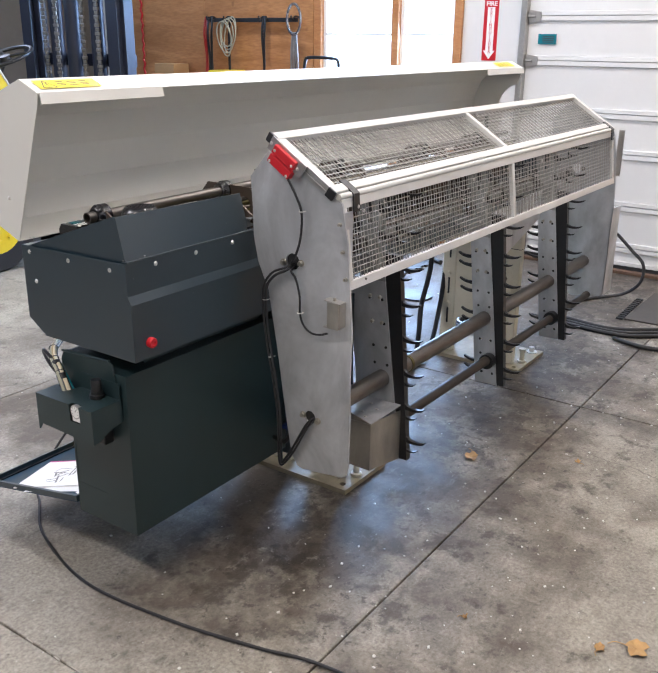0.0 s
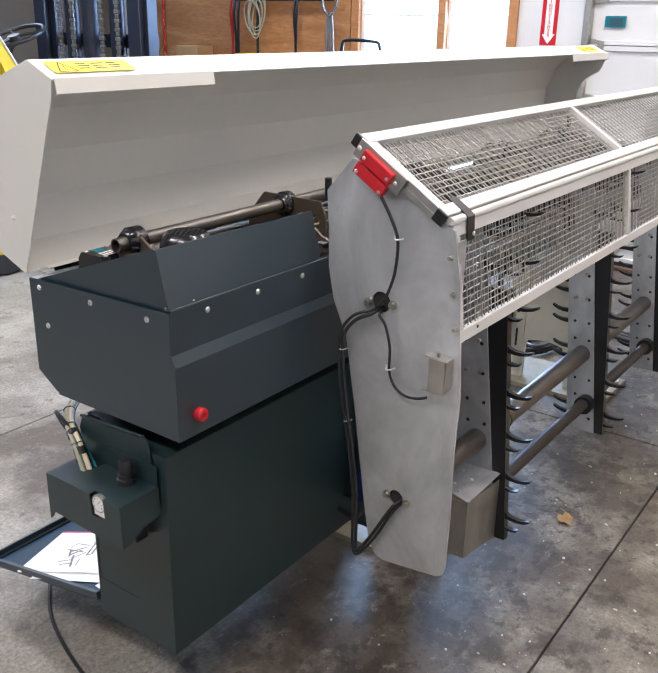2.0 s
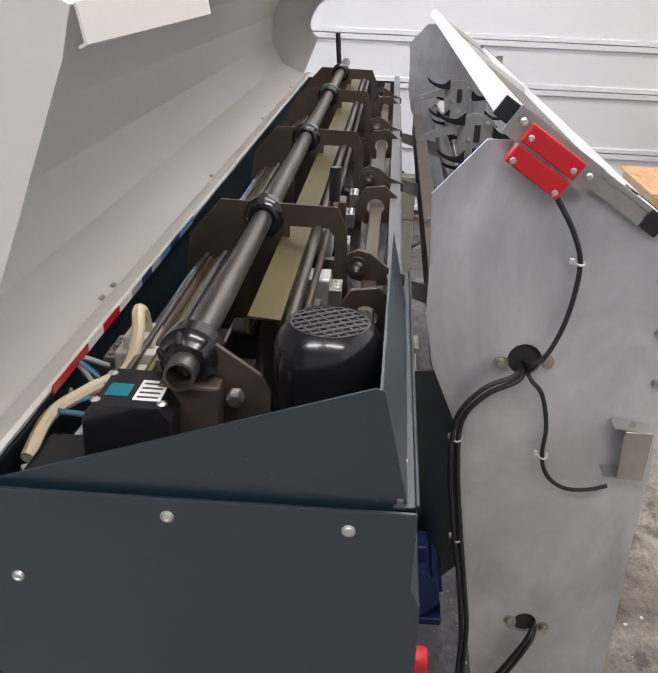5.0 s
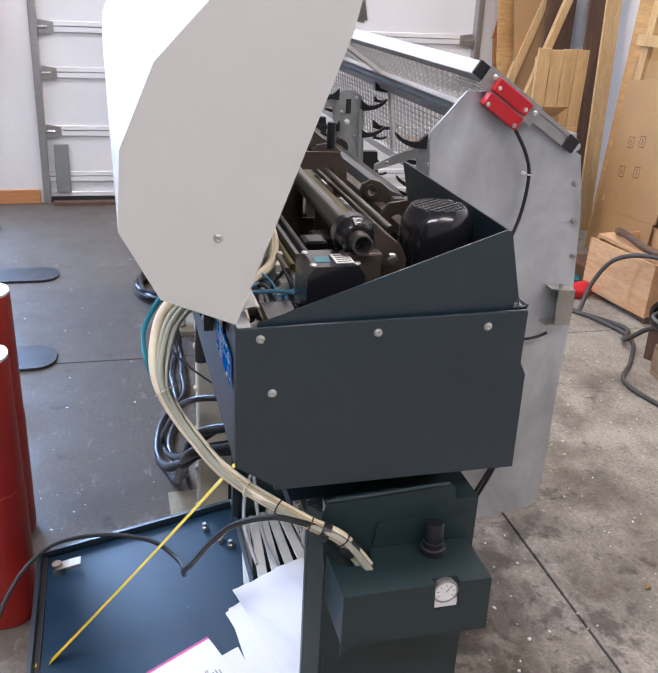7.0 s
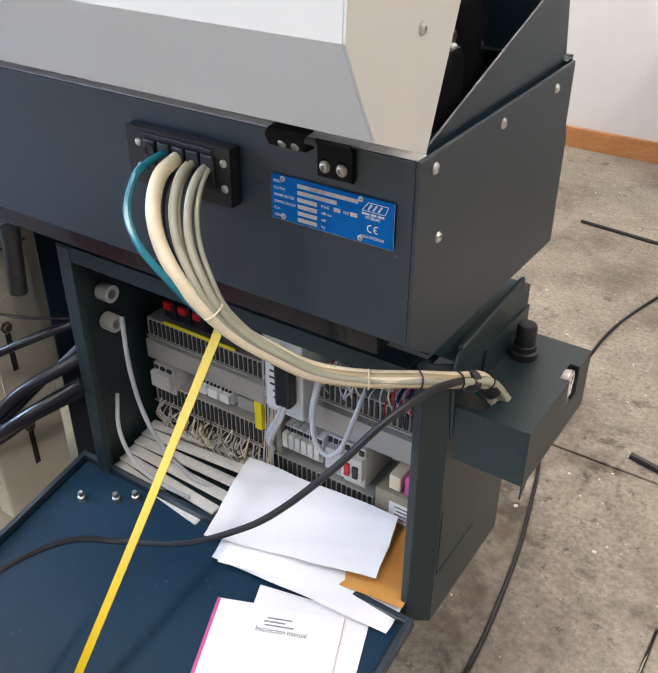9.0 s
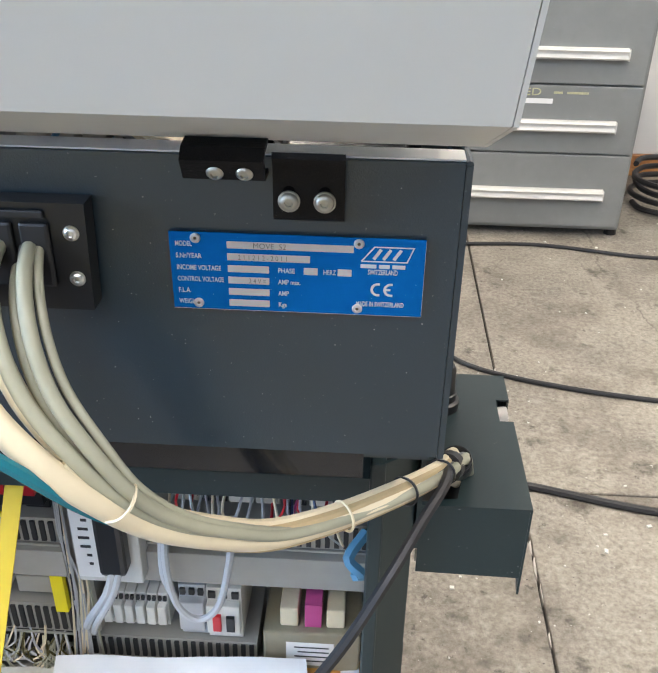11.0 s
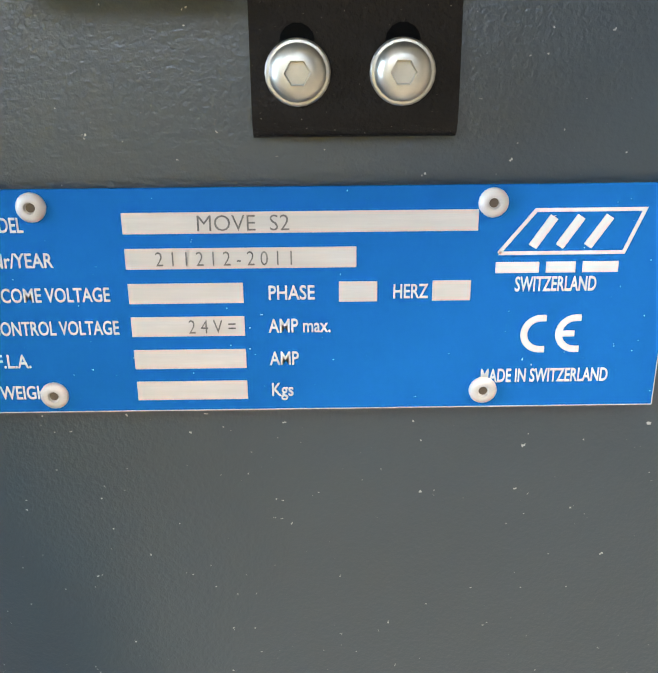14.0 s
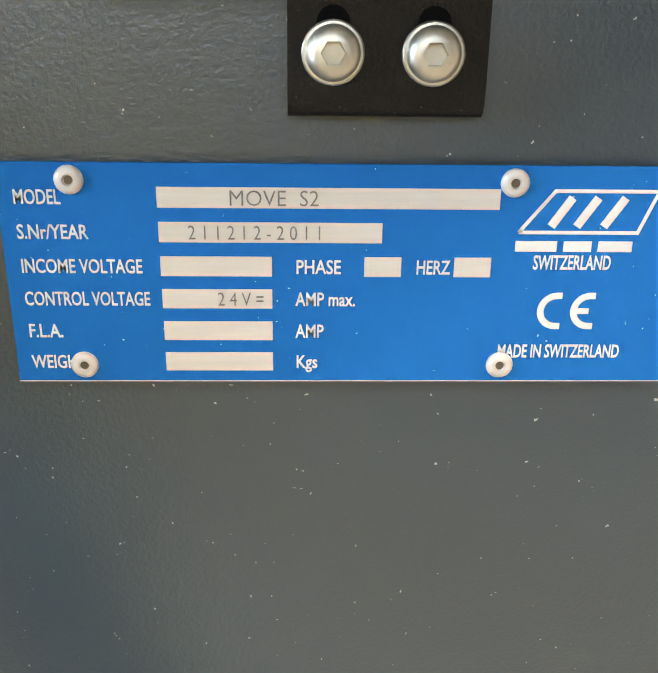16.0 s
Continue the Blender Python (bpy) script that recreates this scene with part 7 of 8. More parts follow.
# cables on the zinc side plate
leg = 0.455
for r, pts, lab in ((0.0036, [(leg - 0.012, -0.392, 1.210), (leg - 0.012, -0.420, 1.165), (leg - 0.008, -0.435, 1.120), (leg - 0.007, -0.430, 1.050), (leg - 0.008, -0.412, 0.995), (leg - 0.004, -0.395, 0.974), (leg + 0.02, -0.388, 0.966)], "black switch cable on the zinc plate"),
                    (0.0042, [(leg + 0.02, -0.385, 0.960), (leg - 0.006, -0.378, 0.950), (leg - 0.010, -0.335, 0.925), (leg - 0.010, -0.306, 0.880), (leg - 0.010, -0.308, 0.800), (leg - 0.010, -0.322, 0.700), (leg - 0.009, -0.338, 0.600), (leg - 0.009, -0.352, 0.507), (leg - 0.009, -0.355, 0.420), (leg - 0.010, -0.357, 0.352), (leg - 0.016, -0.366, 0.340), (leg - 0.012, -0.402, 0.395), (leg - 0.006, -0.450, 0.485), (leg + 0.02, -0.464, 0.502)], "black cable looped between two holes"),
                    (0.0036, [(leg + 0.02, -0.381, 0.965), (leg - 0.006, -0.372, 0.956), (leg - 0.012, -0.330, 0.935), (leg - 0.012, -0.298, 0.885), (leg - 0.012, -0.298, 0.800), (leg - 0.012, -0.312, 0.700), (leg - 0.011, -0.330, 0.600), (leg - 0.011, -0.344, 0.500), (leg - 0.011, -0.347, 0.42), (leg - 0.013, -0.350, 0.345), (leg - 0.018, -0.368, 0.332), (leg - 0.014, -0.410, 0.390), (leg - 0.007, -0.455, 0.478), (leg + 0.02, -0.468, 0.497)], "black cable looped between two holes"),
                    (0.0032, [(leg + 0.02, -0.390, 0.957), (leg - 0.006, -0.396, 0.950), (leg - 0.007, -0.413, 0.930), (leg - 0.006, -0.426, 0.880), (leg - 0.006, -0.427, 0.830), (leg - 0.006, -0.440, 0.797), (leg - 0.006, -0.467, 0.779), (leg - 0.008, -0.500, 0.781), (leg - 0.010, -0.526, 0.791)], "black cable leading to the junction box")):
    cable("plate_cable", pts, r, M_RUBBER, lab, group="cables on the zinc plate")
for y, z in ((-0.302, 0.850), (-0.320, 0.675), (-0.427, 0.832), (-0.434, 1.125)):
    bm = W([(leg + 0.002, y - 0.008, z), (leg - 0.010, y - 0.006, z), (leg - 0.0165, y, z), (leg - 0.010, y + 0.006, z), (leg + 0.002, y + 0.008, z)], 0.0016, seg=5, n=4)
    box(bm, leg - 0.004, leg + 0.002, y + 0.005, y + 0.012, z - 0.004, z + 0.004, 0.001)
    solid("cable_clip", bm, M_FRAME, "small white cable clip on the zinc plate", "cable clip", "cable clips")

# black caps added behind the plate holes to keep them dark
for y, z, r in ((-0.386, 0.972, 0.030), (-0.448, 0.503, 0.026)):
    solid("hole_dark_cap", lathe(bmesh.new(), (0.4765, y, z), (1, 0, 0), [(0, r), (0.03, r), (0.03, r * 0.5)], 20), M_SEAL, "added black cap that keeps the plate hole dark", "sleeve", "hole sleeves", smooth=True)

# blue pump behind the side plate
pm = thing("blue_pump", (0.69, -0.27, 0.36), "small blue enamelled pump motor with dark hoses", "pump")
part("motor_body", lathe(bmesh.new(), (0.63, -0.275, 0.40), (1, 0, 0), [(0, 0.030), (0.006, 0.052), (0.12, 0.052), (0.128, 0.040), (0.135, 0.018)], 24), M_BLUEMOT, pm, "", True)
for k in range(9):
    a = 2 * math.pi * k / 9
    part("cooling_fin", box(bmesh.new(), 0.640, 0.745, -0.0016, 0.0016, 0.050, 0.058, 0, Matrix.Translation((0, -0.275, 0.40)) @ Matrix.Rotation(a, 4, "X")), M_BLUEMOT, pm)
part("terminal_box", B(0.665, 0.72, -0.30, -0.25, 0.448, 0.485, bev=0.005), M_BLUEMOT, pm)
part("foot_plate", B(0.630, 0.755, -0.335, -0.215, 0.335, 0.350, bev=0.002), M_BLUEMOT, pm)
part("pump_bracket", B(0.640, 0.684, -0.30, -0.186, 0.328, 0.335, bev=0.002), M_BLACK, pm, "black bracket on the cabinet")
part("hose", W([(0.63, -0.275, 0.40), (0.60, -0.28, 0.36), (0.60, -0.25, 0.31), (0.62, -0.19, 0.30)], 0.008), M_RUBBER, pm, "black hose")

# ---- papers ----
def sheet(name, o, ux, uy, w, h, mat, label, lift=0.006, seed=0, category="paper", parent=None, th=0.0006, taper=0.0):
    """A slightly buckled sheet of paper, w by h, from the corner o."""
    rr = random.Random(seed)
    o, ux, uy = Vector(o), Vector(ux).normalized(), Vector(uy).normalized()
    uz = ux.cross(uy).normalized()
    if uz.z < 0:
        uz = -uz
    ph = [rr.uniform(0, 6.28) for _ in range(4)]
    n, k = 12, 14
    def rise(u, v):
        return lift * (0.5 + 0.25 * math.sin(4.1 * u + 2.2 * v + ph[0]) + 0.18 * math.sin(7.5 * v - 3.0 * u + ph[1]) + 0.22 * abs(math.sin(3.3 * u + 1.9 * v + ph[2])) + 0.15 * abs(math.sin(5.1 * v - 4.2 * u + ph[3])) + 0.16 * abs(math.sin(9.0 * u + 6.0 * v + ph[1])) + 0.12 * abs(math.sin(13.0 * v - 7.0 * u + ph[0]))) + lift * 1.6 * (max(0, u - 0.8) * 3) ** 2 * max(0, v - 0.6)
    bm = bmesh.new()
    g = [[[bm.verts.new(o + ux * (w * i / n) + uy * (h * (1 - taper * i / n) * j / k) + uz * (rise(i / n, j / k) + s * th)) for j in range(k + 1)] for i in range(n + 1)] for s in (0, 1)]
    for i in range(n):
        for j in range(k):
            for q in g:
                bm.faces.new((q[i][j], q[i + 1][j], q[i + 1][j + 1], q[i][j + 1]))
    rim = [(i, 0) for i in range(n)] + [(n, j) for j in range(k)] + [(i, k) for i in range(n, 0, -1)] + [(0, j) for j in range(k, 0, -1)]
    for (i, j), (i2, j2) in zip(rim, rim[1:] + rim[:1]):
        bm.faces.new((g[0][i][j], g[0][i2][j2], g[1][i2][j2], g[1][i][j]))
    if parent:
        return part(name, bm, mat, parent, label, True)
    return solid(name, bm, mat, label, category, smooth=True)


door_x, door_d = Vector((1, 0, 0)), Vector((0, 0.4665, -0.096)).normalized()
door_n = door_x.cross(door_d)


def on_door(x, v, h=0.0):
    return Vector((0, 0.088, 0.246)) + door_x * x + door_d * v + door_n * h


mux = (door_x * -0.94 + door_d * -0.34).normalized()
muy = (door_x * -0.34 + door_d * 0.94).normalized()
mo = on_door(0.306, 0.116, 0.004)
man = thing("instruction_manual", mo, "white instruction manual with a pink edge, lying on the cabinet door", "manual")
part("page_block", box(bmesh.new(), 0, 0.210, -0.297, 0, 0, 0.005, 0.001, basis(mo, mux, -muy)), M_PAPER, man)


def on_page(u, v, h=0.0):
    return mo + mux * u + muy * v + door_n * (0.0052 + h)


part("page_edge", box(bmesh.new(), -0.001, 0.0045, -0.297, 0, 0, 0.0058, 0, basis(mo, mux, -muy)), M_PINK, man, "pink cover edge")
part("lettering", lettering("Instruction manual", 0.012, basis(on_page(0.075, 0.045), mux, -muy), 0.0002, 0.082), M_INK, man, "grey printed title")
bm = bmesh.new()
for u0, v0, u1, v1, wd in ((0.050, 0.140, 0.120, 0.128, 0.006), (0.055, 0.152, 0.125, 0.140, 0.005), (0.050, 0.140, 0.058, 0.160, 0.005), (0.120, 0.128, 0.128, 0.142, 0.004), (0.085, 0.165, 0.110, 0.200, 0.005), (0.110, 0.160, 0.098, 0.215, 0.004),
                           (0.098, 0.205, 0.135, 0.188, 0.006), (0.128, 0.178, 0.186, 0.152, 0.006), (0.145, 0.148, 0.180, 0.140, 0.003), (0.150, 0.168, 0.162, 0.205, 0.004), (0.168, 0.160, 0.176, 0.192, 0.004), (0.075, 0.160, 0.066, 0.205, 0.003),
                           (0.066, 0.205, 0.090, 0.214, 0.003), (0.112, 0.150, 0.145, 0.175, 0.004), (0.100, 0.170, 0.125, 0.190, 0.007)):
    a, b = on_page(u0, v0, 0.0002), on_page(u1, v1, 0.0002)
    side = (b - a).normalized().cross(door_n) * wd / 2
    bm.faces.new([bm.verts.new(q) for q in (a - side, b - side, b + side, a + side)])
part("printed_picture", bm, M_PRINT, man, "grey printed picture of a machine", False, "stuff")
bm = bmesh.new()
for u0, u1, v0 in ((0.090, 0.130, 0.020), (0.085, 0.120, 0.026), (0.088, 0.135, 0.032)):
    bm.faces.new([bm.verts.new(on_page(u, v, 0.0002)) for u, v in ((u0, v0), (u1, v0), (u1, v0 + 0.0025), (u0, v0 + 0.0025))])
part("print_bars", bm, M_PRINT, man, "", False, "stuff")
sheet("loose_sheet", on_door(0.262, 0.062, 0.001), door_x * -0.93 + door_d * -0.20, door_x * -0.30 + door_d * 0.95, 0.19, 0.25, M_PAPER, "white loose sheet under the manual", 0.002, 8)
# crumpled sheets leaning out of the cabinet
back = (0.02, -0.95, 0.27)
sheet("crumpled_sheet", (0.360, 0.152, 0.238), (-1.0, -0.085, 0.0), back, 0.322, 0.180, M_PAPER, "folded white sheet stuck in the cabinet", 0.016, 23)
sheet("crumpled_sheet", (0.340, 0.160, 0.243), (-1.0, -0.26, 0.010), back, 0.285, 0.180, M_PAPER, "thin curled white sheet among the papers", 0.014, 31, taper=0.25)
sheet("manila_envelope", (0.262, 0.110, 0.259), (-1.0, -0.105, 0.0), (0.0, -0.95, 0.24), 0.228, 0.142, M_ENVEL, "orange manila envelope among the papers", 0.008, 5, "envelope")
sheet("crumpled_sheet", (0.386, 0.138, 0.256), (-0.975, -0.215, 0.045), (0.17, -0.95, 0.26), 0.305, 0.172, M_PAPER, "crumpled white sheet leaning out of the cabinet", 0.024, 11, taper=0.36)

# ---- red tubes and mats beside the machine ----
for x, y, h in ((0.74, 0.640, 0.685), (1.08, 0.665, 0.705)):
    tb = thing("red_tube", (x, y, 0), "tall red painted tube standing on the floor, white rim", "tube", "red tubes")
    part("tube_wall", lathe(bmesh.new(), (x, y, 0), (0, 0, 1), [(0, 0.068), (0.02, 0.072), (0.36, 0.072), (0.362, 0.070), (0.40, 0.070), (h - 0.02, 0.068), (h - 0.004, 0.066)], 32), M_REDTANK, tb, "", True)
    part("rim", pipe_end(bmesh.new(), (x, y, h - 0.006), (x, y, h), 0.0665, 0.034, 32), M_WHITE, tb, "pale top rim", True)
    part("bore", C((x, y, h - 0.0058), (x, y, h - 0.0045), 0.0345, 24), M_REDTANK, tb, "dark red bore")
for x0, x1, y0, y1 in ((2.10, 2.32, 0.585, 1.02), (3.12, 3.32, 0.615, 1.08)):
    bm = bmesh.new()
    c = 0.085
    out = []
    for cx, cy, a0 in ((x1 - c, y1 - c, 0), (x0 + c, y1 - c, 90), (x0 + c, y0 + c, 180), (x1 - c, y0 + c, 270)):
        out += [(cx + c * math.cos(radians(a0 + 15 * k)), cy + c * math.sin(radians(a0 + 15 * k))) for k in range(7)]
    plate(bm, out, 0.0, 0.012, "z")
    solid("rubber_mat", bm, M_RUBBER, "dark rubber mat with rounded corners on the floor", "mat", "rubber mats")
# big interlocking mat with toothed edge and a steel bar near the window
out = []
mx0, mx1, my0, my1 = 3.15, 4.05, 1.05, 1.95
n = 15
for (ax, ay), (bx, by) in (((mx0, my0), (mx1, my0)), ((mx1, my0), (mx1, my1)), ((mx1, my1), (mx0, my1)), ((mx0, my1), (mx0, my0))):
    for k in range(n):
        px, py = ax + (bx - ax) * k / n, ay + (by - ay) * k / n
        ox, oy = (by - ay) / 0.9 * 0.022 * (k % 2), -(bx - ax) / 0.9 * 0.022 * (k % 2)
        qx, qy = ax + (bx - ax) * (k + 1) / n, ay + (by - ay) * (k + 1) / n
        out += [(px + ox, py + oy), (qx + ox - (bx - ax) / 900, qy + oy - (by - ay) / 900)]
solid("puzzle_mat", plate(bmesh.new(), out, 0.0, 0.014, "z"), M_RUBBER, "dark interlocking floor mat with toothed edges", "mat")
bm = C((4.06, 0.98, 0.016), (4.16, 1.16, 0.016), 0.016, 10)
cyl(bm, (4.16, 1.16, 0.016), (4.20, 1.23, 0.016), 0.011, 10)
solid("steel_bar_handle", bm, M_SEAL, "black handle lying on the floor by the wall", "handle")
wb = thing("wood_bench", (4.45, 1.85, 0), "low brown wooden block under the window", "bench")
part("top", B(4.28, 4.655, 1.45, 2.30, 0.155, 0.205, bev=0.004), M_PLY, wb)
for y in (1.46, 2.18):
    part("block", B(4.30, 4.64, y, y + 0.11, 0, 0.155, bev=0.003), M_TRIM, wb)

# ---- timber, crates and scrap along the wall ----


def board(o, ux, uy, w, h, t, mat, name="board", label="", category="board", group=""):
    """A leaning board: corner o, width along ux, height along uy."""
    m = basis(o, ux, uy)
    return solid(name, box(bmesh.new(), 0, w, 0, h, 0, t, 0.002, m), mat, label, category, group)


# plywood crate used as a shelf
cr = thing("plywood_crate", (3.30, -1.90, 0), "plywood packing crate with pine battens", "crate")
part("front_panel", B(3.085, 3.095, -2.075, -1.35, 0.005, 0.60), M_CRATE, cr)
part("side_panel", B(3.095, 3.62, -2.085, -2.075, 0.005, 0.60), M_CRATE, cr)
part("side_panel", B(3.095, 3.62, -1.36, -1.35, 0.005, 0.60), M_CRATE, cr)
part("top_panel", B(3.06, 3.64, -2.125, -1.33, 0.60, 0.612, bev=0.001), M_CRATE, cr)
for z0, z1 in ((0.535, 0.598), (0.285, 0.350), (0.0, 0.02)):
    part("batten", B(3.055, 3.085, -2.110, -1.34, z0, z1, bev=0.002), M_PINE, cr, "pine batten")
part("side_batten", B(3.03, 3.64, -2.110, -2.085, 0.285, 0.350, bev=0.002), M_PINE, cr)
part("hand_slot", B(3.0835, 3.0852, -2.06, -1.985, 0.118, 0.126), M_SEAL, cr, "dark slot")

# things on the crate
rj = random.Random(12)


def rag(name, c, sx, sy, sz, mat, label, category, seed):
    """A crumpled bag or rag."""
    rr = random.Random(seed)
    bm = bmesh.new()
    bmesh.ops.create_icosphere(bm, subdivisions=3, radius=1.0)
    dirs = [Vector((rr.uniform(-1, 1), rr.uniform(-1, 1), rr.uniform(-1, 1))).normalized() for _ in range(14)]
    amps = [rr.uniform(-0.24, 0.24) for _ in dirs]
    for v in bm.verts:
        d = v.co.normalized()
        k = 1 + sum(a * max(0, d.dot(q)) ** 5 for a, q in zip(amps, dirs)) + 0.05 * math.sin(9 * d.x + 7 * d.y * d.z + seed) + 0.04 * math.sin(15 * d.z + 11 * d.x)
        v.co = Vector((d.x * sx * k, d.y * sy * k, max(-0.72, d.z * k) * sz))
    low = min(v.co.z for v in bm.verts)
    bmesh.ops.translate(bm, vec=(c[0], c[1], c[2] - low), verts=bm.verts)
    return solid(name, bm, mat, label, category, smooth=True)


rag("plastic_bag", (3.13, -1.86, 0.612), 0.10, 0.115, 0.060, M_WHITE, "crumpled white plastic bag on the crate", "bag", 3)
rag("clear_film", (3.20, -1.98, 0.612), 0.09, 0.075, 0.085, M_CLEAR, "crumpled clear film on the crate", "film", 7)
bm = bmesh.new()
plate(bm, [(-2.130, 0.612), (-1.985, 0.612), (-1.998, 0.735), (-2.120, 0.735)], 3.12, 3.28)
gb = solid("grey_tray", bm, M_GREYW, "grey plastic tray standing on the crate", "tray")
part("tray_recess", B(3.1185, 3.1205, -2.112, -2.005, 0.64, 0.72), M_FILE, gb, "dark recess")


def bottle(x, y, z, r, h, mat, cap, label):
    b_ = thing("bottle", (x, y, z), label, "bottle", "bottles on the crate")
    part("body", lathe(bmesh.new(), (x, y, z), (0, 0, 1), [(0, r * 0.92), (0.006, r), (h * 0.62, r), (h * 0.74, r * 0.55), (h * 0.80, r * 0.34), (h * 0.86, r * 0.34)], 18), mat, b_, "", True)
    part("cap", lathe(bmesh.new(), (x, y, z + h * 0.86), (0, 0, 1), [(0, r * 0.42), (h * 0.13, r * 0.40), (h * 0.14, r * 0.2)], 14), cap, b_, "", True)
    part("label", lathe(bmesh.new(), (x, y, z + h * 0.18), (0, 0, 1), [(0, r * 1.01), (0.001, r * 1.015), (h * 0.34, r * 1.015), (h * 0.341, r)], 18), M_DEV, b_, "pale paper label", True)


bottle(3.35, -1.80, 0.612, 0.036, 0.235, M_YELLOW, M_YELLOW, "yellow plastic bottle with pale label")
bottle(3.30, -1.69, 0.612, 0.030, 0.17, M_GREYW, M_WHITE, "clear pale plastic bottle with white cap")
bottle(3.38, -1.55, 0.612, 0.034, 0.21, M_BLUEMOT, M_RED, "blue plastic bottle with red cap")
solid("red_can", lathe(bmesh.new(), (3.30, -1.765, 0.612), (0, 0, 1), [(0, 0.030), (0.004, 0.033), (0.075, 0.033), (0.08, 0.029)], 18), M_RED, "small red tin can", "can", smooth=True)
bx = thing("carton", (3.45, -1.98, 0.612), "open brown cardboard carton with raised flaps", "carton")
for a in ((3.30, 3.306, -2.10, -1.84), (3.594, 3.60, -2.10, -1.84), (3.30, 3.60, -1.846, -1.84), (3.30, 3.60, -2.10, -2.094)):
    part("side", B(*a, 0.612, 0.80), M_CARD, bx)
part("flap", box(bmesh.new(), 0, 0.28, 0, 0.16, 0, 0.004, 0, basis((3.31, -1.84, 0.80), (1, 0, 0), (0, 0.55, 0.35))), M_CARD, bx)
part("flap", box(bmesh.new(), 0, 0.24, 0, 0.14, 0, 0.004, 0, basis((3.30, -2.08, 0.80), (0, 1, 0), (-0.75, 0, 0.4))), M_CARD, bx)

# slatted pine panel leaning behind the crate
sp = thing("slatted_panel", (3.62, -2.30, 0), "pine board panel standing upright behind the crate", "panel")
for k in range(4):
    y0 = -2.430 + 0.083 * k
    part("board", box(bmesh.new(), 0, 0.079, 0, 1.125 + 0.012 * math.sin(3 * k), 0, 0.018, 0.002, basis((3.66, y0, 0.0), (0, 1, 0), (-0.02, 0, 1))), M_PINE, sp)
for z in (0.20, 0.62, 1.02):
    part("batten", B(3.645, 3.672, -2.43, -2.10, z, z + 0.06, bev=0.002), M_PINE, sp)

# leaning timber in the corner
for y0, x0, w, h, t, mat, lean, lab in (
        (-2.76, 4.40, 0.30, 2.45, 0.020, M_CARD, (-0.02, 0.14, 1), "tall brown fibre board leaning in the corner"),
        (-2.02, 4.34, 0.055, 2.1, 0.05, M_PINE, (0.02, -0.36, 1), "raw pine stud leaning in the corner"),
        (-2.06, 4.10, 0.050, 1.9, 0.045, M_PINE, (0.05, -0.37, 1), "raw pine stud leaning in the corner"),
        (-2.62, 4.20, 0.20, 2.3, 0.025, M_BROWN, (0.06, -0.03, 1), "dark brown board leaning in the corner"),
        (-2.72, 3.95, 0.13, 2.2, 0.022, M_BROWN, (0.06, -0.02, 1), "dark brown board leaning in the corner"),
        (-2.70, 3.75, 0.10, 2.1, 0.022, M_PINE, (0.08, -0.02, 1), "pale pine board leaning in the corner"),
        (-2.60, 4.45, 0.28, 2.4, 0.016, M_PLY, (0.03, 0.08, 1), "brown plywood offcut leaning in the corner")):
    board((x0, y0, 0.0), (0, 1, 0), lean, w, h, t, mat, "timber_board", lab, "board", "leaning timber")
board((4.655, -2.315, 1.10), (0, 0.9, 0.14), (0, -0.22, 1.0), 0.045, 0.9, 0.02, M_TRIM, "trim_strip", "orange stained trim strip leaning on the wall", "trim strip")
board((4.655, -2.455, 0.0), (0, 1, 0), (0, 0.13, 1.10), 0.045, 1.11, 0.02, M_TRIM, "trim_strip", "orange stained trim strip leaning on the wall", "trim strip")

# cardboard sheets and plywood leaning on the long wall
board((3.40, -2.47, 0.0), (-1, 0.02, 0), (-0.02, -0.10, 1), 0.66, 1.12, 0.008, M_CARD, "cardboard_sheet", "large brown cardboard sheet leaning upright", "cardboard", "cardboard sheets")
board((3.26, -2.42, 0.36), (-0.99, -0.02, 0.16), (0.02, -0.10, 1), 0.78, 0.64, 0.008, M_CARD, "cardboard_sheet", "pale cardboard sheet leaning over another", "cardboard", "cardboard sheets")
board((3.28, -2.56, 0.06), (-1, 0, 0), (0, -0.14, 1), 0.42, 0.58, 0.008, M_CARD, "cardboard_sheet", "torn cardboard sheet leaning on the wall", "cardboard", "cardboard sheets")
board((3.62, -2.62, 0.0), (-1, 0, 0), (0, -0.06, 1), 0.98, 2.05, 0.016, M_PLY, "plywood_sheet", "full plywood sheet leaning on the long wall", "plywood", "plywood sheets")
board((3.02, -2.70, 0.0), (-1, 0, 0), (0.03, -0.03, 1), 0.94, 1.30, 0.016, M_PLY, "plywood_sheet", "plywood sheet with brown stains leaning on the long wall", "plywood", "plywood sheets")
board((3.42, -2.585, 0.0), (-1, 0, 0), (0, -0.05, 1), 0.55, 0.88, 0.014, M_BROWN, "dark_sheet", "dark brown fibreboard sheet leaning on the wall", "board")
solid("rusty_beam", box(bmesh.new(), 0, 0.105, 0, 1.24, 0, 0.075, 0.012, basis((2.80, -2.58, 0.0), (-1, 0.03, 0), (-0.045, -0.085, 1))), M_BROWN, "dark brown timber beam leaning on plywood", "beam")
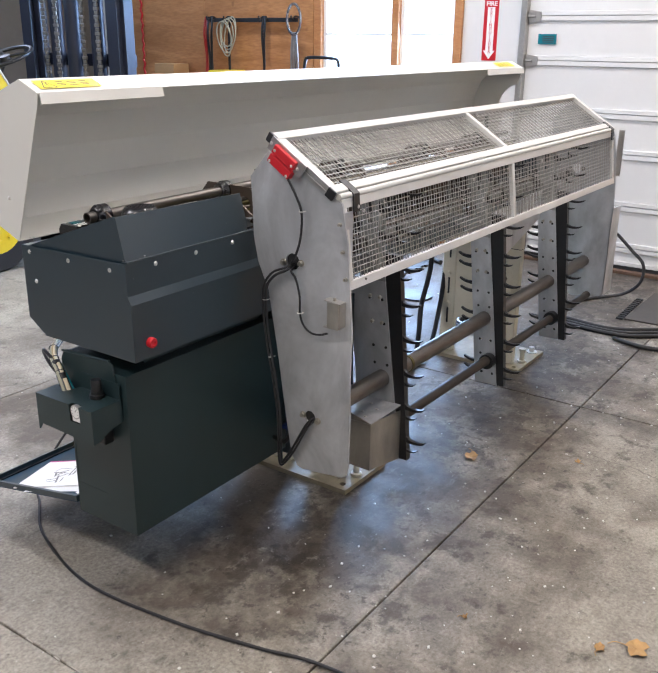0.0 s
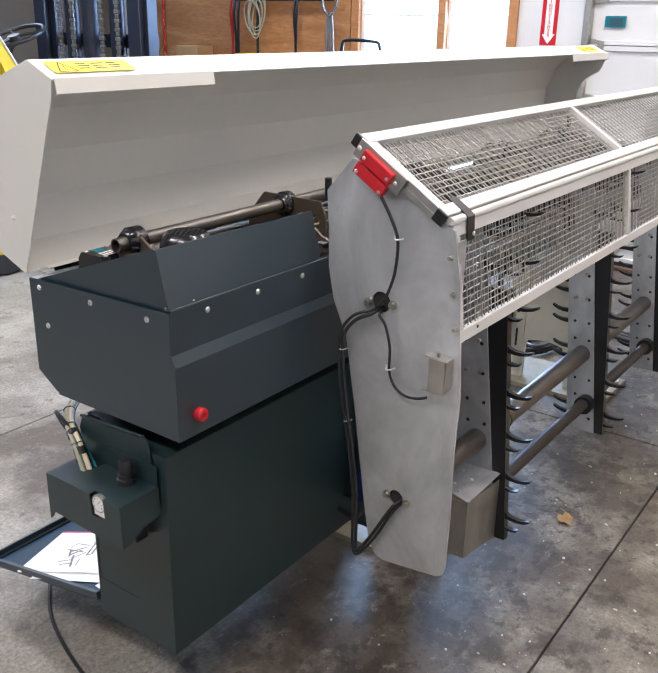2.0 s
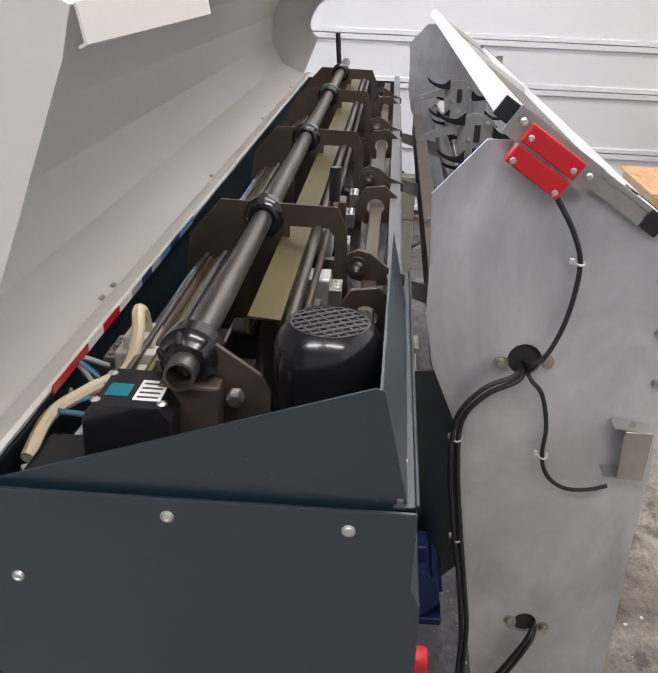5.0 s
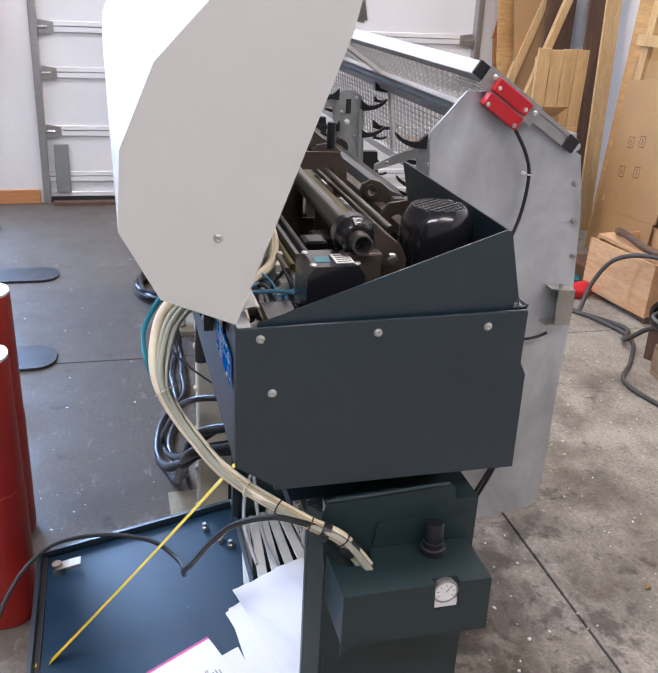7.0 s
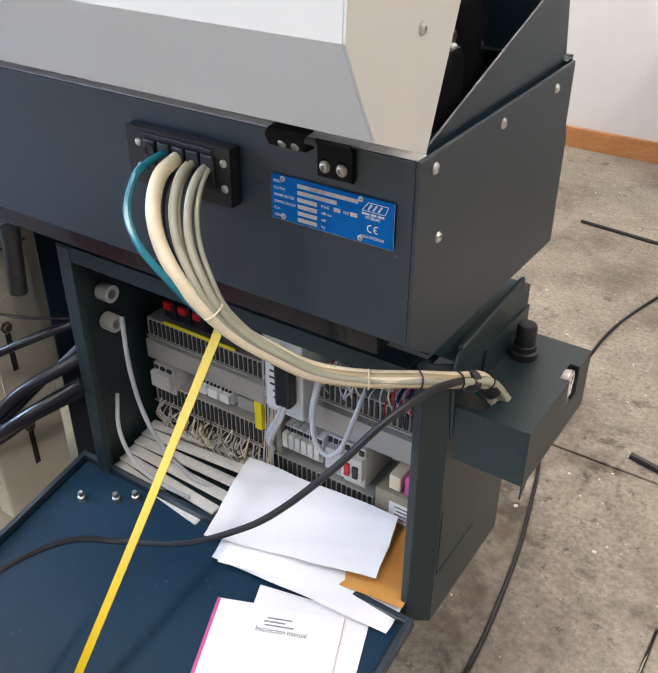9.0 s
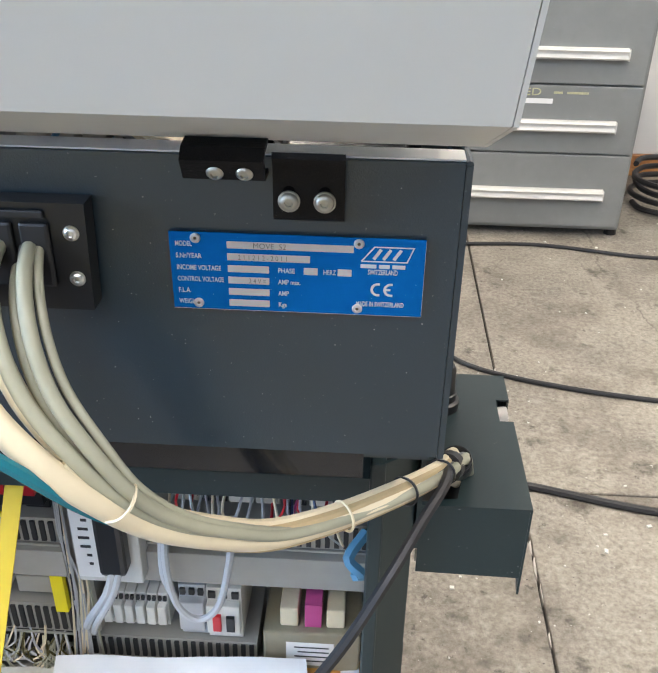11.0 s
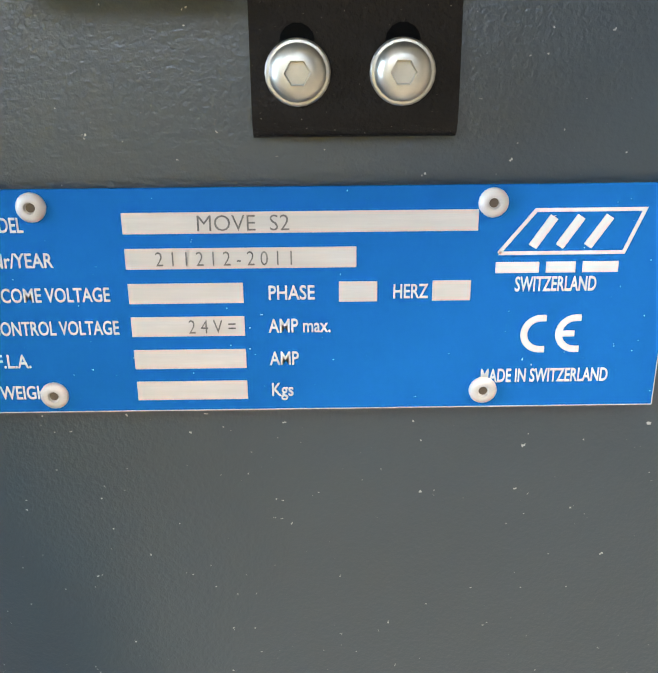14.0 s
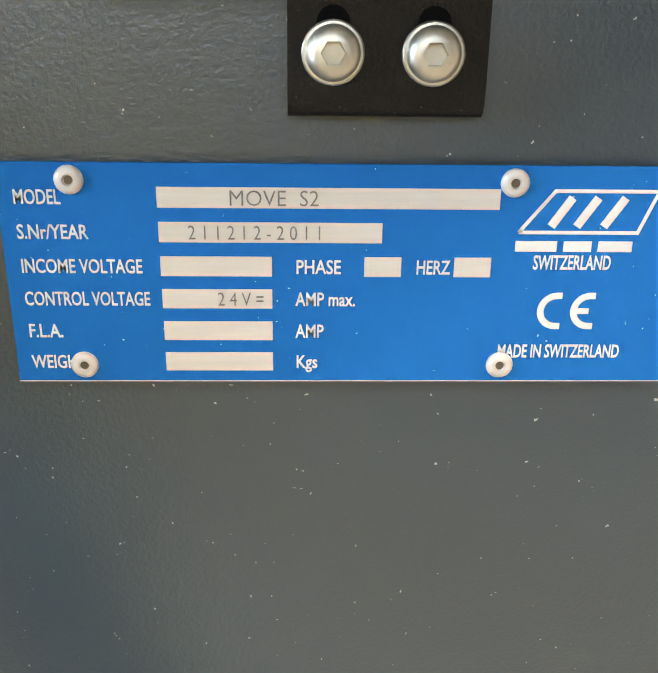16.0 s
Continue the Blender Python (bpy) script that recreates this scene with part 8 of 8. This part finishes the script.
board((2.90, -2.575, 0.0), (-1, 0, 0), (-0.045, -0.085, 1), 0.03, 1.28, 0.02, M_PINE, "pine_strip", "pale pine strip leaning beside the beam", "strip")
cbx = thing("printed_carton", (2.98, -2.36, 0.0), "flattened brown carton with printed handling marks", "carton")
cm = basis((3.16, -2.385, 0.30), (-0.97, 0.02, 0.10), (0.03, -0.10, 1))
part("panel", box(bmesh.new(), 0, 0.52, 0, 0.56, 0, 0.007, 0.001, cm), M_CARD, cbx)
part("lower_flap", box(bmesh.new(), 0.02, 0.50, -0.30, -0.002, 0.0, 0.006, 0.001, cm), M_CARD, cbx, "torn lower flap")
for u0, v0 in ((0.10, 0.36), (0.20, 0.37), (0.08, 0.20), (0.22, 0.21)):
    bm = bmesh.new()
    for a in ((u0, u0 + 0.05, v0, v0 + 0.004), (u0, u0 + 0.05, v0 + 0.056, v0 + 0.06), (u0, u0 + 0.004, v0 + 0.004, v0 + 0.056), (u0 + 0.046, u0 + 0.05, v0 + 0.004, v0 + 0.056), (u0 + 0.022, u0 + 0.027, v0 + 0.012, v0 + 0.048)):
        box(bm, *a, 0.007, 0.0076, 0, cm)
    part("handling_mark", bm, M_BROWN, cbx, "dark printed outline")
fr_ = thing("pine_rack", (3.05, -2.60, 0), "open pine rack leaning against the plywood", "rack")
for x in (3.36, 2.96):
    part("rail", box(bmesh.new(), 0, 0.06, 0, 1.55, 0, 0.03, 0.002, basis((x, -2.50, 0), (-1, 0, 0), (-0.04, -0.07, 1))), M_PINE, fr_)
for z in (1.18, 1.46):
    part("rung", box(bmesh.new(), 0, 0.46, 0, 0.06, 0, 0.03, 0.002, basis((3.34, -2.475 - 0.07 * z, z), (-1, 0, 0), (-0.04, -0.07, 1))), M_PINE, fr_)

# open wooden box with parts, red rag, hoses
ob_ = thing("open_wooden_box", (2.45, -2.2, 0), "open wooden box with loose boards and scrap", "box")
part("front_board", box(bmesh.new(), 0, 0.47, 0, 0.26, 0, 0.018, 0.002, basis((2.66, -2.03, 0.03), (-0.98, -0.13, 0), (0.05, -0.06, 1))), M_CRATE, ob_)
part("back_board", box(bmesh.new(), 0, 0.60, 0, 0.30, 0, 0.018, 0.002, basis((2.78, -2.40, 0.03), (-1, -0.03, 0), (0, 0, 1))), M_CRATE, ob_)
part("end_board", box(bmesh.new(), 0, 0.34, 0, 0.26, 0, 0.018, 0.002, basis((2.76, -2.40, 0.03), (-0.3, 1, 0), (0, 0, 1))), M_CRATE, ob_)
part("end_board", box(bmesh.new(), 0, 0.32, 0, 0.26, 0, 0.018, 0.002, basis((2.20, -2.42, 0.03), (0.02, 1, 0), (0, 0, 1))), M_CRATE, ob_)
part("bottom_board", B(2.19, 2.70, -2.42, -2.08, 0.005, 0.03), M_BROWN, ob_, "dark bottom board")
part("lid_board", box(bmesh.new(), 0, 0.80, 0, 0.10, 0, 0.02, 0.002, basis((2.66, -2.06, 0.295), (-0.96, -0.12, -0.02), (0.1, -1, 0.03))), M_CRATE, ob_)
part("inner_board", box(bmesh.new(), 0, 0.42, 0, 0.09, 0, 0.02, 0.002, basis((2.60, -2.20, 0.20), (-0.96, -0.12, 0.10), (0.1, -1, 0.2))), M_PINE, ob_)
solid("dark_block", B(2.72, 3.02, -2.25, -2.10, 0.0, 0.085, bev=0.008), M_BROWN, "dark stained timber block on the floor", "block")
rag("red_rag", (2.60, -1.96, 0.0), 0.055, 0.07, 0.045, M_RED, "small red rag on the floor", "rag", 17)
solid("teal_pipe_stub", C((2.72, -2.02, 0.022), (2.80, -2.06, 0.022), 0.022, 14), M_TEAL, "short teal pipe end on the floor", "pipe")
cable("brown_hose", [(2.66, -2.18, 0.315), (2.58, -2.12, 0.35), (2.46, -2.10, 0.355), (2.34, -2.13, 0.325), (2.22, -2.19, 0.315), (2.10, -2.26, 0.25)], 0.017, M_BROWN, "brown rubber hose over the wooden box", 10, "hose")
cable("grey_hose", [(2.36, -1.83, 0.010), (2.40, -1.90, 0.14), (2.36, -1.97, 0.27), (2.22, -2.04, 0.335), (2.05, -2.12, 0.33), (1.85, -2.2, 0.26), (1.70, -2.28, 0.20)], 0.011, M_HOSEG, "grey hose arched over the box", 10, "hose")
cable("floor_hose", [(2.78, -1.60, 0.012), (2.55, -1.755, 0.012), (2.24, -1.875, 0.012), (2.02, -1.90, 0.012), (1.80, -1.76, 0.012), (1.62, -1.62, 0.012), (1.35, -1.66, 0.012), (1.12, -1.725, 0.012), (0.95, -1.80, 0.012), (0.80, -1.98, 0.012)], 0.0095, M_HOSEG, "dark grey hose lying across the floor", 8, "hose")
cable("floor_hose", [(2.40, -1.80, 0.011), (2.15, -1.95, 0.012), (1.98, -1.84, 0.03), (1.82, -1.86, 0.15), (1.62, -1.92, 0.158), (1.40, -1.96, 0.158), (1.2, -2.05, 0.158)], 0.011, M_HOSEG, "grey hose lying over the pallet", 8, "hose")
cable("copper_pipe", [(2.42, -2.16, 0.235), (2.10, -2.20, 0.26), (1.80, -2.24, 0.27), (1.62, -2.25, 0.265)], 0.014, M_TRIM, "reddish pipe lying across the scrap", 10, "pipe")

# pallet
pl = thing("pallet", (1.45, -2.02, 0), "worn wooden pallet lying on the floor", "pallet")
pm_ = Matrix.Translation((1.71, -1.79, 0)) @ Matrix.Rotation(radians(173), 4, "Z")
for k in range(6):
    x = 0.005 + 0.105 * k
    part("deck_board", box(bmesh.new(), x, x + 0.088, 0.0, 0.62, 0.112, 0.132, 0.002, pm_), M_PALLET, pl)
for y in (0.0, 0.26, 0.53):
    part("stringer", box(bmesh.new(), 0.0, 0.62, y, y + 0.085, 0.022, 0.112, 0.003, pm_), M_PALLET, pl)
for k in (0, 3, 5):
    part("bottom_board", box(bmesh.new(), 0.005 + 0.105 * k, 0.005 + 0.105 * k + 0.088, 0.0, 0.62, 0.0, 0.022, 0.002, pm_), M_PALLET, pl)
mt2 = thing("old_motor", (1.85, -2.0, 0.0), "dirty round steel pipe motor on a wooden block", "motor")
part("shell", pipe_end(bmesh.new(), (1.80, -1.87, 0.212), (1.91, -2.13, 0.212), 0.064, 0.048, 28), M_SAW, mt2, "", True)
part("end_disc", C((1.835, -1.953, 0.212), (1.84, -1.965, 0.212), 0.049, 24), M_SEAL, mt2, "black inner disc")
part("label", box(bmesh.new(), 0, 0.02, 0, 0.09, 0, 0.001, 0, basis((1.785, -2.02, 0.20), (0.39, -0.92, 0), (0, 0, 1))), M_PAPER, mt2, "torn paper label")
part("cradle", box(bmesh.new(), 0, 0.26, -0.05, 0.05, 0, 0.150, 0.004, basis((1.80, -1.87, 0.0), (0.39, -0.92, 0), (0.92, 0.39, 0))), M_BROWN, mt2, "wood cradle")
bmot = thing("blue_motor", (1.81, -2.25, 0), "blue enamelled electric motor lying behind the pallet", "motor")
part("body", lathe(bmesh.new(), (1.70, -2.22, 0.19), (1, -0.15, 0), [(0, 0.06), (0.01, 0.085), (0.20, 0.085), (0.21, 0.10), (0.225, 0.10), (0.24, 0.06), (0.27, 0.05)], 24), M_BLUEMOT, bmot, "", True)
part("terminal_box", B(1.76, 1.86, -2.28, -2.19, 0.270, 0.320, bev=0.006), M_BLUEMOT, bmot)
part("foot", B(1.73, 1.90, -2.32, -2.16, 0.0, 0.115, bev=0.004), M_BLUEMOT, bmot)
cable("grey_lead_on_motor", [(1.98, -2.15, 0.25), (1.88, -2.16, 0.285), (1.78, -2.13, 0.27), (1.66, -2.10, 0.20), (1.52, -2.06, 0.142)], 0.008, M_GREYW, "pale grey cable over the blue motor", 8)

rt = random.Random(61)
for k in range(9):
    cx, cy, z0 = rt.uniform(1.15, 1.65), rt.uniform(-2.25, -1.85), 0.142 + 0.009 * k
    a0, rx, ry = rt.uniform(0, 6.3), rt.uniform(0.14, 0.34), rt.uniform(0.06, 0.17)
    pts = [(cx + rx * math.cos(a0 + 0.7 * q) + rt.uniform(-0.03, 0.03), cy + ry * math.sin(a0 + 0.7 * q) + rt.uniform(-0.02, 0.02), z0 + rt.uniform(0.0, 0.025)) for q in range(11)]
    cable("tangled_hose", pts, rt.choice((0.007, 0.009, 0.011)), (M_FILE, M_RUBBER, M_FILE, M_SEAL)[k % 4], "tangled old hose heaped on the pallet", 7, "hose", "tangled hoses", 5)
# old saw blade leaning on the wall
sw = bmesh.new()
out = []
nT = 54
for k in range(nT):
    a = 2 * math.pi * k / nT
    out += [(0.345 * math.cos(a), 0.345 * math.sin(a)), (0.372 * math.cos(a + 0.035), 0.372 * math.sin(a + 0.035)), (0.369 * math.cos(a + 0.075), 0.369 * math.sin(a + 0.075))]
plate(sw, out, 0, 0.006, "z", [circle(0, 0, 0.05, 24)])
bmesh.ops.transform(sw, matrix=basis((1.82, -2.700, 0.368), (-1, 0, 0), (0, -0.16, 0.987)), verts=sw.verts)
sb = thing("saw_blade", (1.82, -2.70, 0.0), "large rusty circular saw blade leaning on the wall", "saw blade")
part("blade", sw, M_BLADE, sb)
hub = plate(bmesh.new(), circle(0, 0, 0.115, 30), 0.006, 0.009, "z", [circle(0, 0, 0.052, 24)])
bmesh.ops.transform(hub, matrix=basis((1.82, -2.700, 0.368), (-1, 0, 0), (0, -0.16, 0.987)), verts=hub.verts)
part("hub_plate", hub, M_BLADE, sb, "black rusted hub plate")
cable("wall_cable", [(1.965, -2.782, 2.2), (1.955, -2.782, 1.4), (1.92, -2.782, 0.95), (1.91, -2.775, 0.72), (1.90, -2.62, 0.50), (1.80, -2.58, 0.20), (1.73, -2.52, 0.012), (1.62, -2.42, 0.008)], 0.0055, M_RUBBER, "black cable hanging down the wall", 8)
cable("wall_cable", [(1.985, -2.784, 2.2), (1.945, -2.784, 1.2), (1.905, -2.784, 0.80), (1.895, -2.775, 0.70), (1.84, -2.60, 0.45), (1.70, -2.52, 0.10), (1.60, -2.5, 0.008), (1.48, -2.35, 0.008)], 0.0045, M_RUBBER, "black cable hanging down the wall", 8)

# small wooden frame box, brackets, tangled wires
wf = thing("small_wooden_frame", (1.80, -2.45, 0), "small open wooden frame box", "frame")
fm = Matrix.Translation((1.88, -2.30, 0.0)) @ Matrix.Rotation(radians(200), 4, "Z")
for a in ((0, 0.23, 0, 0.10, 0.245, 0.275), (0, 0.23, 0, 0.10, 0.0, 0.03), (0, 0.03, 0, 0.10, 0.03, 0.245), (0.12, 0.17, 0, 0.10, 0.03, 0.245), (0.19, 0.235, 0.0, 0.10, 0.03, 0.26)):
    part("slat", box(bmesh.new(), *a, 0.004, fm), M_PLY, wf)
solid("scrap_bracket", box(bmesh.new(), 0, 0.34, 0, 0.07, 0, 0.06, 0.006, basis((1.66, -2.10, 0.0), (-0.75, -0.66, 0), (0.66, -0.75, 0))), M_SAW, "rusty steel angle lying on the floor", "bracket")
solid("wood_scrap", box(bmesh.new(), 0, 0.30, 0, 0.15, 0, 0.085, 0.006, basis((1.20, -1.80, 0.0), (-0.72, -0.69, 0), (0.69, -0.72, 0))), M_CRATE, "broken wooden block on the floor", "wood block", "scrap wood")
solid("wood_scrap", box(bmesh.new(), 0, 0.42, 0, 0.09, 0, 0.06, 0.005, basis((1.02, -1.88, 0.0), (-0.95, -0.30, 0), (0.30, -0.95, 0))), M_PINE, "pine offcut on the floor", "wood block", "scrap wood")
for k in range(5):
    z = 0.01 + 0.016 * k
    p0 = Vector((1.52 + 0.04 * (k % 2), -2.14, z))
    pts = [p0]
    for q in range(7):
        pts.append(p0 + Vector((-0.06 * q + rj.uniform(-0.05, 0.05), -0.02 * q + rj.uniform(-0.09, 0.09), rj.uniform(-0.004, 0.06))))
    pts = [(p[0], p[1], max(0.008, p[2])) for p in pts]
    cable("tangled_wire", pts, 0.005, (M_RUBBER, M_RED, M_GREYW, M_PINK, M_RUBBER)[k], "tangled old wire in the scrap", 6, "wire", "tangled wires", 5)
for x, y in ((1.30, -1.82), (1.24, -1.77)):
    solid("steel_rod", C((x, y, 0.012), (x + 0.30, y - 0.06, 0.012), 0.012, 10), M_SAW, "dark steel rod on the floor", "rod", "steel rods")

# ---- filing cabinet ----
fc = thing("filing_cabinet", (-0.40, -2.4, 0), "dark grey steel filing cabinet with white bar handles", "cabinet")
part("carcass", B(-0.812, 0.165, -2.75, -2.115, 0.03, 0.80, bev=0.004), M_FCAB, fc)
for z0, z1, zz in ((0.045, 0.298, 0.165), (0.304, 0.524, 0.398), (0.530, 0.785, 0.627)):
    dw = part("drawer", B(-0.800, 0.153, -2.115, -2.100, z0, z1, bev=0.003), M_FCAB, fc)
    part("handle", S([(-2.100, zz + 0.017), (-2.076, zz + 0.017), (-2.070, zz + 0.011), (-2.077, zz + 0.002), (-2.077, zz - 0.002), (-2.070, zz - 0.011), (-2.076, zz - 0.017), (-2.100, zz - 0.017)], -0.728, 0.085, 0.002, side=-1), M_FRAME, dw, "white channelled bar handle")
    for x in (-0.731, 0.0855):
        part("handle_end", B(x, x + 0.0025, -2.100, -2.070, zz - 0.018, zz + 0.018), M_FRAME, dw)
part("chalk_writing", lettering("USED", 0.034, basis((-0.372, -2.0985, 0.490), (-1, 0, 0.02), (0.02, 0, 1)), 0.0008, 0.105), M_CHALK, fc, "faded yellow chalk lettering")
for k, (u0, u1) in enumerate(((-0.52, -0.548), (-0.562, -0.63))):
    part("chalk_bar", B(u1, u0, -2.0995, -2.0985, 0.498, 0.505), M_CHALK, fc, "faded yellow chalk bar")
part("sticker", B(-0.520, -0.371, -2.0995, -2.0985, 0.466, 0.482), M_PAPER, fc, "small white sticker")
for x in (-0.80, 0.06):
    for y in (-2.70, -2.16):
        part("foot", lathe(bmesh.new(), (x, y, 0), (0, 0, 1), [(0, 0.022), (0.03, 0.018)], 12), M_BLACK, fc)
pts = [(-1.12 + (0.17 + 0.01 * math.sin(k)) * math.cos(k * 0.42), -2.45 + (0.17 + 0.012 * math.cos(1.3 * k)) * math.sin(k * 0.42), 0.012 + 0.0022 * k) for k in range(60)]
cable("hose_coil", pts, 0.011, M_RUBBER, "coil of black hose beside the filing cabinet", 8, "hose coil", n=3)
cable("floor_cable", [(-0.10, -0.80, 0.008), (-0.31, -0.75, 0.008), (-0.63, -0.68, 0.008), (-0.95, -0.72, 0.008), (-1.3, -0.9, 0.008)], 0.0085, M_RUBBER, "black cable lying on the floor", 8, group="floor cables")
cable("floor_cable", [(0.02, -1.62, 0.007), (-0.12, -1.35, 0.007), (-0.29, -1.19, 0.007), (-0.75, -1.09, 0.007), (-1.2, -1.12, 0.007)], 0.0065, M_RUBBER, "black cable lying on the floor", 8, group="floor cables")
cable("floor_cable", [(0.45, -2.02, 0.007), (0.0, -1.98, 0.007), (-0.5, -2.02, 0.007), (-0.95, -1.95, 0.007), (-1.25, -2.15, 0.007)], 0.0065, M_RUBBER, "black cable along the foot of the cabinet", 8, group="floor cables")

# ---- far floor ----
for pts in ([(3.35, -0.10, 0.012), (3.345, -0.256, 0.012), (3.309, -0.511, 0.012), (3.455, -0.745, 0.012), (3.70, -1.05, 0.012), (3.80, -1.5, 0.012)], [(3.28, -0.05, 0.012), (3.243, -0.293, 0.012), (3.226, -0.586, 0.012), (3.339, -0.775, 0.012), (3.60, -1.12, 0.012), (3.66, -1.6, 0.012)],
            [(3.31, -0.12, 0.012), (3.29, -0.27, 0.012), (3.265, -0.55, 0.012), (3.40, -0.77, 0.012), (3.66, -1.15, 0.012)], [(3.150, -0.585, 0.014), (3.104, -0.716, 0.014), (3.109, -0.835, 0.014), (3.22, -1.10, 0.014), (3.42, -1.45, 0.014)]):
    cable("black_floor_hose", pts, 0.0118, M_SEAL, "black hose lying on the concrete", 10, "hose", "black floor hoses")
cable("end_hose", [(3.04, -0.08, 0.80), (3.40, -0.12, 0.66), (3.80, -0.20, 0.53), (4.00, -0.275, 0.426), (4.02, -0.392, 0.317), (4.02, -0.476, 0.232), (4.00, -0.472, 0.118), (3.98, -0.38, 0.035), (3.88, -0.25, 0.012), (3.60, -0.10, 0.012)], 0.0105, M_RUBBER, "black hose from the machine end to the floor", 8, "hose")
gr = thing("ribbed_mat", (3.9, -0.8, 0), "dark brown ribbed mat with a slotted edge by the roll door", "mat")
part("sheet", B(3.56, 4.22, -1.15, -0.52, 0.0, 0.010, bev=0.002), M_MATB, gr)
for k in range(12):
    part("slot", B(3.545 + 0.042 * k, 3.567 + 0.042 * k, -0.515 + 0.0012 * k, -0.475 + 0.0012 * k, 0.0, 0.011), M_SEAL, gr)
solid("threshold_strip", B(4.60, 4.66, -2.15, 0.70, 0.0, 0.022, bev=0.003), M_BROWN, "brown wooden strip at the door foot", "strip")


def leaf(x, y, s, rot, seed):
    rr = random.Random(seed)
    bm = bmesh.new()
    n = 14
    ring = []
    for k in range(n):
        a = 2 * math.pi * k / n
        r = s * (0.62 + 0.38 * abs(math.cos(2.5 * a)) * (1 if a < 4 else 0.7)) * rr.uniform(0.85, 1.1)
        ring.append((x + r * math.cos(a + rot), y + 0.75 * r * math.sin(a + rot), 0.003 + 0.010 * rr.random()))
    for dz in (0.0, 0.0006):
        c = bm.verts.new((x, y, 0.0012 + dz))
        vs = [bm.verts.new((p[0], p[1], p[2] + dz)) for p in ring]
        for k in range(n):
            bm.faces.new((c, vs[k], vs[(k + 1) % n]))
    sweep(bm, [(x, y, 0.003), (x + 1.2 * s * math.cos(rot), y + 1.2 * s * math.sin(rot), 0.006), (x + 1.7 * s * math.cos(rot + 0.2), y + 1.7 * s * math.sin(rot + 0.2), 0.004)], 0.0012, 5, 4)
    solid("dry_leaf", bm, M_LEAF, "curled dry brown leaf on the concrete", "leaf", "dry leaves")


for k, (x, y, s) in enumerate(((1.413, -0.557, 0.040), (0.655, -1.425, 0.045), (0.60, -1.34, 0.022), (1.62, -0.92, 0.016), (1.36, -1.62, 0.03), (2.05, -1.30, 0.018), (0.50, -0.98, 0.012), (2.9, -1.5, 0.03))):
    leaf(x, y, s, 1.3 * k + 0.4, 40 + k)

# crumbs and chips on the floor
bm = bmesh.new()
rd = random.Random(77)
for k in range(650):
    x, y = rd.uniform(-2.4, 4.3), rd.choice((rd.uniform(-2.6, 1.6), rd.uniform(-1.6, -0.4)))
    s = rd.choice((0.0014, 0.0018, 0.0022, 0.0032))
    m = Matrix.Translation((x, y, s * 0.5)) @ Matrix.Rotation(rd.uniform(0, 6.28), 4, "Z") @ Matrix.Rotation(rd.uniform(-0.5, 0.5), 4, "X")
    box(bm, -s * rd.uniform(0.7, 2.2), s, -s, s * rd.uniform(0.6, 1.5), -s * 0.5, s * 0.5, 0, m)
solid("floor_debris", bm, M_DEV, "small crumbs and chips scattered on the concrete", "debris", kind="stuff")

# ---- floor, slab by slab ----
floor_base = part("floor", B(-4.7, 4.8, -2.9, 5.5, -0.12, -0.012), M_PIT)
tagged(floor_base, "worn grey concrete workshop floor with saw-cut joints", "floor", "", "structure")
XJ = [-4.62, -2.735, -0.29, 2.155, 4.70]
YJ = [-2.82, -0.745, 1.45, 3.65, 5.42]
for xa, xb in zip(XJ, XJ[1:]):
    for ya, yb in zip(YJ, YJ[1:]):
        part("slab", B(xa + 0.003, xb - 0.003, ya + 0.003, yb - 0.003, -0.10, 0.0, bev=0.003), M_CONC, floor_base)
rf = random.Random(5)
y = -1.30
while y < -0.02:
    ln, wd = rf.uniform(0.012, 0.075), rf.uniform(0.0012, 0.0034)
    if rf.random() < (0.25 if y < -0.62 else 0.85):
        xo = rf.uniform(-0.002, 0.002)
        part("joint_filler", P([(-0.29 + xo - wd, y), (-0.29 + xo + wd * 0.6, y + ln * 0.2), (-0.29 + xo + wd, y + ln * 0.7), (-0.29 + xo, y + ln), (-0.29 + xo - wd * 0.8, y + ln * 0.5)], -0.010, 0.0008, axis="z"), M_CRUMB, floor_base, "pale crumbled joint filler")
    y += ln + rf.uniform(0.002, 0.02)
